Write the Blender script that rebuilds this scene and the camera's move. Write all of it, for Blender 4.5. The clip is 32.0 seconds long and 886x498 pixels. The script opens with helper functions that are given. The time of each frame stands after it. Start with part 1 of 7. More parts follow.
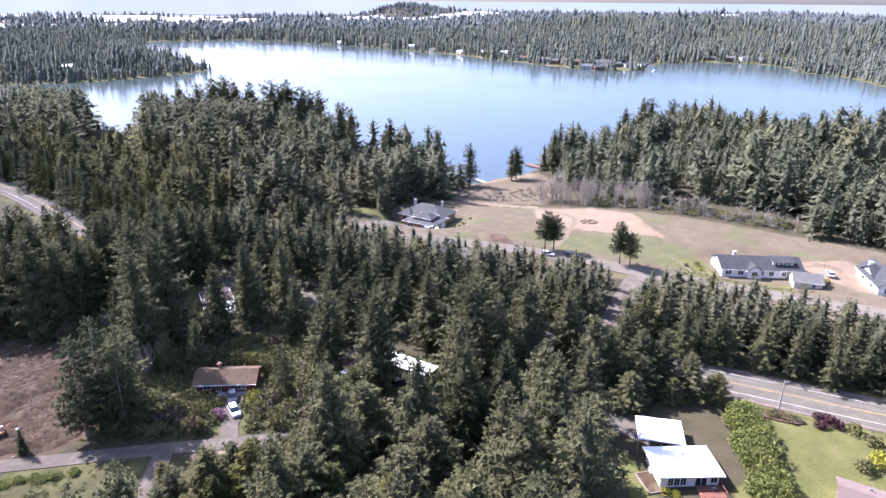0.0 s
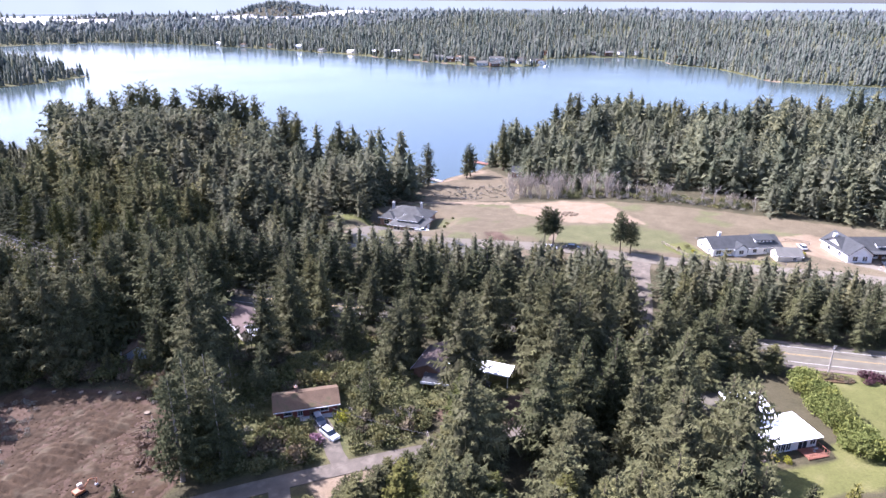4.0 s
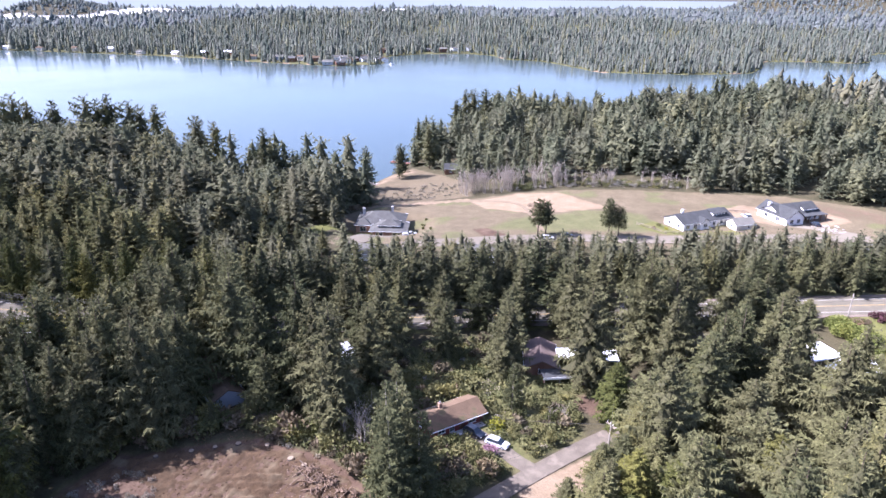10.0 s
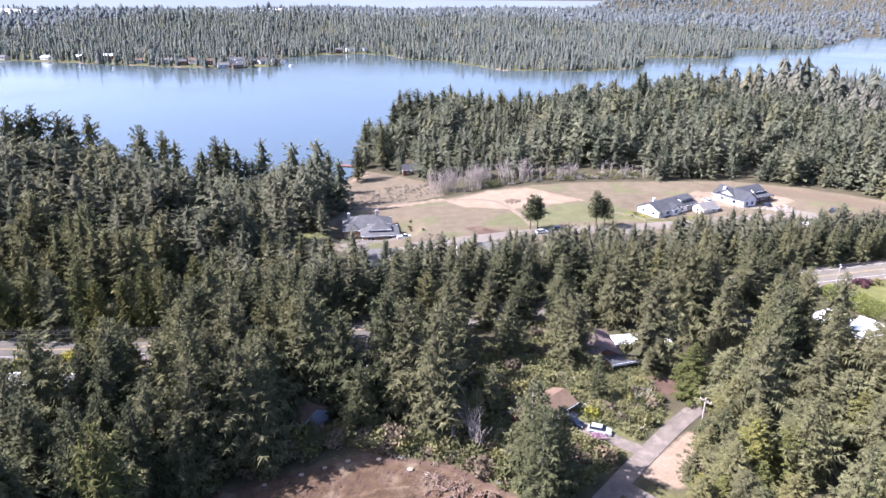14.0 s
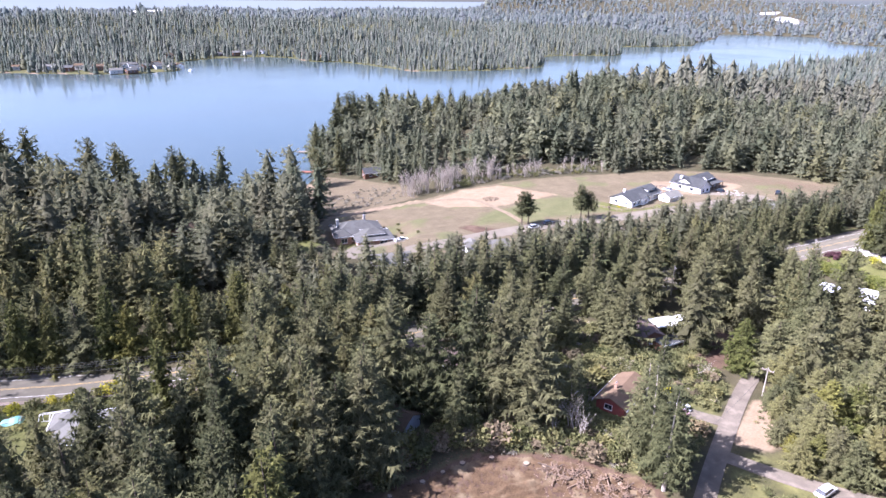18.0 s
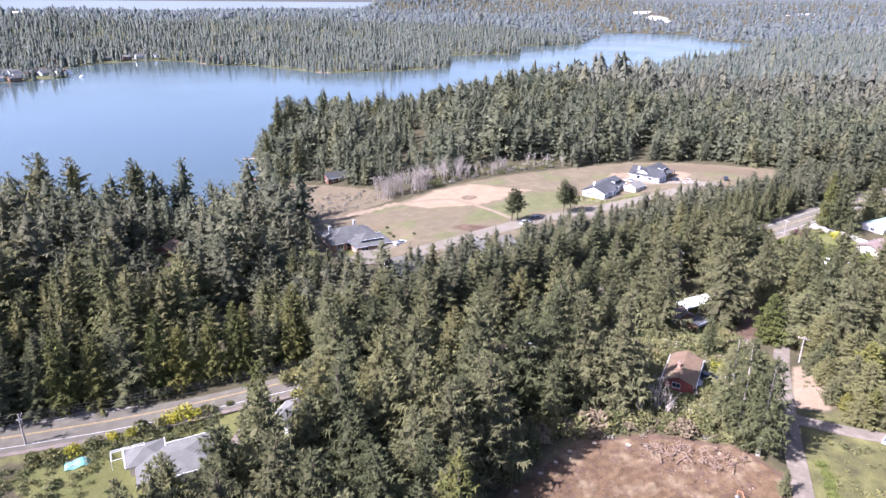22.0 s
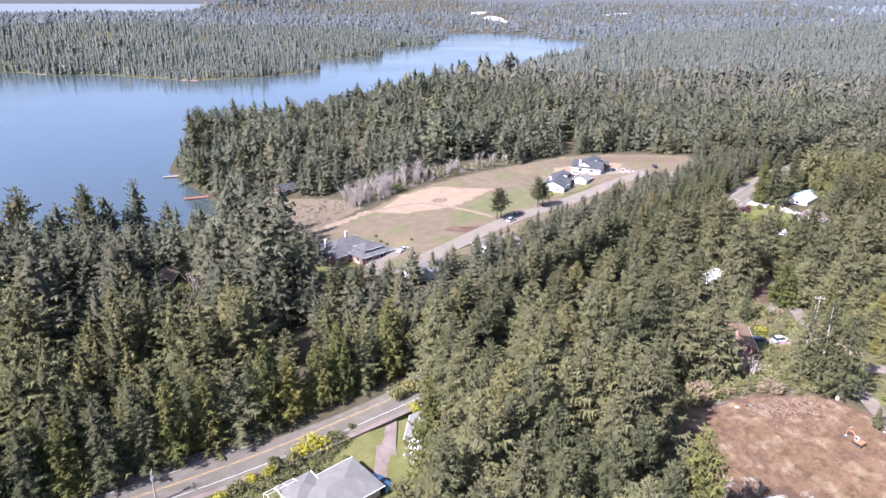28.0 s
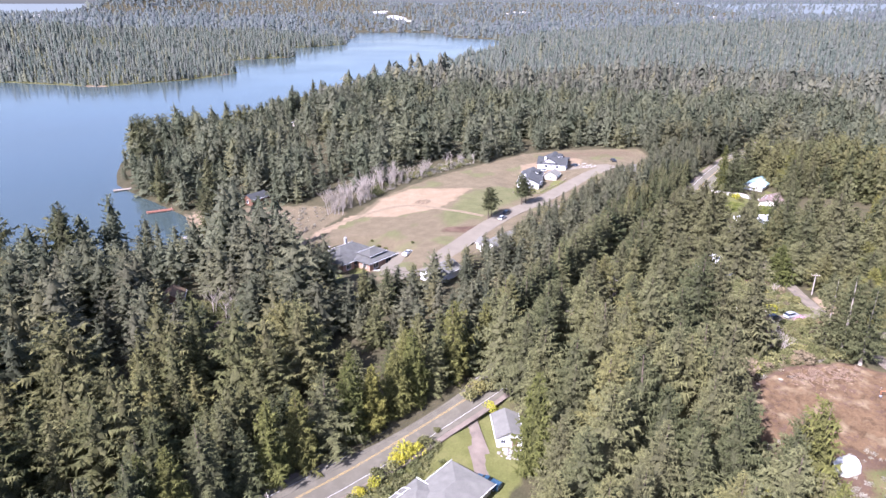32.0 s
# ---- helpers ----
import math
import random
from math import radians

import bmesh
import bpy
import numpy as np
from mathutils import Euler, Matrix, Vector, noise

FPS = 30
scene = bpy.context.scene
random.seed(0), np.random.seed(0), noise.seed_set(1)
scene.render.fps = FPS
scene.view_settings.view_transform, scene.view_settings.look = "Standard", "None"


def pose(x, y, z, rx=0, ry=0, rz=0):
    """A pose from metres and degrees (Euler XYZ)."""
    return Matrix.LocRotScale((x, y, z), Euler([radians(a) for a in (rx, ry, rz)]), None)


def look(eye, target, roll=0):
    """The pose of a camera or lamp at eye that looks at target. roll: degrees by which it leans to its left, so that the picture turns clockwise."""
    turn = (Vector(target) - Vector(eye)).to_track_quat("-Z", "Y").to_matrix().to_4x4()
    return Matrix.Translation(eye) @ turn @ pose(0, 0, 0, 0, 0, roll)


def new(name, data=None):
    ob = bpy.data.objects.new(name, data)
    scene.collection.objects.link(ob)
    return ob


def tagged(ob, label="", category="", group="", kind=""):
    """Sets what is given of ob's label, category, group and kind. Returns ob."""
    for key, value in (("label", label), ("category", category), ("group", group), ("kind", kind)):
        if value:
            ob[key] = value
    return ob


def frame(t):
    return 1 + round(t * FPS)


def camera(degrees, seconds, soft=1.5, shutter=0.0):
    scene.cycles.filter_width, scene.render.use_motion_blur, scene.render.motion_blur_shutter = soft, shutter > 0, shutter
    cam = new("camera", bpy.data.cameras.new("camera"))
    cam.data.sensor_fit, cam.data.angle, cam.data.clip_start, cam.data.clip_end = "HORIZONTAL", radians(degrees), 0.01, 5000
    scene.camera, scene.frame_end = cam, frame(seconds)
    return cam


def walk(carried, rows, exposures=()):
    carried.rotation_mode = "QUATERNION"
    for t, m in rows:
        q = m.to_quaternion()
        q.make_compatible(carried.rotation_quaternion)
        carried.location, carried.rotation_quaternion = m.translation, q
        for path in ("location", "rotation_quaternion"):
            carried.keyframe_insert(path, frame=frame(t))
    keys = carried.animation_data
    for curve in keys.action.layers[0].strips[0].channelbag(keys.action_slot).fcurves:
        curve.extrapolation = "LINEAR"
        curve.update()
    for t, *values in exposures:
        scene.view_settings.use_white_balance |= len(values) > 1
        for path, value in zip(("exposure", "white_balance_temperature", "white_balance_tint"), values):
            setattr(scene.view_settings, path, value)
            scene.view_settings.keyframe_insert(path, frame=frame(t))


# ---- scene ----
cam = camera(68.85, 32.0)
EXPOSURE, KELVIN, TINT = 1.68, 5420, 32
ROWS = [
    (0, 6.21, -17.06, 87.61, 69.09, -0.53, -3.72),
    (0.5, 1.09, -16.60, 87.66, 69.07, -0.51, -5.14),
    (1, -4.08, -15.99, 87.71, 69.07, -0.49, -6.56),
    (1.5, -9.14, -15.26, 87.75, 69.05, -0.45, -7.93),
    (2, -14.20, -14.39, 87.79, 69.04, -0.41, -9.35),
    (2.5, -19.28, -13.40, 87.85, 69.02, -0.40, -10.79),
    (3, -24.39, -12.32, 87.87, 69.03, -0.41, -12.19),
    (3.5, -29.11, -11.13, 87.98, 69.03, -0.37, -13.51),
    (5.5, -49.24, -4.88, 88.09, 69.06, -0.46, -19.24),
    (6, -53.99, -3.11, 88.30, 69.02, -0.44, -20.61),
    (6.5, -58.79, -1.25, 88.34, 69.03, -0.45, -22.03),
    (7, -63.45, 0.75, 88.44, 69.00, -0.42, -23.42),
    (7.5, -68.10, 2.86, 88.54, 68.99, -0.44, -24.76),
    (8, -72.70, 5.06, 88.57, 68.99, -0.45, -26.14),
    (8.5, -77.27, 7.38, 88.66, 68.99, -0.46, -27.53),
    (9, -81.75, 9.76, 88.72, 68.97, -0.45, -28.90),
    (9.5, -86.23, 12.25, 88.77, 68.97, -0.47, -30.24),
    (10, -90.60, 14.80, 88.92, 68.93, -0.43, -31.63),
    (10.5, -94.93, 17.47, 88.94, 68.95, -0.46, -32.99),
    (11, -99.18, 20.24, 88.96, 68.95, -0.49, -34.36),
    (11.5, -103.28, 23.06, 89.00, 68.93, -0.46, -35.69),
    (12, -107.31, 25.94, 89.04, 68.92, -0.45, -37.01),
    (12.5, -111.40, 28.88, 89.06, 68.95, -0.48, -38.35),
    (13, -115.25, 31.96, 89.13, 68.94, -0.45, -39.68),
    (13.5, -119.14, 35.07, 89.18, 68.95, -0.44, -41.02),
    (14, -122.92, 38.24, 89.22, 68.97, -0.44, -42.32),
    (14.5, -126.64, 41.42, 89.26, 69.00, -0.44, -43.62),
    (16.5, -140.51, 54.53, 89.42, 69.07, -0.43, -48.63),
    (17, -143.79, 58.00, 89.46, 69.09, -0.42, -49.90),
    (17.5, -147.00, 61.54, 89.51, 69.09, -0.44, -51.16),
    (18, -150.09, 65.13, 89.52, 69.11, -0.43, -52.40),
    (18.5, -153.12, 68.79, 89.57, 69.11, -0.44, -53.63),
    (19, -156.03, 72.48, 89.61, 69.13, -0.42, -54.89),
    (19.5, -158.85, 76.25, 89.62, 69.13, -0.41, -56.12),
    (20, -161.45, 79.90, 89.66, 69.15, -0.39, -57.26),
    (20.5, -164.29, 84.00, 89.77, 69.14, -0.37, -58.58),
    (21, -166.92, 87.94, 89.82, 69.18, -0.35, -59.81),
    (21.5, -169.45, 91.93, 89.92, 69.19, -0.35, -61.05),
    (22, -171.94, 95.97, 90.06, 69.17, -0.34, -62.27),
    (22.5, -174.34, 100.05, 90.14, 69.22, -0.35, -63.48),
    (23, -176.59, 104.14, 90.31, 69.22, -0.30, -64.69),
    (23.5, -178.80, 108.27, 90.44, 69.25, -0.31, -65.88),
    (24, -180.89, 112.38, 90.58, 69.26, -0.28, -67.08),
    (24.5, -182.91, 116.54, 90.71, 69.27, -0.27, -68.26),
    (25, -184.84, 120.71, 90.90, 69.28, -0.24, -69.42),
    (25.5, -186.67, 124.89, 91.07, 69.30, -0.21, -70.59),
    (27.5, -193.15, 142.00, 91.86, 69.30, -0.13, -75.25),
    (28, -194.58, 146.26, 92.06, 69.30, -0.13, -76.36),
    (28.5, -195.87, 150.57, 92.25, 69.30, -0.12, -77.47),
    (29, -197.08, 154.86, 92.46, 69.28, -0.11, -78.60),
    (29.5, -198.19, 159.19, 92.63, 69.28, -0.10, -79.71),
    (30, -199.21, 163.51, 92.84, 69.27, -0.08, -80.81),
    (30.5, -200.13, 167.85, 93.02, 69.28, -0.07, -81.90),
    (31, -200.92, 172.16, 93.22, 69.25, -0.06, -82.97),
    (31.5, -201.64, 176.48, 93.43, 69.23, -0.03, -84.03),
    (32, -202.26, 180.82, 93.64, 69.22, -0.01, -85.12),
]
walk(cam, [(t, pose(x, y, z, rx, ry, rz)) for t, x, y, z, rx, ry, rz in ROWS],
     exposures=[(0.0, EXPOSURE + 0.12, KELVIN, TINT), (11.0, EXPOSURE + 0.08, KELVIN, TINT), (17.0, EXPOSURE + 0.02, KELVIN, TINT), (25.0, EXPOSURE - 0.16, KELVIN, TINT), (32.0, EXPOSURE - 0.26, KELVIN, TINT)])

# ---- light ----
SUN_AZ = Vector((-0.805, 0.593, 0.0)).normalized()
SUN_EL = radians(43)
world = bpy.data.worlds.new("sky")
scene.world = world
world.use_nodes = True
wn, wl = world.node_tree.nodes, world.node_tree.links
wn.clear()
sky = wn.new("ShaderNodeTexSky")
sky.sky_type = "NISHITA"
sky.sun_disc = False
sky.sun_elevation = SUN_EL
sky.sun_rotation = math.atan2(SUN_AZ.x, SUN_AZ.y)
sky.air_density, sky.dust_density, sky.ozone_density = 0.9, 2.0, 0.8
back = wn.new("ShaderNodeBackground")
back.inputs["Strength"].default_value = 0.095
wout = wn.new("ShaderNodeOutputWorld")
wl.new(sky.outputs[0], back.inputs[0])
wl.new(back.outputs[0], wout.inputs[0])
sun = new("sun", bpy.data.lights.new("sun", "SUN"))
sun.data.energy, sun.data.angle, sun.data.color = 5.0, radians(0.5), (1.0, 0.95, 0.87)
sun.matrix_world = look((0, 0, 300), Vector((0, 0, 300)) - (SUN_AZ * math.cos(SUN_EL) + Vector((0, 0, math.sin(SUN_EL)))))


# ---- materials ----
def tree_of(name):
    m = bpy.data.materials.new(name)
    m.use_nodes = True
    n, l = m.node_tree.nodes, m.node_tree.links
    return m, n, l, n["Principled BSDF"]


def noise_node(n, l, scale, detail=4.0, coord="Object", rough=0.55):
    tc = n.new("ShaderNodeTexCoord")
    t = n.new("ShaderNodeTexNoise")
    t.inputs["Scale"].default_value, t.inputs["Detail"].default_value = scale, detail
    t.inputs["Roughness"].default_value = rough
    l.new(tc.outputs[coord], t.inputs["Vector"])
    return t


def ramp(n, l, src, stops):
    r = n.new("ShaderNodeValToRGB")
    while len(r.color_ramp.elements) < len(stops):
        r.color_ramp.elements.new(0.5)
    for e, (p, c) in zip(r.color_ramp.elements, stops):
        e.position, e.color = p, (*c, 1.0)
    l.new(src, r.inputs[0])
    return r.outputs[0]


def mix(n, l, f, a, b, mode="MIX"):
    m = n.new("ShaderNodeMix")
    m.data_type, m.blend_type = "RGBA", mode
    for sock, v in ((m.inputs[0], f), (m.inputs[6], a), (m.inputs[7], b)):
        if isinstance(v, (int, float)):
            sock.default_value = v
        elif isinstance(v, tuple):
            sock.default_value = (*v, 1.0)
        else:
            l.new(v, sock)
    return m.outputs[2]


def bump(n, l, bsdf, src, strength, dist=0.05):
    b = n.new("ShaderNodeBump")
    b.inputs["Strength"].default_value, b.inputs["Distance"].default_value = strength, dist
    l.new(src, b.inputs["Height"])
    l.new(b.outputs[0], bsdf.inputs["Normal"])


def surface(name, colour, rough=0.8, vary=0.25, scale=0.6, fine=14.0, metal=0.0, relief=0.3, streak=None):
    """A worn plain surface: base colour with blotches, fine grain and light relief."""
    m, n, l, b = tree_of(name)
    big, small = noise_node(n, l, scale, 5), noise_node(n, l, fine, 3)
    lo, hi = tuple(c * (1 - vary) for c in colour), tuple(min(1, c * (1 + vary)) for c in colour)
    c1 = ramp(n, l, big.outputs[0], [(0.3, lo), (0.7, hi)])
    c2 = mix(n, l, 0.35, c1, ramp(n, l, small.outputs[0], [(0.3, lo), (0.7, hi)]))
    if streak:
        st = noise_node(n, l, streak[0], 3)
        c2 = mix(n, l, ramp(n, l, st.outputs[0], [(0.52, (0, 0, 0)), (0.68, (1, 1, 1))]), c2, streak[1])
    l.new(c2, b.inputs["Base Color"])
    b.inputs["Roughness"].default_value, b.inputs["Metallic"].default_value = rough, metal
    bump(n, l, b, small.outputs[0], relief)
    if rough >= 0.85:
        b.inputs["Diffuse Roughness"].default_value = 0.5
        b.inputs["Specular IOR Level"].default_value = 0.15
    return m


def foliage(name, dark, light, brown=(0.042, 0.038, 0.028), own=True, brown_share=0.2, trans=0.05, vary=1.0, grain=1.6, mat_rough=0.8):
    """Needles or leaves: tint by plant, by spray, and browner towards the stem (attribute 'tip'), darkened there for
    shade inside the crown too.
    """
    m, n, l, b = tree_of(name)
    if own:
        r = n.new("ShaderNodeObjectInfo").outputs["Random"]
    else:
        a = n.new("ShaderNodeAttribute")
        a.attribute_name = "tint"
        r = a.outputs["Fac"]
    g = n.new("ShaderNodeNewGeometry").outputs["Random Per Island"]
    mid = tuple((p + q) / 2 for p, q in zip(dark, light))
    yellow = (light[0] * 1.12, light[1] * 1.02, light[2] * 0.8)
    grey = (mid[0] * 1.15, mid[1] * 1.05, mid[2] * 1.12)
    by_plant = ramp(n, l, r, [(0.0, dark), (0.3, mid), (0.55, grey), (0.8, light), (1.0, yellow)])
    by_spray = ramp(n, l, g, [(0.0, tuple(c * 0.55 for c in mid)), (0.6, mid), (1.0, tuple(c * 1.4 for c in light))])
    col = mix(n, l, 0.33 * vary, by_plant, by_spray)
    tuft = noise_node(n, l, grain, 3)
    col = mix(n, l, 0.6, col, ramp(n, l, tuft.outputs[0], [(0.36, (0.5, 0.5, 0.5)), (0.5, (0.98, 0.98, 0.98)), (0.64, (1.4, 1.4, 1.35))]), "MULTIPLY")
    bump(n, l, b, tuft.outputs[0], 0.35, 0.2)
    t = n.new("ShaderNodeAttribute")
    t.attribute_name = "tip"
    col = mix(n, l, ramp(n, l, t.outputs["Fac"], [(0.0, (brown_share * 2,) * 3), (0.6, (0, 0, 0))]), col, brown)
    l.new(col, b.inputs["Base Color"])
    b.inputs["Roughness"].default_value = 0.85
    b.inputs["Specular IOR Level"].default_value = 0.08
    b.inputs["Diffuse Roughness"].default_value = mat_rough
    tr = n.new("ShaderNodeBsdfTranslucent")
    l.new(col, tr.inputs[0])
    ms = n.new("ShaderNodeMixShader")
    ms.inputs[0].default_value = trans
    l.new(b.outputs[0], ms.inputs[1])
    l.new(tr.outputs[0], ms.inputs[2])
    l.new(ms.outputs[0], n["Material Output"].inputs[0])
    return m


NEEDLE = foliage("spruce_needles", (0.054, 0.062, 0.027), (0.154, 0.152, 0.068), grain=2.6, trans=0.12, mat_rough=0.6)
FIRN = foliage("fir_needles", (0.044, 0.054, 0.024), (0.130, 0.130, 0.056), grain=2.6)
CEDAR = foliage("cedar_sprays", (0.060, 0.070, 0.020), (0.150, 0.147, 0.042), brown_share=0.15, grain=2.6)
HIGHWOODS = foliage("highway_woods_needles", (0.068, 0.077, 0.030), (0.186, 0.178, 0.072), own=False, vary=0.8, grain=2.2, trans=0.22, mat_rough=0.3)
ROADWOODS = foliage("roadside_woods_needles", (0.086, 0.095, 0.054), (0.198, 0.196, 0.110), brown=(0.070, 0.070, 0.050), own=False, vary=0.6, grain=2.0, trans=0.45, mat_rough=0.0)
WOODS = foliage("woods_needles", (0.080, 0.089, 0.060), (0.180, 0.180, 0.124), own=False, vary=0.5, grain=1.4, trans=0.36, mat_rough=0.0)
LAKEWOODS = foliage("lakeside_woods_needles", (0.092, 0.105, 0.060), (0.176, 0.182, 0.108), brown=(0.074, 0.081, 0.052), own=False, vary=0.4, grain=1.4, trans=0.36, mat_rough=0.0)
# haze of distance put into the colour: paler, bluer needles with little contrast
FARWOODS = foliage("haze_paled_needles", (0.124, 0.149, 0.116), (0.184, 0.201, 0.156), own=False, vary=0.2, grain=0.7, trans=0.5, mat_rough=0.0)
HAZYWOODS = foliage("haze_blued_needles", (0.134, 0.161, 0.148), (0.180, 0.205, 0.188), own=False, vary=0.2, grain=0.3, trans=0.5, mat_rough=0.0)
BRAMBLE = foliage("bramble_leaves", (0.078, 0.092, 0.034), (0.205, 0.200, 0.084), own=False, grain=2.5, mat_rough=0.4)
SLASH = foliage("grey_slash", (0.20, 0.185, 0.125), (0.36, 0.335, 0.26), own=False, grain=2.5)
TEAL_ROOF = surface("pale_teal_metal_roof", (0.36, 0.52, 0.50), 0.5, 0.1, 0.5, 6)
LEAF = foliage("shrub_leaves", (0.075, 0.086, 0.030), (0.225, 0.215, 0.088), brown_share=0.15, grain=3.0, mat_rough=0.4)
HEDGE = foliage("hedge_leaves", (0.105, 0.128, 0.034), (0.200, 0.220, 0.060), brown_share=0.05, grain=3.0, mat_rough=0.2)
PLUM = foliage("plum_coloured_leaves", (0.060, 0.026, 0.030), (0.150, 0.075, 0.080), brown_share=0.2)
YELLOW = foliage("yellow_green_leaves", (0.20, 0.20, 0.02), (0.42, 0.40, 0.05), brown_share=0.05)
PINK = foliage("pink_blossom", (0.25, 0.13, 0.17), (0.44, 0.28, 0.33), brown_share=0.0)
DRYLEAF = foliage("dry_brush", (0.10, 0.085, 0.05), (0.25, 0.20, 0.12), brown_share=0.2)
BARK = surface("conifer_bark", (0.13, 0.10, 0.075), 0.95, 0.35, 1.5, 9, relief=0.8)
PALEBARK = surface("pale_alder_bark", (0.36, 0.315, 0.26), 0.9, 0.3, 1.2, 8)
ASPHALT = surface("worn_asphalt", (0.134, 0.120, 0.088), 0.92, 0.16, 0.25, 9, streak=(0.5, (0.160, 0.143, 0.106)))
LANE = surface("old_lane_asphalt", (0.152, 0.128, 0.096), 0.95, 0.3, 0.3, 6, streak=(0.4, (0.215, 0.180, 0.136)))
STREET = surface("light_concrete_street", (0.180, 0.156, 0.116), 0.92, 0.15, 0.2, 6)
CONCRETE = surface("pale_concrete", (0.52, 0.49, 0.45), 0.9, 0.15, 0.4, 8)
GRAVEL = surface("gravel_shoulder", (0.185, 0.15, 0.118), 0.97, 0.3, 0.5, 20, relief=0.8)
LINE_W = surface("white_road_paint", (0.52, 0.50, 0.46), 0.7, 0.12, 0.8, 9)
LINE_Y = surface("yellow_road_paint", (0.45, 0.30, 0.09), 0.7, 0.18, 0.8, 9)
WHITE_P = surface("white_paint", (0.80, 0.79, 0.77), 0.55, 0.06, 0.5, 5)
WHITE_ROOF = surface("white_roof_coating", (0.86, 0.86, 0.85), 0.55, 0.05, 0.35, 5)
GREY_ROOF = surface("grey_shingles", (0.112, 0.110, 0.098), 0.92, 0.22, 0.5, 7, relief=0.7, streak=(0.35, (0.134, 0.132, 0.122)))
DARK_ROOF = surface("charcoal_shingles", (0.068, 0.070, 0.068), 0.9, 0.25, 0.5, 7, relief=0.7)
MID_ROOF = surface("weathered_shingles", (0.168, 0.162, 0.138), 0.92, 0.2, 0.5, 7, relief=0.7)
BROWN_ROOF = surface("brown_shingles", (0.165, 0.112, 0.070), 0.93, 0.3, 0.4, 7, relief=0.7, streak=(0.4, (0.11, 0.10, 0.05)))
ROSE_ROOF = surface("rose_brown_shingles", (0.185, 0.138, 0.115), 0.93, 0.2, 0.4, 7, relief=0.7)
RED_WALL = surface("barn_red_siding", (0.20, 0.052, 0.042), 0.8, 0.25, 0.6, 6)
BROWN_WALL = surface("brown_timber_siding", (0.17, 0.095, 0.06), 0.85, 0.3, 0.6, 6)
BRICK = surface("tan_brick", (0.36, 0.23, 0.16), 0.9, 0.25, 1.0, 9)
CREAM = surface("cream_siding", (0.62, 0.57, 0.47), 0.75, 0.12, 0.6, 6)
GREYWALL = surface("grey_siding", (0.40, 0.42, 0.43), 0.75, 0.12, 0.6, 6)
DECK = surface("red_stained_deck", (0.24, 0.10, 0.06), 0.75, 0.25, 0.7, 8)
WOOD = surface("grey_weathered_timber", (0.30, 0.25, 0.20), 0.9, 0.3, 0.8, 10)
POLE = surface("utility_pole_timber", (0.36, 0.32, 0.27), 0.9, 0.25, 0.6, 9)
METAL = surface("galvanised_metal", (0.55, 0.56, 0.57), 0.4, 0.12, 0.8, 9, metal=0.85)
RUBBER = surface("black_rubber", (0.025, 0.025, 0.026), 0.85, 0.2, 2, 20)
ORANGE = surface("orange_machine_paint", (0.38, 0.17, 0.08), 0.45, 0.2, 0.8, 6)
TEAL = surface("teal_tarpaulin", (0.16, 0.36, 0.31), 0.6, 0.15, 0.8, 6)
LOG = surface("cut_log_wood", (0.33, 0.26, 0.18), 0.9, 0.3, 0.8, 7)
ROOT = surface("torn_root_wood", (0.215, 0.152, 0.104), 0.95, 0.35, 0.8, 7)
STONE = surface("pale_rubble", (0.36, 0.33, 0.295), 0.95, 0.25, 0.7, 6)
WIRE = surface("black_cable", (0.03, 0.03, 0.03), 0.6, 0.1, 1, 5)


def glass(name, tone):
    m, n, l, b = tree_of(name)
    v = noise_node(n, l, 0.8, 2)
    l.new(ramp(n, l, v.outputs[0], [(0.3, tuple(c * 0.7 for c in tone)), (0.7, tone)]), b.inputs["Base Color"])
    b.inputs["Roughness"].default_value = 0.06
    b.inputs["Specular IOR Level"].default_value = 0.8
    return m


GLASS = glass("window_glass", (0.035, 0.045, 0.055))


def paint(name, colour):
    m = surface(name, colour, 0.28, 0.06, 0.8, 9, relief=0.02)
    m.node_tree.nodes["Principled BSDF"].inputs["Coat Weight"].default_value = 0.6
    return m


CAR_W, CAR_D, CAR_S, CAR_B = (paint("white_car_paint", (0.58, 0.58, 0.57)), paint("dark_car_paint", (0.03, 0.035, 0.045)),
                              paint("silver_car_paint", (0.50, 0.52, 0.54)), paint("blue_car_paint", (0.03, 0.075, 0.12)))


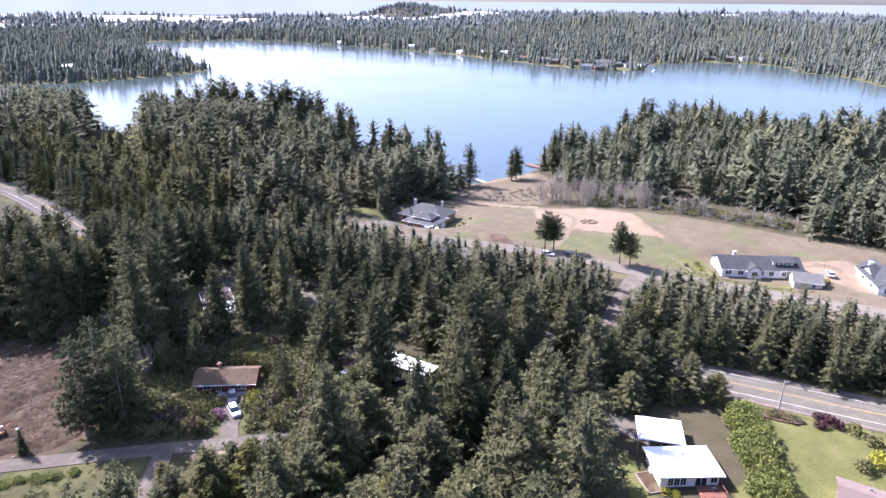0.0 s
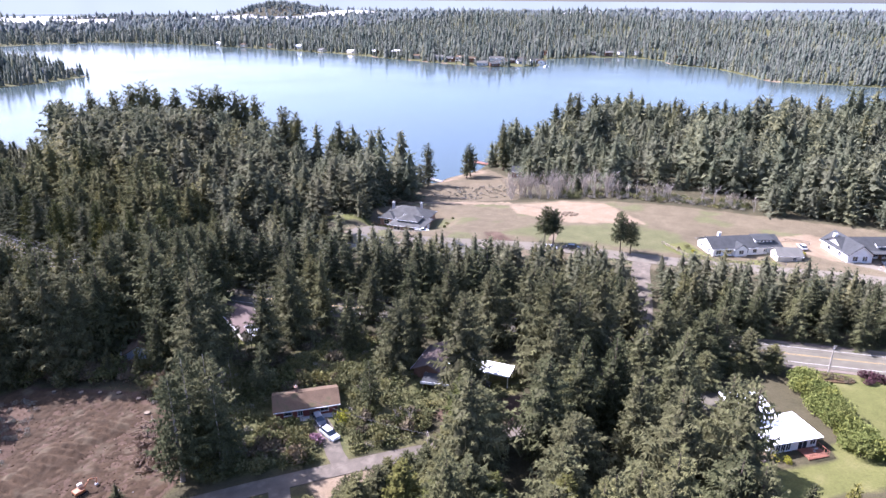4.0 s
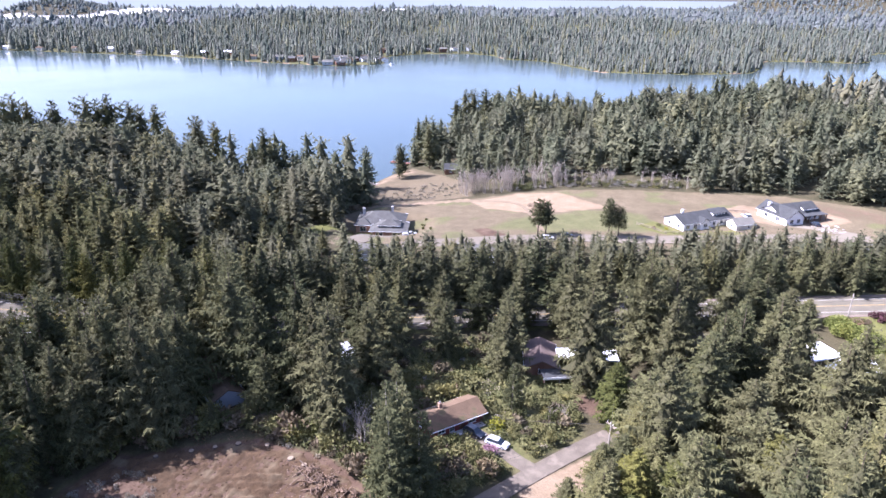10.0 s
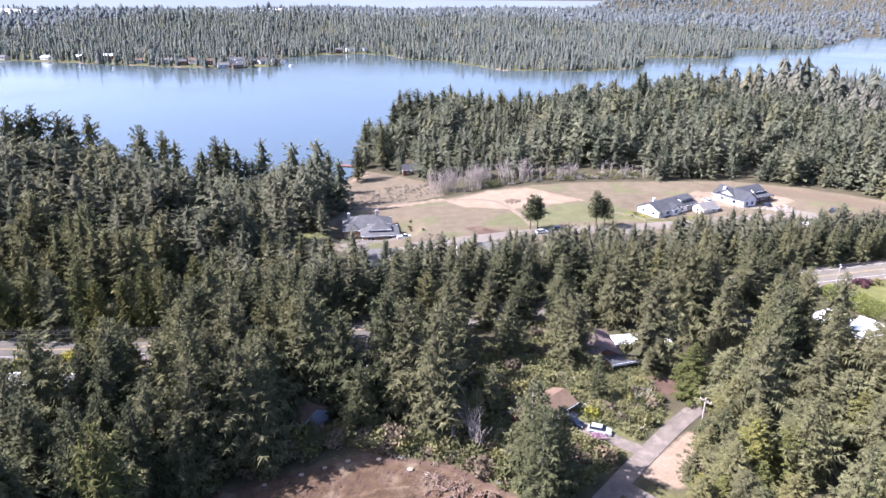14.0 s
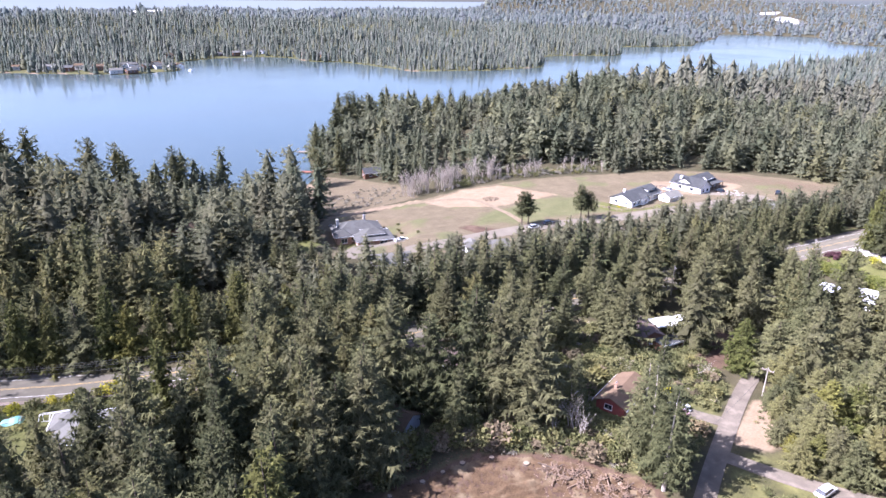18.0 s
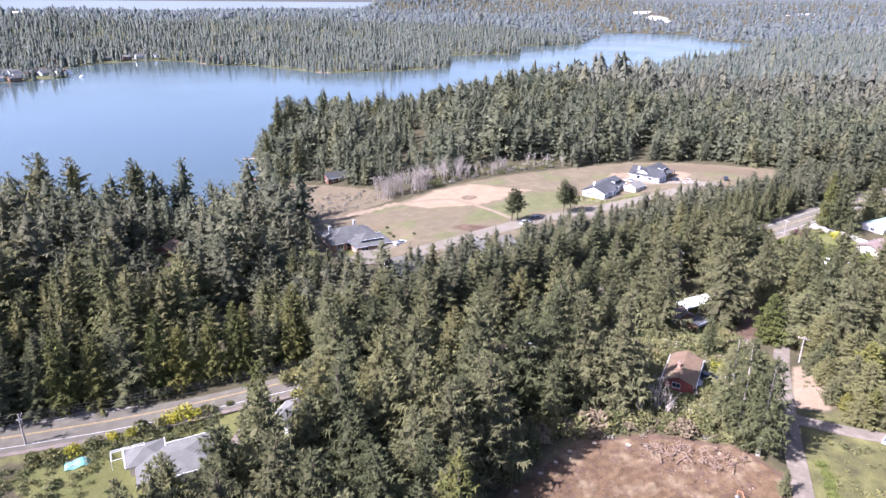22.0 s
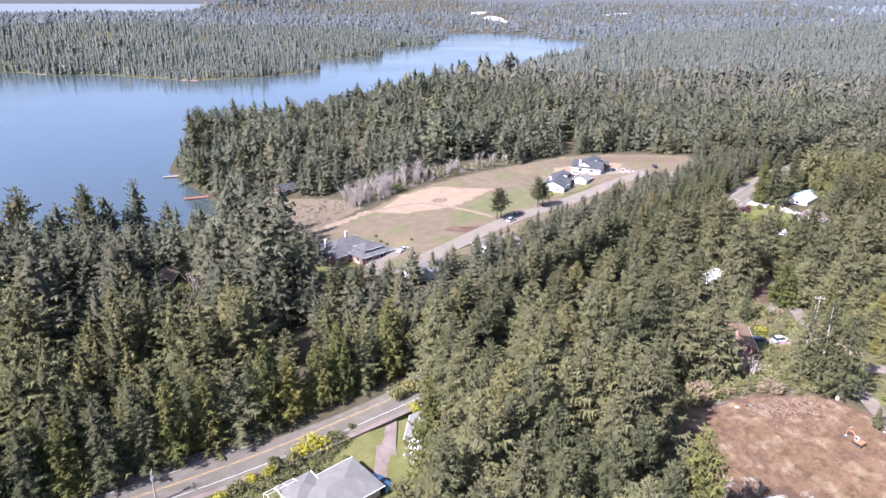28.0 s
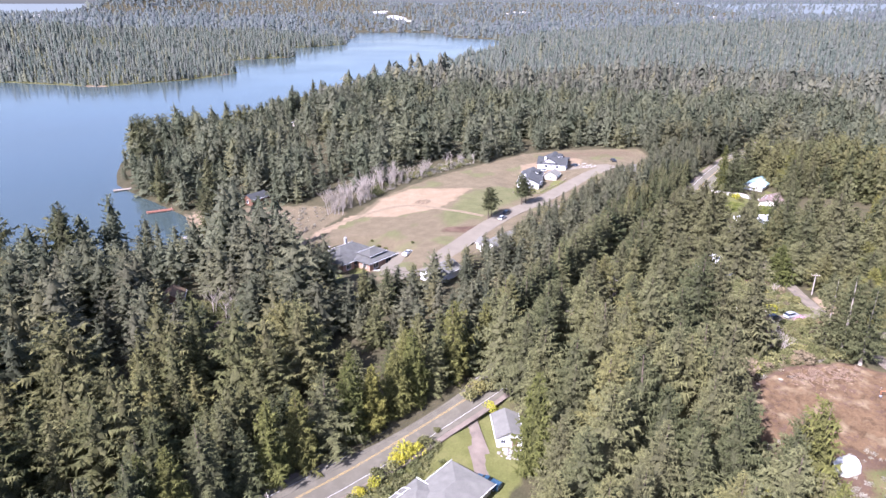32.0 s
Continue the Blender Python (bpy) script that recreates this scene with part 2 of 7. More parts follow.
def ground_material():
    """Forest floor with the open places laid over it by their own masks."""
    m, n, l, b = tree_of("ground_cover")
    big, mid, fine = noise_node(n, l, 0.03, 5), noise_node(n, l, 0.22, 6), noise_node(n, l, 2.2, 5)

    def blotch(a, c, e):
        x = ramp(n, l, mid.outputs[0], [(0.32, a), (0.52, c), (0.72, e)])
        y = ramp(n, l, fine.outputs[0], [(0.3, tuple(v * 0.72 for v in c)), (0.7, tuple(min(1, v * 1.25) for v in c))])
        return mix(n, l, 0.45, x, y)

    def weight(name, lo=0.35, hi=0.65):
        a = n.new("ShaderNodeAttribute")
        a.attribute_name = name
        s = n.new("ShaderNodeMath")
        s.operation = "MULTIPLY_ADD"
        l.new(mid.outputs[0], s.inputs[0])
        s.inputs[1].default_value = 0.7
        l.new(a.outputs["Fac"], s.inputs[2])
        d = n.new("ShaderNodeMath")
        d.operation = "SUBTRACT"
        l.new(s.outputs[0], d.inputs[0])
        d.inputs[1].default_value = 0.35
        return ramp(n, l, d.outputs[0], [(lo, (0, 0, 0)), (hi, (1, 1, 1))])

    col = blotch((0.045, 0.045, 0.022), (0.075, 0.065, 0.034), (0.10, 0.085, 0.05))
    col = mix(n, l, weight("brush"), col, blotch((0.06, 0.075, 0.025), (0.12, 0.115, 0.045), (0.20, 0.16, 0.08)))
    tan = blotch((0.112, 0.091, 0.054), (0.146, 0.117, 0.070), (0.188, 0.150, 0.092))
    green = blotch((0.086, 0.094, 0.040), (0.122, 0.120, 0.053), (0.160, 0.144, 0.072))
    col = mix(n, l, weight("field"), col, mix(n, l, weight("green"), tan, green))
    col = mix(n, l, weight("sand"), col, blotch((0.205, 0.150, 0.090), (0.25, 0.187, 0.118), (0.305, 0.236, 0.155)))
    col = mix(n, l, weight("earth"), col, blotch((0.060, 0.038, 0.024), (0.108, 0.070, 0.046), (0.19, 0.135, 0.090)))
    col = mix(n, l, weight("lawn"), col, blotch((0.084, 0.091, 0.026), (0.129, 0.129, 0.041), (0.186, 0.167, 0.069)))
    col = mix(n, l, weight("dune"), col, blotch((0.72, 0.68, 0.60), (0.82, 0.78, 0.70), (0.88, 0.85, 0.78)))
    l.new(mix(n, l, 0.25, col, mix(n, l, big.outputs[0], (0.6, 0.6, 0.6), (1.3, 1.3, 1.3)), "MULTIPLY"), b.inputs["Base Color"])
    b.inputs["Roughness"].default_value = 0.97
    b.inputs["Specular IOR Level"].default_value = 0.15
    b.inputs["Diffuse Roughness"].default_value = 0.4
    bump(n, l, b, fine.outputs[0], 0.7, 0.25)
    return m


def water_material():
    m, n, l, b = tree_of("lake_water")
    big, fine = noise_node(n, l, 0.006, 4), noise_node(n, l, 0.45, 3)
    l.new(ramp(n, l, big.outputs[0], [(0.3, (0.052, 0.074, 0.070)), (0.7, (0.062, 0.084, 0.080))]), b.inputs["Base Color"])
    l.new(ramp(n, l, big.outputs[0], [(0.35, (0.10,) * 3), (0.65, (0.17,) * 3)]), b.inputs["Roughness"])
    b.inputs["IOR"].default_value = 1.33
    b.inputs["Specular IOR Level"].default_value = 0.62
    bump(n, l, b, fine.outputs[0], 0.05, 0.1)
    return m


GROUND, WATER = ground_material(), water_material()


# ---- building helpers ----
def link(name, bm_or_data, material, parent=None, label="", smooth=False):
    if isinstance(bm_or_data, bmesh.types.BMesh):
        me = bpy.data.meshes.new(name)
        bmesh.ops.recalc_face_normals(bm_or_data, faces=bm_or_data.faces)
        bm_or_data.to_mesh(me)
        bm_or_data.free()
    else:
        me = bm_or_data
    if material and not me.materials:
        me.materials.append(material)
    if smooth:
        me.shade_smooth()
    ob = new(name, me)
    if parent:
        ob.parent = parent
    if label:
        ob["label"] = label
    return ob


def part(name, bm, material, parent, label="", smooth=False):
    return link(name, bm, material, parent, label, smooth)


def raw(name, verts, faces, attrs=None):
    """A mesh from arrays; faces all of one size."""
    me = bpy.data.meshes.new(name)
    verts, faces = np.asarray(verts, np.float32), np.asarray(faces, np.int32)
    me.vertices.add(len(verts))
    me.vertices.foreach_set("co", verts.ravel())
    k = faces.shape[1]
    me.loops.add(faces.size)
    me.loops.foreach_set("vertex_index", faces.ravel())
    me.polygons.add(len(faces))
    me.polygons.foreach_set("loop_start", np.arange(0, faces.size, k, dtype=np.int32))
    me.polygons.foreach_set("loop_total", np.full(len(faces), k, np.int32))
    me.update(calc_edges=True)
    for key, v in (attrs or {}).items():
        me.attributes.new(key, "FLOAT", "POINT").data.foreach_set("value", np.asarray(v, np.float32))
    return me


def thing(name, m, label, category, group="", kind=""):
    e = new(name)
    e.matrix_basis = m
    return tagged(e, label, category, group, kind)


def box(bm, x0, y0, z0, x1, y1, z1, bev=0.0):
    v = [bm.verts.new(c) for c in ((x0, y0, z0), (x1, y0, z0), (x1, y1, z0), (x0, y1, z0), (x0, y0, z1), (x1, y0, z1), (x1, y1, z1), (x0, y1, z1))]
    f = [bm.faces.new([v[i] for i in q]) for q in ((0, 3, 2, 1), (4, 5, 6, 7), (0, 1, 5, 4), (1, 2, 6, 5), (2, 3, 7, 6), (3, 0, 4, 7))]
    if bev:
        bmesh.ops.bevel(bm, geom=list({e for x in f for e in x.edges}), offset=bev, segments=1, affect="EDGES")
    return bm


def boxes(*dims, bev=0.0):
    bm = bmesh.new()
    for d in dims:
        box(bm, *d, bev=bev)
    return bm


def tube(bm, a, b, r0, r1=None, n=8):
    a, b = Vector(a), Vector(b)
    q = (b - a).to_track_quat("Z", "Y")
    r1 = r0 if r1 is None else r1
    lo = [bm.verts.new(a + q @ Vector((r0 * math.cos(2 * math.pi * i / n), r0 * math.sin(2 * math.pi * i / n), 0))) for i in range(n)]
    hi = [bm.verts.new(b + q @ Vector((r1 * math.cos(2 * math.pi * i / n), r1 * math.sin(2 * math.pi * i / n), 0))) for i in range(n)]
    for i in range(n):
        bm.faces.new((lo[i], lo[(i + 1) % n], hi[(i + 1) % n], hi[i]))
    bm.faces.new(lo[::-1])
    bm.faces.new(hi)
    return bm


def prism(pts, z0, z1):
    """An upright solid over a polygon."""
    bm = bmesh.new()
    lo, hi = [bm.verts.new((x, y, z0)) for x, y in pts], [bm.verts.new((x, y, z1)) for x, y in pts]
    bm.faces.new(lo[::-1])
    bm.faces.new(hi)
    for i in range(len(pts)):
        j = (i + 1) % len(pts)
        bm.faces.new((lo[i], lo[j], hi[j], hi[i]))
    return bm


# ---- the plan ----
def sdf(poly, X, Y):
    """Distance to a polygon's edge, negative inside."""
    X, Y = np.asarray(X, float), np.asarray(Y, float)
    best, inside = np.full(X.shape, 1e18), np.zeros(X.shape, bool)
    for (ax, ay), (bx, by) in zip(poly, poly[1:] + poly[:1]):
        ex, ey = bx - ax, by - ay
        t = np.clip(((X - ax) * ex + (Y - ay) * ey) / (ex * ex + ey * ey), 0, 1)
        best = np.minimum(best, (X - ax - t * ex) ** 2 + (Y - ay - t * ey) ** 2)
        cross = (ay > Y) != (by > Y)
        with np.errstate(divide="ignore", invalid="ignore"):
            inside ^= cross & (X < ax + (Y - ay) * ex / (ey if ey else 1e-9))
    return np.where(inside, -1, 1) * np.sqrt(best)


def away(line, X, Y):
    """Distance to an open line."""
    X, Y = np.asarray(X, float), np.asarray(Y, float)
    best = np.full(X.shape, 1e18)
    for (ax, ay), (bx, by) in zip(line, line[1:]):
        ex, ey = bx - ax, by - ay
        t = np.clip(((X - ax) * ex + (Y - ay) * ey) / (ex * ex + ey * ey), 0, 1)
        best = np.minimum(best, (X - ax - t * ex) ** 2 + (Y - ay - t * ey) ** 2)
    return np.sqrt(best)


def step(v, a, b):
    t = np.clip((np.asarray(v, float) - a) / (b - a), 0, 1)
    return t * t * (3 - 2 * t)


def wave(X, Y, s, seed=0.0):
    """Smooth rolling noise in about -1 to 1."""
    return (np.sin(X / s + 1.3 * np.sin(Y / s * 0.7 + seed) + seed) + np.sin(Y / s * 1.1 - 1.7 * np.sin(X / s * 0.6 + 2 * seed) + 0.5 * seed)
            + 0.6 * np.sin((X + Y) / s * 2.1 + 3 * seed) + 0.6 * np.sin((X - 1.4 * Y) / s * 1.7 - seed)) / 3.2


LAKE = [(46, 305), (56, 314), (66, 320), (76, 326), (84, 336), (93, 347), (112, 372), (128, 390), (152, 404), (178, 416), (215, 424), (262, 402), (320, 392),
        (390, 380), (470, 345), (560, 310), (700, 285), (900, 250), (1200, 200), (1480, 165), (1600, 158), (1720, 210), (1790, 320), (2150, 420), (2150, 700), (1840, 620),
        (1560, 592), (1440, 556), (1330, 610), (1285, 665), (1180, 640), (1068, 570), (1020, 566), (960, 640), (905, 655), (820, 600), (728, 556),
        (640, 585), (552, 660), (575, 742), (592, 830), (563, 885), (590, 955), (572, 1008), (500, 1040), (415, 1015), (366, 925), (352, 898), (278, 904), (215, 987),
        (101, 1182), (-121, 1436), (-240, 1540), (-364, 1600), (-541, 1496), (-470, 1250), (-300, 960), (-240, 885), (-265, 830), (-330, 755), (-470, 690),
        (-640, 700), (-700, 620), (-560, 540), (-390, 500), (-250, 470), (-140, 425), (-50, 385), (5, 354), (26, 331), (37, 311)]
HIGHWAY = [(-330, 395), (-240, 330), (-164, 272), (-114, 221.3), (-86, 194.8), (-63.5, 176.2), (-35.5, 160), (0, 142), (45, 117.5), (90, 92.5), (140, 66.5), (195, 32), (270, -30), (330, -90)]
STREET_LINE = [(-9, 216), (3, 204), (20, 195.5), (41, 186), (62, 175), (84, 160), (109, 146), (132, 133), (152, 118)]
SIDE_ROAD = [(80, 162), (74.5, 155), (63, 135), (52, 117.5)]
LANE_LINE = [(42, 112), (30, 100), (14, 89.5), (0, 87), (-17, 86.5), (-40, 84.5), (-56, 82.5), (-75, 80), (-110, 74), (-150, 66), (-200, 58), (-280, 56)]
FIELD = [(46, 256), (60, 243), (84, 236), (98, 226), (113, 215), (142, 192), (176, 165), (191, 140), (196, 96), (174, 93), (150, 101), (128, 119), (104, 139), (84, 150),
         (62, 164), (40, 176), (18, 186), (2, 196), (-6, 207), (-14, 216), (-3, 226), (6, 250), (28, 262)]
CLEARING = [(-66, 121), (-56, 108), (-53, 92), (-58, 84), (-80, 82), (-104, 92), (-114, 116), (-100, 128), (-91, 132)]
BRUSH = [(-56, 110), (-50, 124), (-36, 127), (-24, 136), (-2, 132), (-8, 118), (-6, 100), (-12, 89), (-30, 88), (-52, 88)]
YARD_A = [(75, 91), (80, 91), (92, 84), (98, 76), (92, 60), (76, 55), (65, 56), (67, 66), (72, 82)]
CABIN_GRASS = [(44, 58), (66, 56), (67, 68), (62, 69), (62, 65), (48, 65), (48, 78), (44, 76)]
YARD_E = [(-124, 212), (-112, 207), (-86, 188.5), (-75, 182), (-80, 174), (-92, 171), (-102, 175), (-116, 184), (-126, 200)]
LAWN_B = [(92, 172), (104, 173), (104, 157), (122, 152), (120, 146), (94, 160)]
LAWN_H = [(7, 233), (13, 228.5), (10, 224.5), (3, 229), (-6, 232), (-12, 228), (-16, 238), (-4, 242)]
LEFT_YARD = [(-56, 158), (-46, 166), (-39, 160), (-36, 136), (-52, 134)]
LEFT_YARD2 = [(-74, 150), (-64, 148), (-62, 133), (-74, 133)]
MID_YARD = [(-6, 118), (12, 116), (16, 104), (8, 96), (-6, 98)]
EAST_YARD = [(100, 64), (116, 62), (120, 52), (104, 48)]
COVE = [(30, 262), (46, 256), (68, 246), (80, 262), (84, 300), (82, 326), (66, 318), (54, 310), (42, 302), (32, 285)]
LANE_SAND = [(-33, 84), (-14, 84), (-13, 77), (-22, 74), (-31, 77)]
GLADE = [(-50, 250), (-36, 254), (-24, 274), (-24, 284), (-34, 284), (-44, 266)]


def to_lake(X, Y):
    return np.minimum(sdf(LAKE, X, Y), 3700 - np.asarray(Y, float))


# level ground that the houses stand on: middle, radius and height
PADS = [(16.5, 231, 13, 4.25), (117.2, 163.9, 12, 9.35), (155, 150.5, 11, 9.55), (22.5, 178.6, 7, 9.05), (137, 110.5, 7, 9.25), (-4, 198.5, 6, 8.25), (-31.7, 106.8, 6, 9.35),
        (-106, 187.7, 8, 6.5), (-86.2, 177, 4, 7.35), (83, 59, 8, 10.05), (-44, 146, 6, 9.05), (-69, 144, 8, 8.85)]


def height(X, Y):
    X, Y = np.asarray(X, float), np.asarray(Y, float)
    d = to_lake(X, Y)
    far = step(np.hypot(X - 20, Y - 160), 260, 700)
    h = 9.2 * step(d, -6, 128) + 0.5 * step(d, 0, 6)
    h = h - 2.3 * step(-X, 62, 106) * (1 - step(-X, 180, 260)) * step(d, 40, 120)
    h = h + 1.2 * step(X, 20, 90) * step(d, 60, 140) * (1 - step(Y, 100, 150))
    north = step(Y, 520, 760) * step(X, 60, 480)
    h = h + north * 33 * step(d, 10, 420) * (0.8 + 0.35 * wave(X, Y, 260, 1.0))
    east = step(X, 260, 1400) * (1 - step(Y, 420, 640))
    h = h + east * 34 * step(d, 90, 700) * (0.85 + 0.3 * wave(X, Y, 300, 2.0))
    h = h + 11 * np.exp(-((X - 350) / 190) ** 2 - ((Y - 270) / 90) ** 2) * step(d, 0, 60)
    west = (1 - step(X, -330, -230)) * (1 - step(Y, 600, 900))
    h = h + west * 16 * step(d, 60, 260)
    h = h + far * step(d, 20, 200) * 4 * wave(X, Y, 90, 4.0)
    for cx, cy, r, top in ((60, 3420, 260, 62), (2980, 2040, 170, 40), (3180, 1950, 230, 52), (3420, 1820, 120, 38)):
        h = h + top * np.exp(-((X - cx) ** 2 + (Y - cy) ** 2) / (r * r) * 1.6)
    rng = np.hypot(X, Y)
    rim = step(rng, 2600, 4500) * (1 - step(Y, 1500, 2600)) * step(d, 50, 600)
    h = h + rim * (62 + 26 * wave(X, Y, 520, 6.0))
    h = np.where(d < 0, np.maximum(-3.5, 0.12 * d), h)
    for cx, cy, r, z in PADS:
        w = 1 - step(np.hypot(X - cx, Y - cy), r, r + 9)
        h = h + (z - h) * w
    return h


def ground_at(x, y):
    return float(height(np.array([x]), np.array([y]))[0])


def axis(lo, hi, fine, a, b, grow):
    xs = list(np.arange(a, b + fine, fine))
    s, x = fine, b
    while x < hi:
        s = min(s * grow, 160)
        x += s
        xs.append(x)
    s, x = fine, a
    while x > lo:
        s = min(s * grow, 160)
        x -= s
        xs.insert(0, x)
    return np.array(xs)


def soft(poly, X, Y, w=2.0):
    return step(-sdf(poly, X, Y), -w, w)


def dune_area(X, Y):
    """Open sand between the woods and the sea."""
    start = np.clip(2500 + 1.2 * (X + 500), 1650, 2950)
    return step(Y - start, 0, 120) * (1 - step(X - 0.17 * Y, 0, 150))


def build_ground():
    xs, ys = axis(-4800, 4800, 2.2, -135, 205, 1.045), axis(-900, 4900, 2.2, 52, 305, 1.045)
    X, Y = np.meshgrid(xs, ys)
    Z = height(X, Y)
    d = to_lake(X, Y)
    nx, ny = len(xs), len(ys)
    i = np.arange(nx * ny).reshape(ny, nx)
    faces = np.stack([i[:-1, :-1], i[:-1, 1:], i[1:, 1:], i[1:, :-1]], -1).reshape(-1, 4)
    earth = np.maximum(soft(CLEARING, X, Y), 0.8 * soft([(38, 203), (44, 201), (46, 188), (40, 184), (36, 192)], X, Y))
    earth = earth * (1 - 0.75 * soft([(-116, 118), (-98, 127), (-88, 120), (-90, 106), (-84, 92), (-70, 86), (-66, 80), (-112, 84)], X, Y, 5) * step(wave(X, Y, 4.2, 1.0), -0.35, 0.35))
    earth = np.maximum(earth, 0.75 * soft([(-8, 100), (14, 100), (14, 90), (-6, 92)], X, Y))
    earth = np.maximum(earth, 0.45 * soft([(150, 166), (180, 160), (192, 128), (192, 100), (172, 98), (170, 130)], X, Y, 6))
    sand = soft([(62, 238), (84, 234), (98, 222), (99, 192), (80, 200), (69, 206), (60, 224)], X, Y, 3)
    sand = np.maximum(sand, soft([(130, 168), (150, 168), (172, 150), (168, 132), (150, 136), (136, 150)], X, Y, 3))
    sand = np.maximum(sand, 1.0 * (away([(20, 262), (46, 252), (62, 243)], X, Y) < 2.2))
    sand = np.maximum(sand, 1.1 * soft(LANE_SAND, X, Y, 2))
    sand = np.maximum(sand, step(7.0 - d, 0, 4) * step(d, -3, 0) * step(Y, 500, 560) * (1 - step(Y, 1100, 1200)) * step(wave(X, Y, 40, 2.0), -0.1, 0.3))
    sand = np.maximum(sand, 0.6 * soft([(44, 304), (60, 318), (80, 330), (80, 316), (62, 308), (50, 302)], X, Y, 3))
    field = np.maximum(soft(FIELD, X, Y, 3), 0.95 * soft(COVE, X, Y, 3))
    green = 0.75 * soft([(40, 200), (62, 184), (84, 168), (104, 158), (104, 185), (80, 198), (60, 206)], X, Y, 6) + 0.55 * soft([(20, 240), (30, 232), (30, 205), (12, 212)], X, Y, 6)
    green = np.maximum(green, 0.62 * soft(FIELD, X, Y, 4) * step(wave(X, Y, 5.5, 2.6), -0.1, 0.6))
    lawn = np.maximum.reduce([soft(p, X, Y, 1.5) for p in (YARD_A, CABIN_GRASS, YARD_E, LAWN_B, LAWN_H)])
    lawn = np.maximum(lawn, 0.7 * soft([(96, 60), (106, 54), (102, 48), (92, 54)], X, Y))
    for p in (LEFT_YARD,):
        lawn = np.maximum(lawn, 0.72 * soft(p, X, Y))
    verge = away(HIGHWAY, X, Y)
    lawn = np.maximum(lawn, 0.58 * step(verge, 5, 6) * (1 - step(verge, 8, 11)))
    brush = np.maximum.reduce([soft(CLEARING, X, Y, 6), soft(BRUSH, X, Y, 4), soft(MID_YARD, X, Y, 3), 0.8 * soft(GLADE, X, Y, 4), 0.7 * soft(COVE, X, Y), step(np.hypot(X + 60, Y - 60), 420, 640) * (1 - step(np.hypot(X, Y), 1500, 1900))])
    lawn = np.maximum(lawn, 0.5 * soft([(-78, 82), (-38, 84), (-14, 84), (-12, 74), (-36, 58), (-62, 56), (-80, 70)], X, Y, 3))
    lawn = lawn * (1 - soft(LANE_SAND, X, Y, 2))
    dune = dune_area(X, Y) * step(wave(X, Y, 170, 0.7) + 0.15, -0.15, 0.15)
    dune = dune * step(np.hypot(X - 60, Y - 3420), 230, 300)
    dune = np.maximum(dune, step(Y, 1900, 2100) * step(X, 800, 1000) * step(wave(X, Y, 210, 2.2) - 0.55, -0.1, 0.1))
    dune = np.maximum(dune, 0.6 * step(np.hypot(X, Y), 2500, 2900) * (1 - step(Y, 900, 1300)) * step(wave(X, Y * 1.6, 190, 5.1) - 0.6, -0.1, 0.1))
    ob = link("ground", raw("ground", np.stack([X, Y, Z], -1).reshape(-1, 3), faces, {
        "earth": earth.ravel(), "sand": sand.ravel(), "field": field.ravel(), "green": green.ravel(), "lawn": lawn.ravel(),
        "brush": brush.ravel(), "dune": dune.ravel()}), GROUND, smooth=True)
    tagged(ob, "rolling lakeside ground with forest floor, dry field, lawns and bare earth", "ground", kind="structure")


build_ground()
wm = bmesh.new()
box(wm, -4800, 60, -6.0, 4800, 4900, 0.0)
tagged(link("water", wm, WATER), "calm blue lake water with faint ripples", "lake", kind="structure")


def strip(name, line, width, material, label, lift, offset=0.0, res=2.0, a=0.0, b=1.0, closed_ends=True, depth=0.25, parent=None):
    """A band laid along a line on the ground, with its own thickness."""
    p = [Vector((x, y)) for x, y in line]
    fine = []
    for k in range(len(p) - 1):
        p0, p1, p2, p3 = p[max(k - 1, 0)], p[k], p[k + 1], p[min(k + 2, len(p) - 1)]
        m = max(2, int((p2 - p1).length / res))
        for s in range(m):
            t = s / m
            fine.append(0.5 * ((2 * p1) + (p2 - p0) * t + (2 * p0 - 5 * p1 + 4 * p2 - p3) * t * t + (3 * p1 - p0 - 3 * p2 + p3) * t ** 3))
    fine.append(p[-1])
    n = len(fine)
    fine = fine[int(a * (n - 1)):int(b * (n - 1)) + 1]
    bm = bmesh.new()
    rows = []
    for k, c in enumerate(fine):
        d = (fine[min(k + 1, len(fine) - 1)] - fine[max(k - 1, 0)]).normalized()
        s = Vector((-d.y, d.x))
        z = ground_at(c.x, c.y) + lift
        l, r = c + s * (offset + width / 2), c + s * (offset - width / 2)
        rows.append([bm.verts.new((l.x, l.y, z - depth)), bm.verts.new((l.x, l.y, z)), bm.verts.new((r.x, r.y, z)), bm.verts.new((r.x, r.y, z - depth))])
    for u, v in zip(rows, rows[1:]):
        for q in range(3):
            bm.faces.new((u[q], u[q + 1], v[q + 1], v[q]))
    bm.faces.new(rows[0])
    bm.faces.new(rows[-1][::-1])
    ob = link(name, bm, material, parent)
    if not parent:
        tagged(ob, label, "road", kind="structure")
    return ob


hw = strip("road_highway", HIGHWAY, 10.4, ASPHALT, "two-lane asphalt highway with white edge lines and yellow centre line", 0.12)
strip("edge_line", HIGHWAY, 0.13, LINE_W, "", 0.128, 3.7, parent=hw, depth=0.01)
strip("edge_line", HIGHWAY, 0.13, LINE_W, "", 0.128, -3.7, parent=hw, depth=0.01)
strip("centre_line", HIGHWAY, 0.09, LINE_Y, "", 0.128, 0.16, parent=hw, depth=0.01)
strip("centre_line", HIGHWAY, 0.09, LINE_Y, "", 0.128, -0.16, parent=hw, depth=0.01)
strip("road_shoulder", HIGHWAY, 13.0, GRAVEL, "gravel shoulder beside the highway", 0.06)
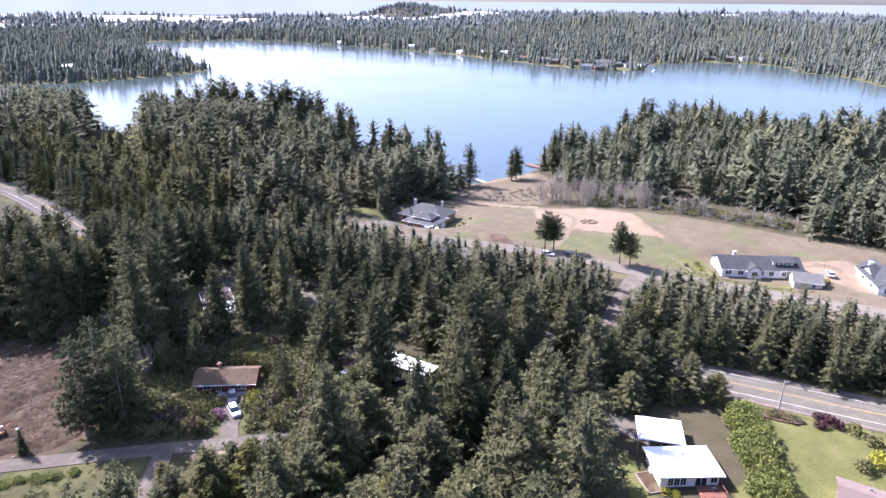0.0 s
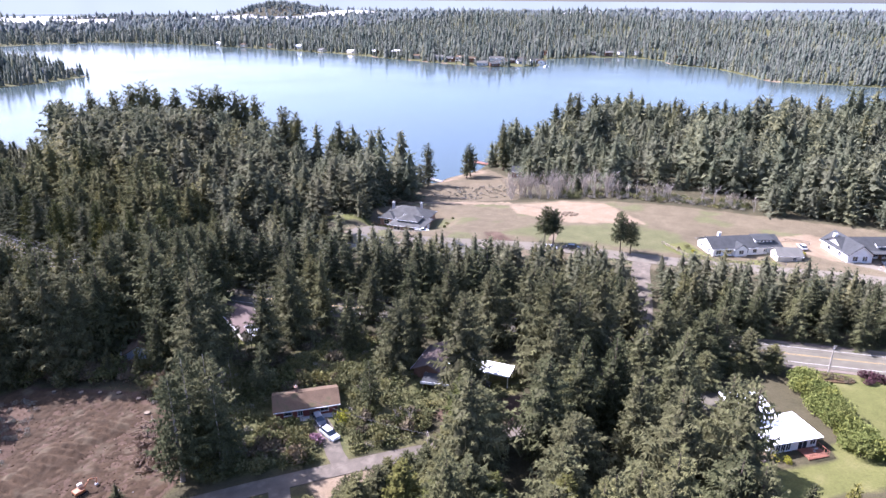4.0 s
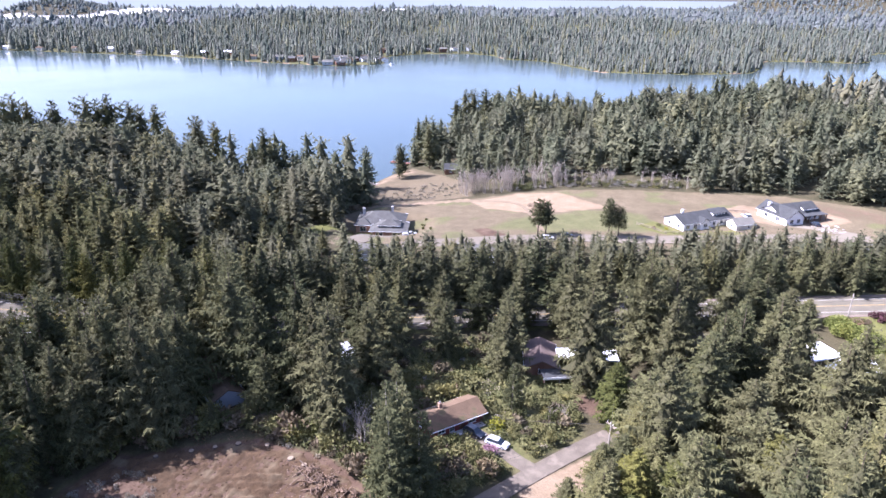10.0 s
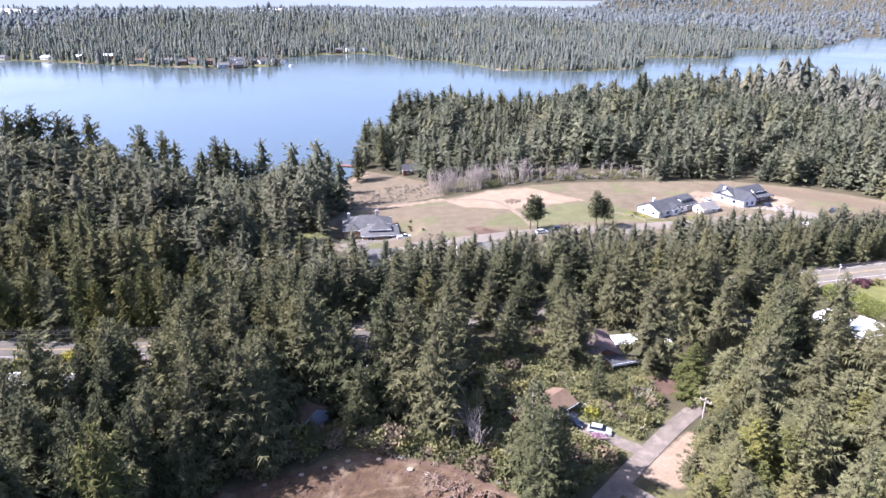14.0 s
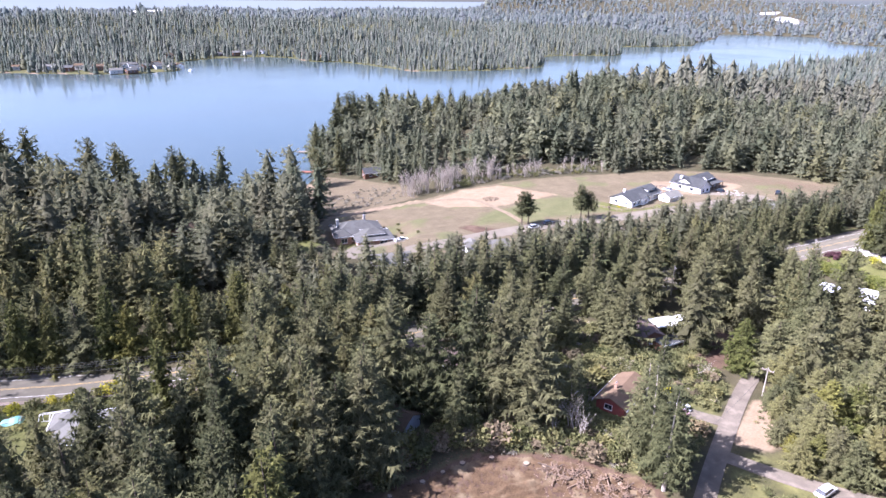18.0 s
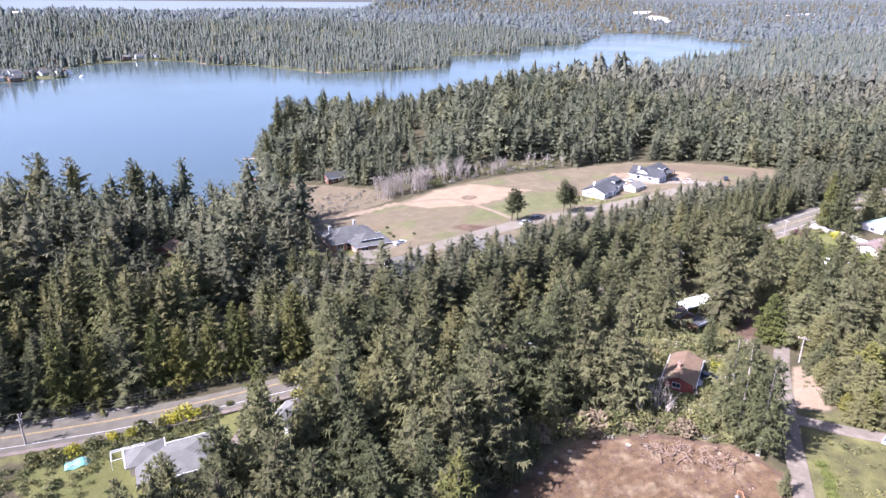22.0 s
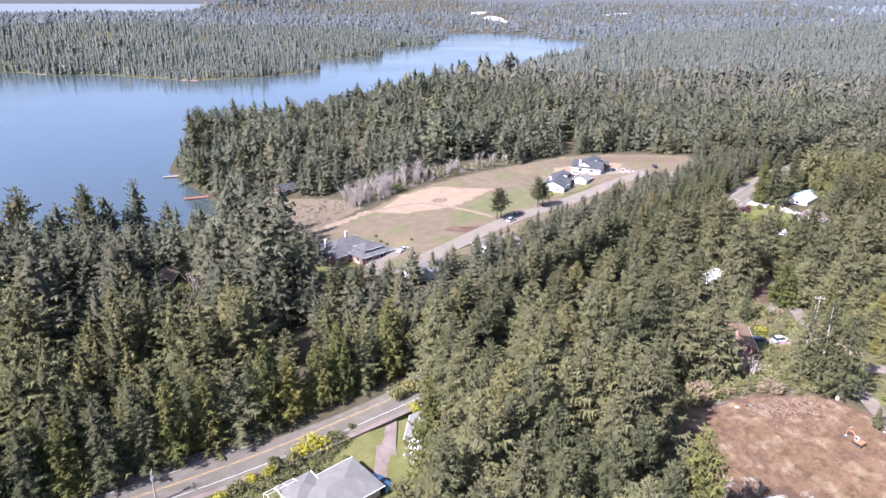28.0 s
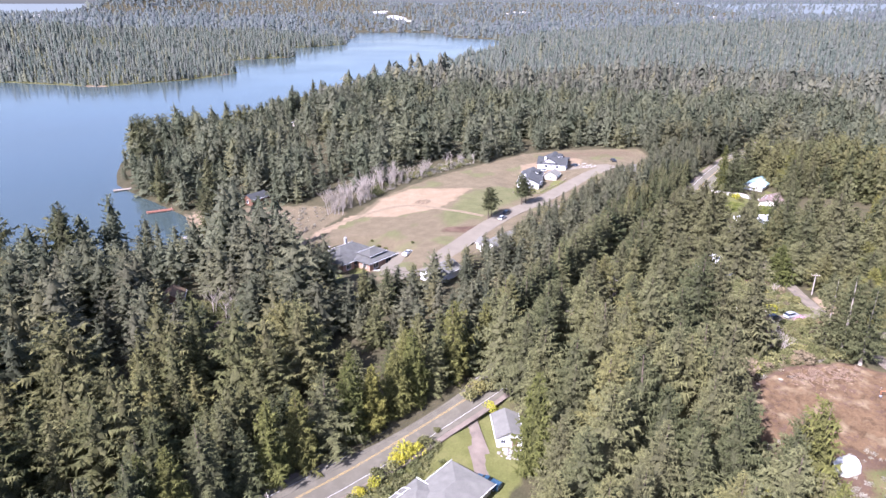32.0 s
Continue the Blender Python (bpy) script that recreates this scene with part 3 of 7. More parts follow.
strip("road_side", SIDE_ROAD, 5.6, LANE, "short worn road between street and highway", 0.115)
strip("road_street", STREET_LINE, 7.6, STREET, "pale asphalt street along the dry field", 0.12)
strip("road_lane", LANE_LINE, 3.6, LANE, "narrow worn asphalt lane with tree shadows", 0.12)


# ---- trees ----
def blades(r, V, F, T, tiers, n, H, R, base, taper, top=0.97, reach=0.30, share=1.0, lean=(0, 0), inner=False, wide=3.6):
    """Tiers of ragged drooping boughs round a stem, each bough two faces of its own."""
    lump = [r.uniform(0.75, 1.2) for _ in range(7)]
    for k in range(tiers):
        u = base + (top - base) * ((k + r.uniform(-0.25, 0.25)) / tiers if k else 0)
        prof = min(1.0, (1.0 - u) ** taper * 1.12) * (0.78 + 0.22 * min(1, (u - base) / 0.15))
        z0, z1 = H * u, H * min(1.005, u + max(reach * (1 - u), 1.6 / tiers * (top - base)))
        m = max(4, int(n * (0.5 + 0.5 * prof) + 0.5))
        a0 = r.uniform(0, 6.28)
        for b in range(m):
            az, w = a0 + 6.283 * b / m + r.uniform(-0.25, 0.25), wide / m
            L = R * prof * share * r.uniform(0.6, 1.22) * lump[int(az / 0.9) % 7] + 0.12
            dz = r.uniform(-0.6, 0.6) * H / tiers
            cx, cy = lean[0] * u, lean[1] * u
            i = len(V)
            V.append(Vector((cx, cy, z1 + dz * 0.5)))
            for da, q, up in ((-w, 0.62, 0.08), (0, 1.0, 0.0), (w, 0.62, 0.08)):
                V.append(Vector((cx + L * q * math.cos(az + da), cy + L * q * math.sin(az + da), z0 + dz + up * L + r.uniform(-0.1, 0.1) * L)))
            F.extend([(i, i + 1, i + 2), (i, i + 2, i + 3)])
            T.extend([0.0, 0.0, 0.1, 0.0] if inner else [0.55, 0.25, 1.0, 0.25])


def bough_tree(seed, tiers=8, n=7, R=5.8, base=0.08, taper=0.75, wide=3.6, H=25.0):
    r = random.Random(seed)
    V, F, T = [], [], []
    blades(r, V, F, T, tiers, n, H, R, base, taper, wide=wide)
    return np.array([tuple(v) for v in V], np.float32), np.array(F, np.int32), np.array(T, np.float32)


def tiered_tree(seed, tiers, n, R, base, taper, H=25.0):
    """A far conifer: overlapping ragged skirts of boughs, each a pointed star that hangs from the stem."""
    r = random.Random(seed)
    V, F, T = [], [], []
    for k in range(tiers):
        u = base + (0.9 - base) * k / tiers
        z0, z1 = H * u, H * min(1.0, u + 0.36 * (1 - u) + 0.5 / tiers)
        c = len(V)
        V.append((r.uniform(-0.3, 0.3), r.uniform(-0.3, 0.3), H if k == tiers - 1 else z1))
        T.append(0.7)
        a0 = r.uniform(0, 6.28)
        for i in range(n):
            q = R * min(1.0, (1 - u) ** taper * 1.1) * (r.uniform(0.85, 1.2) if i % 2 else r.uniform(0.5, 0.8))
            a = a0 + 6.283 * i / n
            V.append((q * math.cos(a), q * math.sin(a), z0 + r.uniform(-0.05, 0.04) * H))
            T.append(0.9)
        F.extend((c, c + 1 + i, c + 1 + (i + 1) % n) for i in range(n))
    return np.array(V, np.float32), np.array(F, np.int32), np.array(T, np.float32)


def conifer(seed, whorls, per, teeth, H=25.0, R=5.4, base=0.10, gap=0.0, taper=0.7, wing=0.25, hang=0.8, lift=1.0, core=4, ragged=1.0, fine=True):
    """Crown of a conifer: limbs in whorls, each a drooping ridge with ragged wings of twigs on both sides.
    Gives vertices, triangles and how far out each vertex lies."""
    rnd = random.Random(seed)
    V, F, T = [], [], []

    def tri(p, q, w, tp, tq, tw):
        i = len(V)
        V.extend((p, q, w))
        F.append((i, i + 1, i + 2))
        T.extend((tp, tq, tw))

    lean = rnd.uniform(-0.5, 0.5), rnd.uniform(-0.5, 0.5)
    lump = [rnd.uniform(1 - 0.32 * ragged, 1 + 0.2 * ragged) for _ in range(9)]
    level = [rnd.uniform(1 - 0.16 * ragged, 1 + 0.12 * ragged) for _ in range(12)]
    for w in range(whorls):
        u = base + (0.975 - base) * (w / (whorls - 1)) ** 0.9
        prof = min(1.0, (1.0 - u) ** taper * 1.2) * (0.70 + 0.30 * min(1, (u - base) / 0.15 + 0.1)) * level[int(u * 11.9)]
        k = max(4, int(per * (0.5 + 0.5 * prof) + 0.5))
        a0 = rnd.uniform(0, 6.28)
        for b in range(k):
            if rnd.random() < gap:
                continue
            az = (a0 + 6.283 * (b + rnd.uniform(-0.32, 0.32)) / k) % 6.283
            L = R * prof * rnd.uniform(0.6, 1.16) * lump[int(az / 0.7)] + 0.18
            rise = lift * (0.95 * u - 0.34) + rnd.uniform(-0.13, 0.13)
            bend = rnd.uniform(-0.16, 0.02)
            tip_up = rnd.uniform(0.02, 0.2)
            out, across = Vector((math.cos(az), math.sin(az), 0)), Vector((-math.sin(az), math.cos(az), 0))
            foot = Vector((lean[0] * u, lean[1] * u, H * (u + rnd.uniform(-0.012, 0.012))))
            n = max(2, min(teeth, int(L / 0.62 + 0.5)))
            ridge = []
            for s in range(n + 1):
                q = 0.16 + 0.84 * s / n
                ridge.append((q, foot + out * (L * q) + across * (L * rnd.uniform(-0.03, 0.03)) + Vector((0, 0, L * (rise * q + bend * q * q + tip_up * q ** 4)))))
            for (q, p), (q2, p2) in zip(ridge, ridge[1:]):
                wd = L * wing * (0.45 + 1.25 * q - 1.25 * q * q) + 0.22
                for sg in (-1, 1):
                    for part_of in ((0.0, 0.62), (0.38, 1.0)) if fine else ((0.0, 1.0),):
                        r1, r2 = p.lerp(p2, part_of[0]), p.lerp(p2, part_of[1])
                        e = wd * rnd.uniform(0.6, 1.3)
                        t = r1.lerp(r2, rnd.uniform(0.3, 0.9)) + across * (sg * e) + out * (e * rnd.uniform(0.1, 0.75)) - Vector((0, 0, e * hang * rnd.uniform(-0.5, 1.7)))
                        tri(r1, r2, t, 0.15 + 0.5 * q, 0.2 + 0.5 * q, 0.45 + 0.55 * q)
            q, p = ridge[-1]
            e = L * wing * 0.75 + 0.25
            fan = (-0.8, 0.05, 0.8) if fine else (0.0,)
            for da in fan:
                d = out * math.cos(da) + across * math.sin(da)
                tri(p + across * 0.22 * e, p - across * 0.22 * e, p + d * e * rnd.uniform(0.5, 1.0) - Vector((0, 0, e * rnd.uniform(-0.6, 0.9) * hang)), 0.65, 0.65, 1.0)
    # inner boughs in the dark stem colour: bare twigs plus painted crown shade
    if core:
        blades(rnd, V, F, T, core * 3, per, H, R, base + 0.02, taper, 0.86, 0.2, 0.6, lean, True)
    for a in range(3):
        c, d = a * 2.1, a * 2.1 + 2.1
        tri(Vector((lean[0] + 0.25 * math.cos(c), lean[1] + 0.25 * math.sin(c), H * 0.95)), Vector((lean[0] + 0.25 * math.cos(d), lean[1] + 0.25 * math.sin(d), H * 0.95)), Vector((lean[0], lean[1], H * 1.01)), 0.6, 0.6, 1.0)
    return np.array([tuple(v) for v in V], np.float32), np.array(F, np.int32), np.array(T, np.float32)


def trunk_mesh(H, r, lean=0.2, bark=BARK):
    bm = bmesh.new()
    prev = (0, 0, -0.6)
    for k in range(5):
        a, b = k / 5, (k + 1) / 5
        nxt = (lean * math.sin(b * 3), lean * math.cos(b * 2.4) - lean, H * 0.97 * b)
        tube(bm, prev, nxt, r * (1.25 - a) if k == 0 else r * (1 - a * 0.92), r * (1 - b * 0.92), 7)
        prev = nxt
    me = bpy.data.meshes.new("trunk")
    bm.to_mesh(me)
    bm.free()
    me.materials.append(bark)
    return me


class Kind:
    def __init__(self, name, label, category, material, H, bark=BARK, **kw):
        self.name, self.label, self.category, self.H = name, label, category, H
        self.crowns = []
        for s in range(kw.pop("variants", 3)):
            v, f, t = conifer(100 + s * 17 + len(name), H=H, **kw)
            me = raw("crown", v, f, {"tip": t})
            me.materials.append(material)
            self.crowns.append(me)
        self.trunk = trunk_mesh(H, kw.get("R", 4.6) * 0.075, bark=bark)
        self.used = 0

    def plant(self, x, y, top, rnd, width=1.0, group="lakeside conifers", label=""):
        z = ground_at(x, y)
        s = (top - z) / self.H
        e = thing(self.name, Matrix.LocRotScale((x, y, z), Euler((rnd.uniform(-0.025, 0.025), rnd.uniform(-0.025, 0.025), rnd.uniform(0, 6.28))), (s * width, s * width, s)),
                  label or self.label, self.category, group)
        t = new("trunk", self.trunk)
        c = new("crown", self.crowns[self.used % len(self.crowns)])
        t.parent = c.parent = e
        self.used += 1
        return e


SPRUCE = Kind("spruce_tree", "tall grey-green spruce with drooping layered limbs on the forest floor", "tree", NEEDLE, 25.0, variants=5, whorls=25, per=9, teeth=7, R=7.3, base=0.08, taper=0.78, wing=0.23, hang=0.85)
SLIM = Kind("slim_spruce_tree", "slender grey-green spruce with short thin limbs", "tree", NEEDLE, 25.0, variants=2, whorls=30, per=8, teeth=4, R=4.2, gap=0.06, base=0.06, taper=0.72, wing=0.3)
BROAD = Kind("broad_spruce_tree", "broad old spruce with long upswept limbs and brown inner twigs", "tree", NEEDLE, 25.0, variants=2, whorls=26, per=10, teeth=8, R=8.4, taper=0.68, gap=0.08, lift=1.25, wing=0.2, ragged=1.3)
FIR = Kind("young_fir_tree", "dense dark green young fir beside the highway", "tree", FIRN, 18.0, variants=4, whorls=18, per=8, teeth=5, R=4.9, base=0.04, taper=0.82, wing=0.27, hang=0.6)
CEDAR_T = Kind("cedar_tree", "columnar yellow-green cedar with dense fine sprays", "tree", CEDAR, 18.0, variants=3, whorls=25, per=9, teeth=4, R=3.4, base=0.02, taper=0.66, hang=1.1, lift=0.9, wing=0.25)
SNAGGY = Kind("thin_spruce_tree", "thinning ragged spruce with pale trunk and lichen-grey limbs", "tree", NEEDLE, 25.0, bark=PALEBARK, variants=3, whorls=36, per=8, teeth=7, R=5.0, gap=0.24, base=0.12, taper=0.6, lift=0.7, wing=0.2, hang=1.0, core=0, ragged=1.5)
FIELD_T = Kind("field_pine_tree", "round-crowned dark green pine on a bare trunk beside the field", "tree", FIRN, 18.0, variants=2, whorls=14, per=9, teeth=5, R=4.4, base=0.34, taper=0.40, wing=0.3, gap=0.08, ragged=1.3)
SHORE_T = Kind("shore_spruce_tree", "old ragged spruce with sparse level limbs near the shore", "tree", NEEDLE, 25.0, variants=3, whorls=18, per=9, teeth=5, R=6.6, gap=0.12, base=0.14, taper=0.56, lift=0.9, wing=0.26, core=3, ragged=1.7)

rnd = random.Random(11)
PLANTED = []


def plant(kind, rows, width=1.0, group="lakeside conifers"):
    for x, y, top in rows:
        kind.plant(x, y, top, rnd, width * rnd.uniform(0.92, 1.08), group)
        PLANTED.append((x, y))


# the tall grove between clearing and highway
plant(SPRUCE, [(-62.7, 144, 37), (-66, 168, 31), (-88.6, 145, 36), (-62, 128, 25), (-51, 125.5, 36), (-35, 142, 25), (-85.4, 153.6, 36.5), (-74.3, 156.4, 35),
               (-39, 129, 29), (-59.6, 137, 32.4), (-53.5, 130.5, 38), (-75, 152, 34), (-92, 148.5, 33.7), (-97.5, 158.5, 35), (-20, 127, 25.7), (-63.6, 150.5, 31.7),
               (-83.5, 133, 35.5), (-82.4, 149, 31), (-98.5, 153, 36.3), (-114.9, 153, 33), (-74.8, 173.5, 31.6), (-59, 159, 34), (-103, 156.5, 32)], 1.0)
plant(SPRUCE, [(-114, 165, 31), (-103.4, 144, 28), (-74.7, 140.5, 32.4), (-75.5, 146.5, 29), (-69.6, 178, 33), (-32.6, 154.8, 25.6), (-83, 163.5, 30), (-88, 142, 35),
               (-109.7, 160, 36), (-101.5, 149.5, 31), (-105.6, 168, 26.7), (-113.7, 147.5, 31), (-94.7, 133.5, 26.3), (-91, 137, 33), (-79, 136.5, 33), (-101, 134, 30), (-108, 139, 31), (-86, 137.5, 31), (-93, 165, 30), (-79, 170, 30), (-122, 158, 30),
               (-120, 170, 27), (-97, 140, 31), (-66, 158, 31)], 1.0)
# the row along the south side of the highway
plant(SPRUCE, [(-58, 167.5, 32), (-52, 163.5, 30), (-33.5, 153, 28), (-27, 149.5, 27), (-12, 141.5, 26), (-3, 137, 27), (6, 132, 28), (15, 127, 29), (24, 122, 30), (34, 116, 30), (43, 111, 29),
               (54, 105, 27), (62, 101, 24)], 1.05, "conifers along the highway")
# the row behind the north side of the highway
for k in range(50):
    u = k / 49
    x = -188 + 216 * u
    y = float(np.interp(x, [p[0] for p in HIGHWAY], [p[1] for p in HIGHWAY]))
    x, y = x + 3.8 + rnd.uniform(-0.8, 0.8), y + 4.9 + rnd.uniform(0, 1.6)
    kind = CEDAR_T if (x < -58 and rnd.random() < 0.55) else FIR
    plant(kind, [(x, y, ground_at(x, y) + rnd.uniform(15, 20.5))], 1.1, "conifers along the highway")
# the grove round the lane
plant(SPRUCE, [(-6, 122.6, 26.8), (12, 120, 30), (17, 94, 31), (26, 101, 32.5), (35, 64.5, 33), (33, 87.6, 29), (-6, 74.7, 33), (22.8, 72, 30), (40, 84, 30),
               (-14, 63.7, 28), (1.5, 130, 24), (46, 100, 28), (23.7, 61.7, 33.8), (31.5, 57, 37), (49.5, 100, 25)], 1.05)
plant(BROAD, [(0, 102, 34), (21, 105, 35), (33, 105, 34), (-10.5, 115.5, 27)], 1.0)
plant(SLIM, [(-40, 114, 22), (-52.5, 116.9, 38)], 1.15)
plant(CEDAR_T, [(-2.9, 90, 22.8), (4, 60, 22), (-5, 66, 20), (-19, 70, 22), (-15, 66, 21), (-24, 66.5, 18), (-31, 70, 17), (-29, 74, 14)], 1.75)
plant(SPRUCE, [(-12, 73, 21), (-13, 78.5, 18), (-26, 61, 20), (-31, 64, 19), (-26.5, 70.5, 21), (-30.5, 67, 20), (-22, 73, 20), (-33.5, 72, 17), (-20, 78, 17), (-8.5, 79, 22), (-9.4, 66.5, 24), (5, 64.6, 25), (10.8, 69.8, 26), (13.4, 56, 26), (0, 56, 25), (-1.6, 84, 24), (-27, 77, 15.5), (-16, 80, 16)], 1.5)
plant(SNAGGY, [(-51.5, 93.5, 33), (-54, 89.5, 31), (-49.2, 96.5, 31), (-47.5, 91.5, 27), (-19, 103, 21), (-46, 112, 20)], 1.1)
plant(SPRUCE, [(59, 98.5, 22), (65.5, 96, 20.5), (70.5, 93.5, 17.5), (55.5, 96, 20), (61.5, 93.5, 16.5), (52, 92, 19), (57, 100, 24)], 1.75)
# tall old trees on the lake side
plant(SHORE_T, [(0.7, 333, 29.5), (165.9, 390, 32), (219.2, 353.4, 31.5), (272, 322.6, 34), (67, 311, 18.8), (41, 299, 22.5), (-134, 411, 39.5), (-121, 406, 39), (-110, 402, 43), (-106, 408, 40.5), (-102, 399, 44.5), (-97, 403, 40.5),
               (-84, 393, 41.5), (-71, 389, 43), (-66, 392, 40.5), (-62, 386, 44), (-53, 381, 40), (-48, 384, 37), (-42, 374, 39), (-27, 350, 35), (-20, 340, 33.5), (148, 384, 27), (190, 375, 27), (240, 345, 30)], 0.9, "shore trees")
plant(SHORE_T, [(163, 397, 32), (187.4, 405.5, 29.5), (196, 406, 24), (210, 409, 23), (221, 407, 24.5), (235, 401, 24), (245, 397, 26.5), (279, 387, 25), (383, 368, 25), (413, 357, 27.5), (428, 351, 24.5)], 0.68, "shore trees")
plant(FIR, [(53.5, 126, 22)], 0.9, "field trees")
plant(FIR, [(-63.4, 84.8, 15), (-60, 122, 15), (-56, 114.5, 13), (-66.5, 126, 17), (-51.5, 104, 12.5), (-73, 129, 17), (-80, 131.5, 18), (-52.5, 110, 14)], 1.0, "saplings by the clearing")
plant(FIELD_T, [(75.4, 169.6, 23.7), (78, 167.5, 21), (54.3, 183.8, 23.2), (57, 182.6, 22)], 1.0, "field trees")

plant(FIR, [(-25, 213, 20), (-28, 219, 21), (-31, 212, 22), (-34, 218, 22), (-19, 206, 19)], 1.15, "field trees")

NEAR_LAWNS = [(42, 20), (42, 56), (70, 56), (90, 48), (90, 20)]
BANK = [(104, 82), (140, 64), (196, 30), (190, 22), (150, 50), (126, 60), (108, 70)]
TEAL_YARD = [(97, 70), (112, 66), (116, 54), (104, 48), (93, 56)]
SANDY = [(-50, 85), (-8, 86), (-9, 73), (-17, 66), (-19, 54), (-60, 60), (-70, 80)]
ROADSIDE = [(-200, 285), (-135, 236), (-98, 202), (-90, 172), (-104, 175), (-126, 172), (-160, 185), (-210, 240)]
DRIVE_H = [(-23, 222), (-14, 206), (0, 196), (8, 200), (-2, 224), (-12, 238)]
ALDER_BAND = [(50, 262), (60, 243), (98, 226), (148, 190), (156, 196), (108, 238), (66, 266)]
CABIN_LAWN = [(39, 66), (43, 57), (47, 52), (64, 48), (72, 56), (62, 72), (46, 74)]
CORRIDOR = [(-53, 166), (-42, 162), (-35, 126), (-50, 124)]
HOUSE_VIEW = [(-74, 150), (-62, 148), (-52, 120), (-75, 122)]
OPEN = [HOUSE_VIEW, ALDER_BAND, CORRIDOR, CABIN_LAWN, BANK, TEAL_YARD, DRIVE_H, SANDY, ROADSIDE, NEAR_LAWNS, FIELD, CLEARING, BRUSH, [(44, 66), (46, 78), (61, 92), (75, 91)] + YARD_A[2:6] + [(50, 58)], YARD_E, LEFT_YARD, LEFT_YARD2, MID_YARD, EAST_YARD, COVE, GLADE]
GLADE_FRONT = [(-50, 246), (-22, 286), (-52, 272), (-80, 242), (-66, 232)]
POINT = [(-18, 350), (44, 306), (44, 286), (-18, 290)]
WEST_GAP = [(-214, 464), (-166, 440), (-148, 390), (-120, 300), (-150, 300), (-188, 390)]
PATH_LINE = [(6, -17), (-40, -8), (-82, 10), (-124, 36), (-156, 72), (-182, 115), (-198, 155), (-202, 181)]


def free_land(X, Y):
    ok = to_lake(X, Y) > 3.5
    for p in OPEN:
        ok &= sdf(p, X, Y) > 1.5
    ok &= away(HIGHWAY, X, Y) > 6.6
    ok &= away(STREET_LINE, X, Y) > 6.0
    ok &= away(LANE_LINE, X, Y) > 4.6
    ok &= away(SIDE_ROAD, X, Y) > 5.2
    return ok


rng = np.random.default_rng(5)
gx, gy = np.meshgrid(np.arange(-340, 345, 5.4), np.arange(-130, 470, 5.4))
gx, gy = (gx + rng.uniform(-2.2, 2.2, gx.shape)).ravel(), (gy + rng.uniform(-2.2, 2.2, gy.shape)).ravel()
keep = free_land(gx, gy)
gx, gy = gx[keep], gy[keep]
dp = away(PATH_LINE, gx, gy)
spacing = np.where((gx > 5) & (gx < 175) & (gy > 60) & (gy < 200), 5.4, 99.0)
north = np.interp(gx, [p[0] for p in HIGHWAY], [p[1] for p in HIGHWAY]) < gy
spacing = np.minimum(spacing, np.where((dp < 215) & north, 7.3, np.where(dp < 170, 6.4, np.where(gy > 160, 8.3, np.where(dp < 300, 7.6, 9.0)))))
keep = rng.uniform(0, 1, gx.shape) < (5.4 / spacing) ** 2
PL = np.array(PLANTED)
near_planted = np.min(np.hypot(gx[:, None] - PL[None, :, 0], gy[:, None] - PL[None, :, 1]), axis=1)
south = np.interp(gx, [p[0] for p in HIGHWAY], [p[1] for p in HIGHWAY]) > gy
keep &= near_planted > np.where(south, np.where((gx > -128) & (gx < 75) & (gy > 50), np.where((gx > -40) & (gy < 128), 8.8, 7.4), 4.6), 3.0)
gx, gy, dp, south = gx[keep], gy[keep], dp[keep], south[keep]


def tops(X, Y, south):
    """Tree heights by stand."""
    dh, ds = away(HIGHWAY, X, Y), away(STREET_LINE, X, Y)
    h = rng.uniform(14, 25, X.shape)
    h = np.where(~south & (dh < 26) & (X < 180), np.where(X < 20, rng.uniform(14, 19, X.shape), rng.uniform(12, 15.5, X.shape)), h)
    h = np.where(~south & (ds < 18) & (X < 170) & (X > 12), rng.uniform(8.5, 11, X.shape), h)
    h = np.where(~south & (ds < 60) & (dh < 60) & (ds >= 18) & (X > 12) & (X < 175) & (sdf(FIELD, X, Y) > 0), rng.uniform(11, 14.5, X.shape), h)
    h = np.where((Y > 180) & (X < 0) & ~south, h * 0.9, h)
    h = np.where(~south & (X > -70) & (X < 25) & (Y < 226), rng.uniform(10, 14, X.shape), h)
    h = np.where(south & (dh < 20) & (X > -100) & (X < 60), rng.uniform(19, 25, X.shape), h)
    lake = to_lake(X, Y)
    h = h * (1 + 0.42 * (1 - step(lake, 20, 90)))
    h = np.where((X < 45) & (Y > 290), h * (0.8 + 0.62 * step(-X, 10, 100)), h)
    h = np.where((X > 60) & (lake < 90), h * (0.68 + 0.22 * step(lake, 25, 60)), h)
    h = np.where((rng.uniform(0, 1, X.shape) < 0.08) & (lake < 160) & (Y > 230), h * 1.28, h)
    h = np.where((X > 50) & (Y > 225), h * (0.86 + 0.3 * wave(X, Y, 34, 1.3) + 0.14 * wave(X, Y, 12, 4.0)) * np.where(rng.uniform(0, 1, X.shape) < 0.25, 0.68, 1.05), h)
    h = np.where(south & (X < -30) & (X > -128) & (Y > 124), rng.uniform(20, 27, X.shape), h)
    h = np.where(sdf(POINT, X, Y) < 0, rng.uniform(11, 15.5, X.shape), h)
    h = np.where(sdf(WEST_GAP, X, Y) < 0, rng.uniform(8, 11, X.shape), h)
    h = np.where(sdf(FIELD, X, Y) < 10, h * 0.75, h)
    h = np.where(sdf(GLADE_FRONT, X, Y) < 0, h * 0.55, h)
    return h


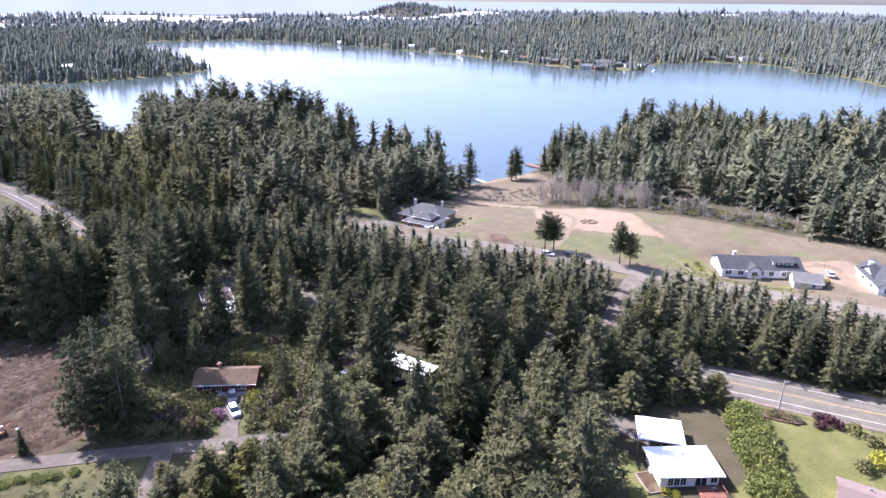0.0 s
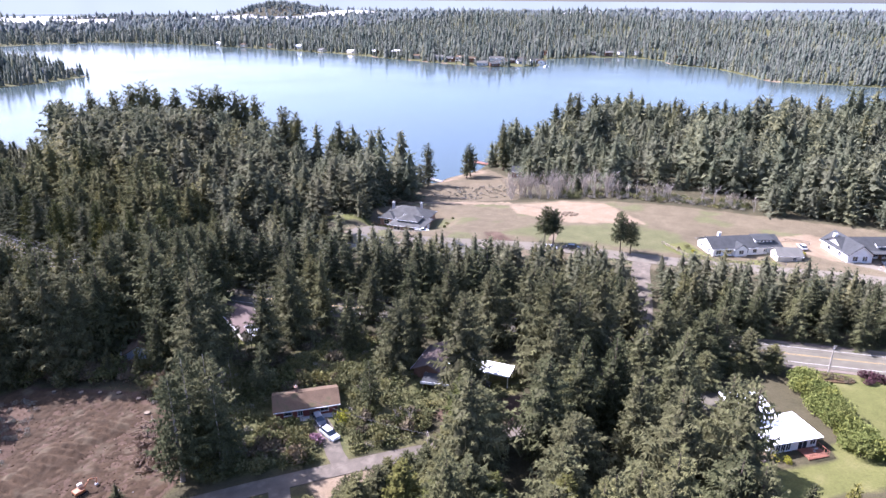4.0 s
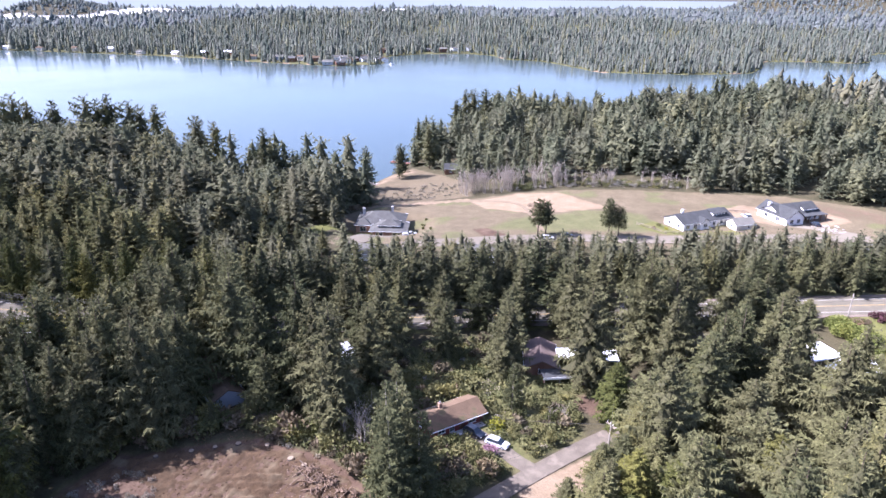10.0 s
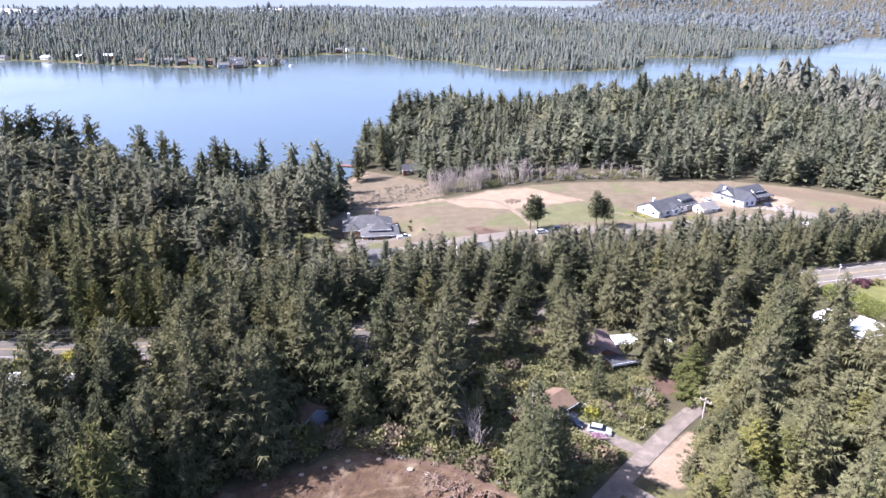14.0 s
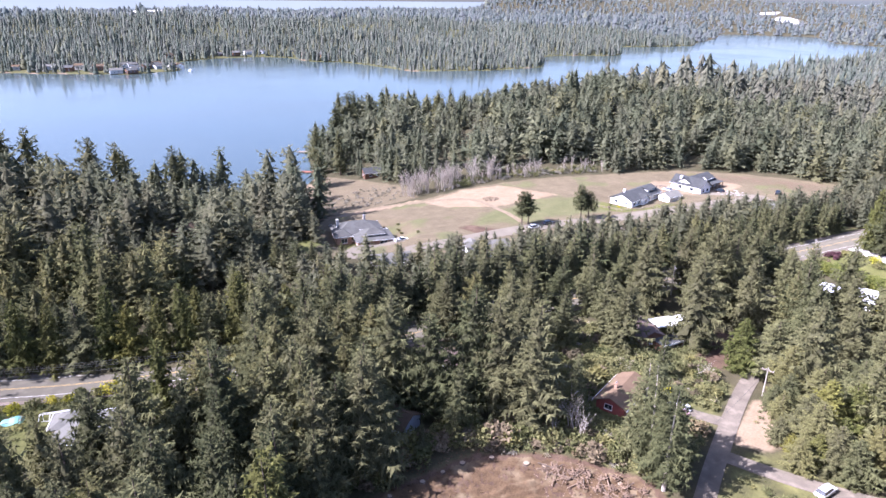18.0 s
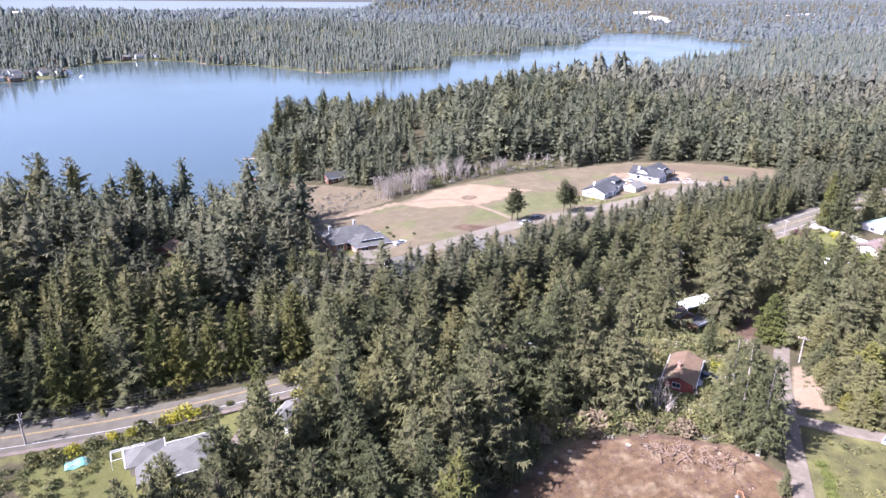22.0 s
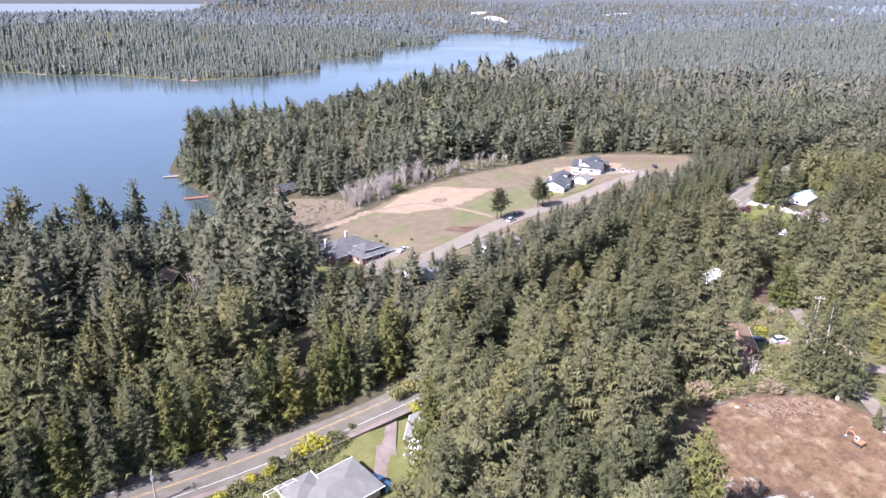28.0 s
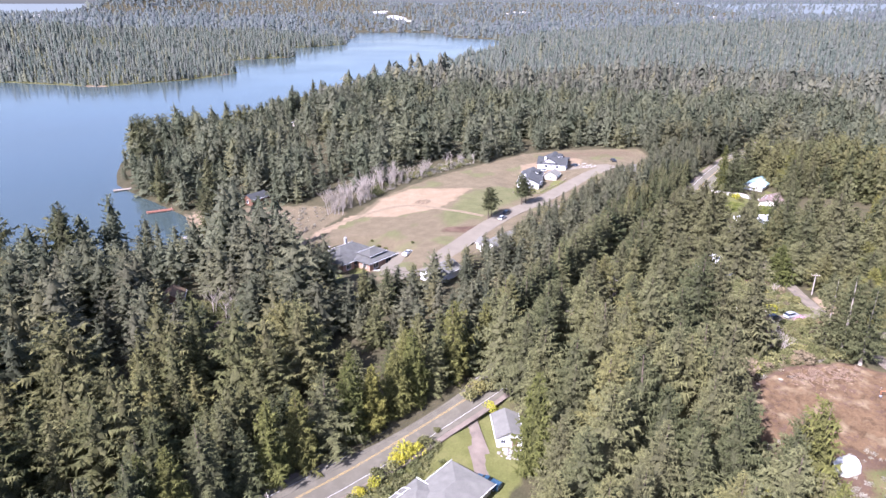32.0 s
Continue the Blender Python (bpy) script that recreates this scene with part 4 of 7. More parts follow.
gh = np.minimum(tops(gx, gy, south), 33)
def behind(X, Y):
    """True on the outer side of the curve that the open side of the place follows."""
    best, side_of = np.full(X.shape, 1e18), np.zeros(X.shape)
    for (ax, ay), (bx, by) in zip(PATH_LINE, PATH_LINE[1:]):
        ex, ey = bx - ax, by - ay
        t = np.clip(((X - ax) * ex + (Y - ay) * ey) / (ex * ex + ey * ey), 0, 1)
        d = (X - ax - t * ex) ** 2 + (Y - ay - t * ey) ** 2
        side_of = np.where(d < best, ex * (Y - ay) - ey * (X - ax), side_of)
        best = np.minimum(best, d)
    return side_of > 0


behind_all = behind(gx, gy)
# the trees that stand near the grove and the first rows behind the highway are things of their own
own = (dp < 215) & ~behind_all & (south | (away(HIGHWAY, gx, gy) < 17)) & (gx > -190) & (gx < 120) & (gy > 32) & (dp > 56)
order = np.argsort(np.where(own, dp, 1e9))[:200]
chosen = np.zeros(gx.shape, bool)
chosen[order] = own[order]
for x, y, h, s in zip(gx[chosen], gy[chosen], gh[chosen], south[chosen]):
    z = ground_at(x, y)
    if s:
        k = SPRUCE if rnd.random() < 0.75 else (SLIM if rnd.random() < 0.5 else CEDAR_T)
    else:
        k = FIR if rnd.random() < 0.72 or x > -40 else CEDAR_T
    k.plant(x, y, z + h, rnd, rnd.uniform(0.85, 1.1), "lakeside conifers" if s else "conifers along the highway")


def forest(name, X, Y, Hs, protos, material, label, width=1.0, sink=0.4):
    """Many trees in one mesh, each a turned and scaled copy of a pattern."""
    r = np.random.default_rng(len(name))
    VV, FF, TT, CC, base = [], [], [], [], 0
    Z = height(X, Y)
    for x, y, z, h in zip(X, Y, Z, Hs):
        v, f, t = protos[r.integers(len(protos))]
        a, s = r.uniform(0, 6.28), h / 25.0
        w = s * width * r.uniform(0.85, 1.2)
        c, q = math.cos(a) * w, math.sin(a) * w
        VV.append(np.stack([v[:, 0] * c - v[:, 1] * q + x, v[:, 0] * q + v[:, 1] * c + y, v[:, 2] * s + z - sink], -1))
        FF.append(f + base)
        TT.append(t)
        CC.append(np.full(len(v), r.uniform(0, 1)))
        base += len(v)
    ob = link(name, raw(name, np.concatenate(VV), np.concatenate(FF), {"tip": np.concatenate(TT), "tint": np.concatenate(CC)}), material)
    return tagged(ob, label, "forest", kind="stuff")


def plain_trunk():
    v = np.array([(0.3 * math.cos(a), 0.3 * math.sin(a), -1.0) for a in (0, 2.1, 4.2)] + [(0, 0, 13)], np.float32)
    return v, np.array([(0, 1, 3), (1, 2, 3), (2, 0, 3)], np.int32), np.zeros(4, np.float32)


def joined(*sets):
    V, F, T, n = [], [], [], 0
    for v, f, t in sets:
        V.append(v), F.append(f + n), T.append(t)
        n += len(v)
    return np.concatenate(V), np.concatenate(F), np.concatenate(T)


SHAPES = ((6.6, 0.66), (5.6, 0.60), (7.2, 0.58), (5.0, 0.64), (6.2, 0.72))
MIDS = [joined(conifer(40 + s, 11, 6, 2, core=3, R=R, base=0.05, taper=tp, wing=0.30, hang=0.7), plain_trunk()) for s, (R, tp) in enumerate(SHAPES)]
NEARS = [joined(conifer(140 + s, 14, 7, 4, core=3, R=R, base=0.05, taper=tp * 1.1, wing=0.25, hang=0.8), plain_trunk()) for s, (R, tp) in enumerate(SHAPES)]
LOWS = [joined(conifer(60 + s, 11, 7, 3, core=2, R=R * 1.22, base=0.08, taper=tp * 1.0, wing=0.30, hang=0.6, ragged=1.25, fine=False), plain_trunk()) for s, (R, tp) in enumerate(SHAPES)]
LOWEST = [bough_tree(80 + s, 7, 7, R, 0.10, tp * 0.9, 2.8) for s, (R, tp) in enumerate(SHAPES)]
TIERS = [tiered_tree(90 + s, 3, 7, R * 0.68, 0.06, tp * 1.35) for s, (R, tp) in enumerate(SHAPES)]
TINY = [tiered_tree(120 + s, 2, 6, R, 0.08, tp * 1.1) for s, (R, tp) in enumerate(SHAPES)]
rest = ~chosen

m0 = rest & (behind(gx, gy) | (dp < 46))
gh = np.where(dp < 60, np.minimum(gh, 22), gh)
rest = rest & ~m0
m1 = rest & (gy > 0) & (dp < 215)
m2 = rest & ~m1
close = m1 & (dp < 150)
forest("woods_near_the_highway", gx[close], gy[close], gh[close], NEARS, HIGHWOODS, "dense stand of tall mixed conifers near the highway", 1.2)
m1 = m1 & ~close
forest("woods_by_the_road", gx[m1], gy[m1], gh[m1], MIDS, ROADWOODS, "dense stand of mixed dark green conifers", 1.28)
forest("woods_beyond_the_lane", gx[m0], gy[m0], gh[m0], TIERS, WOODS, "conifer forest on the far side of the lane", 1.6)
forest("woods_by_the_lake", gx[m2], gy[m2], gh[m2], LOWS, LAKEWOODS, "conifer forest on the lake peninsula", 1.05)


def ring(d0, d1, k, base):
    """Jittered places from near to far, sparser with distance."""
    X, Y, d = [], [], d0
    while d < d1:
        s = base + k * d
        az = np.arange(-2.35, 0.85, s / d)
        az = az + rng.uniform(-0.45, 0.45, az.shape) * s / d
        rr = d + rng.uniform(-0.45, 0.45, az.shape) * s
        X.append(-60 + rr * np.sin(-az)), Y.append(60 + rr * np.cos(az))
        d += s * 0.85
    return np.concatenate(X), np.concatenate(Y)


# houses across the water: place and turn
FAR_HOMES = [(372, 942, 70), (352, 920, 10), (330, 915, 0), (300, 918, 0), (274, 922, -30), (250, 960, -40), (228, 998, -45), (345, 950, 20), (310, 948, 5), (180, 1095, -45), (150, 1135, -45),
             (116, 1180, -45), (70, 1235, -45), (30, 1275, -45), (-20, 1330, -45), (-70, 1385, -45), (-120, 1452, -40), (580, 1016, 30), (560, 1030, 0), (520, 1052, -20), (615, 905, 90), (420, 1036, 50),
             (-262, 905, 40), (-290, 880, 60), (-330, 810, 20), (-380, 790, 10), (-345, 960, 40),
             (318, 928, 10), (288, 910, -10), (262, 938, -30), (338, 934, 30), (240, 976, -40), (205, 1050, -45), (362, 914, 60), (296, 936, 0), (600, 930, 80), (545, 1046, -10)]
FAR_HOMES = [(x + (x + 60) / math.hypot(x + 60, y - 60) * (k * 7 % 4) * 9, y + (y - 60) / math.hypot(x + 60, y - 60) * (k * 7 % 4) * 9, r) for k, (x, y, r) in enumerate(FAR_HOMES)]
places = [ring(280, 620, 0.008, 4.5), ring(620, 1700, 0.0042, 3.7), ring(1700, 4640, 0.0105, 4.0)]
knoll = rng.normal(0, 110, (2, 420))
hills = [(cx + rng.normal(0, r * 0.6, n), cy + rng.normal(0, r * 0.6, n)) for cx, cy, r, n in ((2980, 2040, 170, 350), (3180, 1950, 230, 600), (3420, 1820, 120, 220))]
fx, fy = np.concatenate([p[0] for p in places] + [60 + knoll[0]] + [h[0] for h in hills]), np.concatenate([p[1] for p in places] + [3420 + knoll[1]] + [h[1] for h in hills])
inbox = (fx > -340) & (fx < 345) & (fy > -130) & (fy < 470)
dune_land = dune_area(fx, fy) > 0.3
ok = ~inbox & (to_lake(fx, fy) > 2) & (away(HIGHWAY, fx, fy) > 9)
ok &= ~(dune_land & (wave(fx, fy, 170, 0.7) > -0.2) & (np.hypot(fx - 60, fy - 3420) > 300))
ok &= ~((fy > 1900) & (fx > 800) & (wave(fx, fy, 210, 2.2) > 0.5))
ok &= ~((np.hypot(fx, fy) > 2600) & (fy < 1200) & (wave(fx, fy * 1.6, 190, 5.1) > 0.55))
ok &= ~((fy > 560) & (fx < 500) & (to_lake(fx, fy) < 26) & (rng.uniform(0, 1, fx.shape) < 0.22))
ok &= ~((to_lake(fx, fy) > 300) & (np.hypot(fx, fy) < 1700) & (fy > 560) & (rng.uniform(0, 1, fx.shape) < 0.35))
for hx, hy, _ in FAR_HOMES:
    ux, uy = (-60 - hx) / math.hypot(hx + 60, hy - 60), (60 - hy) / math.hypot(hx + 60, hy - 60)
    for back, clear in ((0, 9), (13, 7), (24, 5)):
        ok &= np.hypot(fx - hx - ux * back, fy - hy - uy * back) > clear
fx, fy = fx[ok], fy[ok]
fd = np.hypot(fx + 60, fy - 60)
fh = rng.uniform(10, 22, fx.shape) * (1 + np.clip((fd - 700) / 4500, 0, 0.25)) * (0.84 + 0.34 * wave(fx, fy, 45, 3.0) + 0.16 * wave(fx, fy, 13, 1.0))
fh = fh * np.where(fd > 620, 0.9, 1.0)
fh = fh * np.where(rng.uniform(0, 1, fx.shape) < 0.2, rng.uniform(1.2, 1.55, fx.shape), 1.0)
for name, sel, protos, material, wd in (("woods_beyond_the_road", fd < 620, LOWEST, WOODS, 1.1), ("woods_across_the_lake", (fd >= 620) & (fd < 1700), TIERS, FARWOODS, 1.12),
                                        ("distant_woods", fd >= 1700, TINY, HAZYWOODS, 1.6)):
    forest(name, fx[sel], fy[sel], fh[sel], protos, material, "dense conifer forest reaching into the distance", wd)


# ---- far sea horizon ----
def sea_backdrop():
    V, F = [], []
    for k in range(61):
        a = radians(70 - 3.6 * k)
        x, y = -60 + 4680 * math.sin(-a), 60 + 4680 * math.cos(a)
        V += [(x, y, -4.0), (x, y, 93.0)]
    for k in range(60):
        F.append((2 * k, 2 * k + 2, 2 * k + 3, 2 * k + 1))
    # the strip glows by itself in a haze tone, up to eye level
    m, n, l, b = tree_of("glowing_sea_haze")
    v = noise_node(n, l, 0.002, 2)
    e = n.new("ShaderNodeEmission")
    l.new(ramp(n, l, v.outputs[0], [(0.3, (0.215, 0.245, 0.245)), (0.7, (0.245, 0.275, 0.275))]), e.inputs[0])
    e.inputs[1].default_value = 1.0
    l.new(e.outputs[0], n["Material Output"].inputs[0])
    tagged(link("backdrop", raw("backdrop", V, F), m), "glowing backdrop of hazy blue-grey sea and land at the horizon", "backdrop", kind="structure")


sea_backdrop()


# ---- houses ----
def add_window(parent, m, w, h, frame_mat=WHITE_P, label="", bars=1):
    """m: the middle of the opening on the wall; x along the wall, y out of it, z up."""
    f = boxes((-w / 2 - 0.08, -0.04, -h / 2 - 0.08, w / 2 + 0.08, 0.06, -h / 2), (-w / 2 - 0.08, -0.04, h / 2, w / 2 + 0.08, 0.06, h / 2 + 0.08),
              (-w / 2 - 0.08, -0.04, -h / 2, -w / 2, 0.06, h / 2), (w / 2, -0.04, -h / 2, w / 2 + 0.08, 0.06, h / 2),
              *[(-w / 2 + w * (i + 1) / (bars + 1) - 0.03, -0.04, -h / 2, -w / 2 + w * (i + 1) / (bars + 1) + 0.03, 0.055, h / 2) for i in range(bars)])
    fr = part("window", f, frame_mat, parent, label)
    fr.matrix_basis = m
    part("pane", boxes((-w / 2, -0.03, -h / 2, w / 2, 0.02, h / 2)), GLASS, fr)
    part("sill", boxes((-w / 2 - 0.14, 0.062, -h / 2 - 0.14, w / 2 + 0.14, 0.16, -h / 2 - 0.085)), frame_mat, fr)
    return fr


def side(L, W, which, along, z):
    """A pose on a wall: which is 'f', 'b', 'l' or 'r'; along in metres from its middle."""
    return {"f": pose(along, -W / 2, z, 0, 0, 180), "b": pose(along, W / 2, z), "l": pose(-L / 2, along, z, 0, 0, 90), "r": pose(L / 2, along, z, 0, 0, -90)}[which]


def gable_roof(L, W, z, rise, over, th=0.22):
    bm = bmesh.new()
    sl = rise / (W / 2)
    x, y = L / 2 + over, W / 2 + over
    e = z - sl * over
    top = [(-x, -y, e + th), (x, -y, e + th), (x, 0, z + rise + th), (-x, 0, z + rise + th), (-x, y, e + th), (x, y, e + th)]
    bot = [(a, b, c - th) for a, b, c in top]
    t, u = [bm.verts.new(c) for c in top], [bm.verts.new(c) for c in bot]
    for q in ((0, 1, 2, 3), (3, 2, 5, 4)):
        bm.faces.new([t[i] for i in q])
        bm.faces.new([u[i] for i in q[::-1]])
    for a, b in ((0, 1), (1, 2), (2, 5), (5, 4), (4, 3), (3, 0)):
        bm.faces.new((t[b], t[a], u[a], u[b]))
    return bm


def hip_roof(L, W, z, rise, over, th=0.2):
    bm = bmesh.new()
    x, y = L / 2 + over, W / 2 + over
    r = max(0.15, x - y)
    if x < y:
        ridge = [(0, -(y - x) or 0, z + rise), (0, y - x, z + rise)]
    else:
        ridge = [(-r, 0, z + rise), (r, 0, z + rise)]
    c = [bm.verts.new(p) for p in ((-x, -y, z), (x, -y, z), (x, y, z), (-x, y, z))]
    b = [bm.verts.new(p) for p in ((-x, -y, z - th), (x, -y, z - th), (x, y, z - th), (-x, y, z - th))]
    g = [bm.verts.new(p) for p in ridge]
    if x < y:
        quads = ((c[0], c[1], g[0]), (c[1], c[2], g[1], g[0]), (c[2], c[3], g[1]), (c[3], c[0], g[0], g[1]))
    else:
        quads = ((c[0], c[1], g[1], g[0]), (c[1], c[2], g[1]), (c[2], c[3], g[0], g[1]), (c[3], c[0], g[0]))
    for q in quads:
        bm.faces.new(q)
    for i in range(4):
        j = (i + 1) % 4
        bm.faces.new((b[i], b[j], c[j], c[i]))
    bm.faces.new(b[::-1])
    return bm


def gable_walls(L, W, h, rise, dep=0.6):
    bm = bmesh.new()
    prof = [(-W / 2, -dep), (W / 2, -dep), (W / 2, h), (0, h + rise), (-W / 2, h)]
    a = [bm.verts.new((-L / 2, y, z)) for y, z in prof]
    b = [bm.verts.new((L / 2, y, z)) for y, z in prof]
    bm.faces.new(a)
    bm.faces.new(b[::-1])
    for i in range(5):
        j = (i + 1) % 5
        bm.faces.new((a[j], a[i], b[i], b[j]))
    return bm


def wing(parent, m, L, W, h, rise, wall, roof, style="gable", over=0.5, trim=WHITE_P, windows=(), door=None):
    """Walls, roof, gutters and openings of one wing of a house."""
    w = part("wall", gable_walls(L, W, h, rise - 0.05) if style == "gable" else boxes((-L / 2, -W / 2, -0.6, L / 2, W / 2, h)), wall, parent)
    w.matrix_basis = m
    r = part("roof", gable_roof(L, W, h, rise, over) if style == "gable" else hip_roof(L, W, h + 0.2, rise, over), roof, parent)
    r.matrix_basis = m
    sl = rise / (W / 2) if style == "gable" else 0
    z = h - sl * over if style == "gable" else h + 0.2
    for s in (-1, 1):
        g = part("gutter", boxes((-L / 2 - over, s * (W / 2 + over + 0.07) - 0.06, z - 0.02, L / 2 + over, s * (W / 2 + over + 0.07) + 0.06, z + 0.12)), trim, parent)
        g.matrix_basis = m
    for which, along, zz, ww, hh in windows:
        add_window(parent, m @ side(L, W, which, along, zz), ww, hh, trim)
    if door:
        d = part("door", boxes((-0.48, -0.03, 0.0, 0.48, 0.06, 2.05), (-0.56, -0.03, 0, -0.49, 0.08, 2.12), (0.49, -0.03, 0, 0.56, 0.08, 2.12)), BROWN_WALL, parent)
        d.matrix_basis = m @ side(L, W, door[0], door[1], 0.02)
        part("door_handle", boxes((0.34, 0.061, 0.98, 0.40, 0.12, 1.08)), METAL, d)
    return w, r


def chimney(parent, m, h, mat_=CONCRETE, w=0.8):
    c = part("chimney", boxes((-w / 2, -w / 2, -3.0, w / 2, w / 2, h), (-w / 2 - 0.1, -w / 2 - 0.1, h, w / 2 + 0.1, w / 2 + 0.1, h + 0.18)), mat_, parent)
    c.matrix_basis = m
    p = bmesh.new()
    tube(p, (0, 0, h + 0.182), (0, 0, h + 0.55), 0.16, 0.16, 8)
    part("flue", p, METAL, c)


def house(label, x, y, rot, z=None, category="house", name="house"):
    return thing(name, pose(x, y, ground_at(x, y) if z is None else z, 0, 0, rot), label, category)


# grey hip-roofed house by the field
h1 = house("large brick house with a grey hipped roof beside the field", 17.5, 235.5, -34, 4.2)
wing(h1, pose(0, 0, 0), 18, 12.5, 3.0, 3.4, BRICK, GREY_ROOF, "hip", 0.8, windows=[("f", -6, 1.5, 1.8, 1.7), ("f", -2.6, 1.5, 1.8, 1.7), ("l", -3.5, 1.5, 2.0, 1.6), ("l", 0, 1.5, 1.8, 1.6), ("l", 3.5, 1.5, 2.0, 1.6), ("b", -4, 1.6, 2.4, 1.6), ("b", 3, 1.6, 2.4, 1.6)], door=("f", 0.4))
wing(h1, pose(4.2, -9.2, 0.1), 13.0, 10.5, 2.8, 1.5, BRICK, GREY_ROOF, "hip", 0.9, windows=[("l", -2.5, 1.5, 1.4, 1.4), ("l", 2.0, 1.5, 1.4, 1.4), ("f", -3.5, 1.5, 2.6, 1.7), ("f", 3.0, 1.3, 2.8, 2.2)])
wing(h1, pose(4.2, -9.2, 3.35), 7.4, 5.4, 0.95, 1.7, WHITE_P, GREY_ROOF, "hip", 0.7, windows=[("f", -2, 0.45, 1.2, 0.5), ("f", 1.4, 0.45, 1.2, 0.5), ("l", 0, 0.45, 1.6, 0.5)])
wing(h1, pose(-6.4, -5.4, 0.05), 5.5, 5.0, 2.9, 2.1, BRICK, GREY_ROOF, "hip", 0.7, windows=[("f", 0, 1.5, 2.2, 1.7)])
chimney(h1, pose(-7.2, 1.2, 4.6), 2.4, CONCRETE, 0.9)
chimney(h1, pose(3.8, 4.4, 4.6), 2.2, CONCRETE, 0.8)
for sx in (1.6, 6.8):
    g = part("garage_door", boxes((-1.3, -0.05, 0, 1.3, 0.05, 2.2), *[(-1.3, 0.051, 0.5 * i + 0.1, 1.3, 0.065, 0.5 * i + 0.48) for i in range(4)]), WHITE_P, h1)
    g.matrix_basis = pose(4.2, -9.2, 0.1) @ side(13.0, 10.5, "r", sx - 4.2, 0.0)

# long white ranch house with a charcoal roof
h2 = house("long white ranch house with a charcoal roof and lawn", 117.2, 163.9, -8.2, 9.3)
wing(h2, pose(0, 0, 0), 24.0, 10.4, 2.7, 2.35, WHITE_P, DARK_ROOF, over=0.5, windows=[("f", -10, 1.4, 1.6, 1.3), ("f", -6.3, 1.4, 1.6, 1.3), ("f", -0.2, 1.4, 1.3, 1.3), ("f", 2.8, 1.4, 1.3, 1.3), ("f", 6.5, 1.4, 1.2, 1.2), ("f", 9.5, 1.4, 1.2, 1.2),
                                                                                    ("l", -2.6, 1.4, 1.2, 1.2), ("l", 2.4, 1.4, 1.2, 1.2), ("b", -6, 1.4, 2, 1.3), ("b", 4, 1.4, 2, 1.3)], door=("f", -2.6))
wing(h2, pose(-2.6, -4.6, 0.0, 0, 0, 90), 3.4, 4.2, 2.6, 1.5, WHITE_P, DARK_ROOF, over=0.35, windows=[("l", 0, 1.5, 1.6, 1.4)])
d2 = part("dormer", boxes((3.6, -3.4, 3.2, 9.6, 0.0, 4.55)), WHITE_P, h2)
dr = bmesh.new()
for q in (((3.2, -3.9, 4.5), (10.0, -3.9, 4.5), (10.0, 0.2, 5.32), (3.2, 0.2, 5.32)),):
    lo, hi = [dr.verts.new(p) for p in q], [dr.verts.new((p[0], p[1], p[2] + 0.16)) for p in q]
    dr.faces.new(lo[::-1]), dr.faces.new(hi)
    for i in range(4):
        dr.faces.new((lo[i], lo[(i + 1) % 4], hi[(i + 1) % 4], hi[i]))
part("dormer_roof", dr, DARK_ROOF, d2)
for i in range(4):
    add_window(d2, pose(4.6 + 1.25 * i, -3.4, 3.95, 0, 0, 180), 0.75, 0.65)
chimney(h2, pose(-6.4, 2.2, 3.9), 1.6, WHITE_P, 0.8)
g2 = house("small white garage with a grey gable roof", 126.4, 152.2, -20, 9.3, "garage", "garage")
wing(g2, pose(0, 0, 0), 7.6, 6.2, 2.4, 1.7, CREAM, MID_ROOF, over=0.4, windows=[("f", 1.5, 1.4, 1.0, 1.0), ("l", 0, 1.4, 1.2, 1.0), ("r", 0, 1.4, 1.2, 1.0)])

# white house with gables behind the gravel drive
h3 = house("white gabled house with a charcoal roof on bare pale ground", 155, 150.5, -14, 9.5)
wing(h3, pose(0, 0, 0), 19.0, 10.5, 2.9, 2.8, WHITE_P, DARK_ROOF, over=0.6, windows=[("f", 1.5, 1.5, 1.8, 1.5), ("f", 4.6, 1.5, 1.8, 1.5), ("f", 7.6, 1.5, 1.4, 1.5), ("r", 0, 1.5, 1.6, 1.4), ("b", -3, 1.5, 2.4, 1.5)], door=("f", 3.1))
wing(h3, pose(-6.0, -1.5, 0, 0, 0, 90), 15.0, 8.0, 3.0, 2.9, WHITE_P, DARK_ROOF, over=0.6, windows=[("l", -1.6, 1.5, 1.5, 1.5), ("l", 1.6, 1.5, 1.5, 1.5), ("b", 3, 1.5, 1.6, 1.4), ("b", -3, 1.5, 1.6, 1.4)])
wing(h3, pose(5.2, -3.0, 3.1), 6.2, 2.8, 1.2, 0.8, WHITE_P, DARK_ROOF, over=0.4, windows=[("f", -1.8, 0.6, 0.9, 0.7), ("f", 0, 0.6, 0.9, 0.7), ("f", 1.8, 0.6, 0.9, 0.7)])
pr = part("porch_roof", boxes((-1.8, -8.6, 2.75, 10.2, -5.2, 2.95)), DARK_ROOF, h3)
for i in range(5):
    part("porch_post", boxes((-1.6 + 2.85 * i, -8.4, -0.4, -1.35 + 2.85 * i, -8.15, 2.74)), BROWN_WALL, h3)
chimney(h3, pose(-8.4, 2.2, 3.8), 2.3, WHITE_P, 1.0)

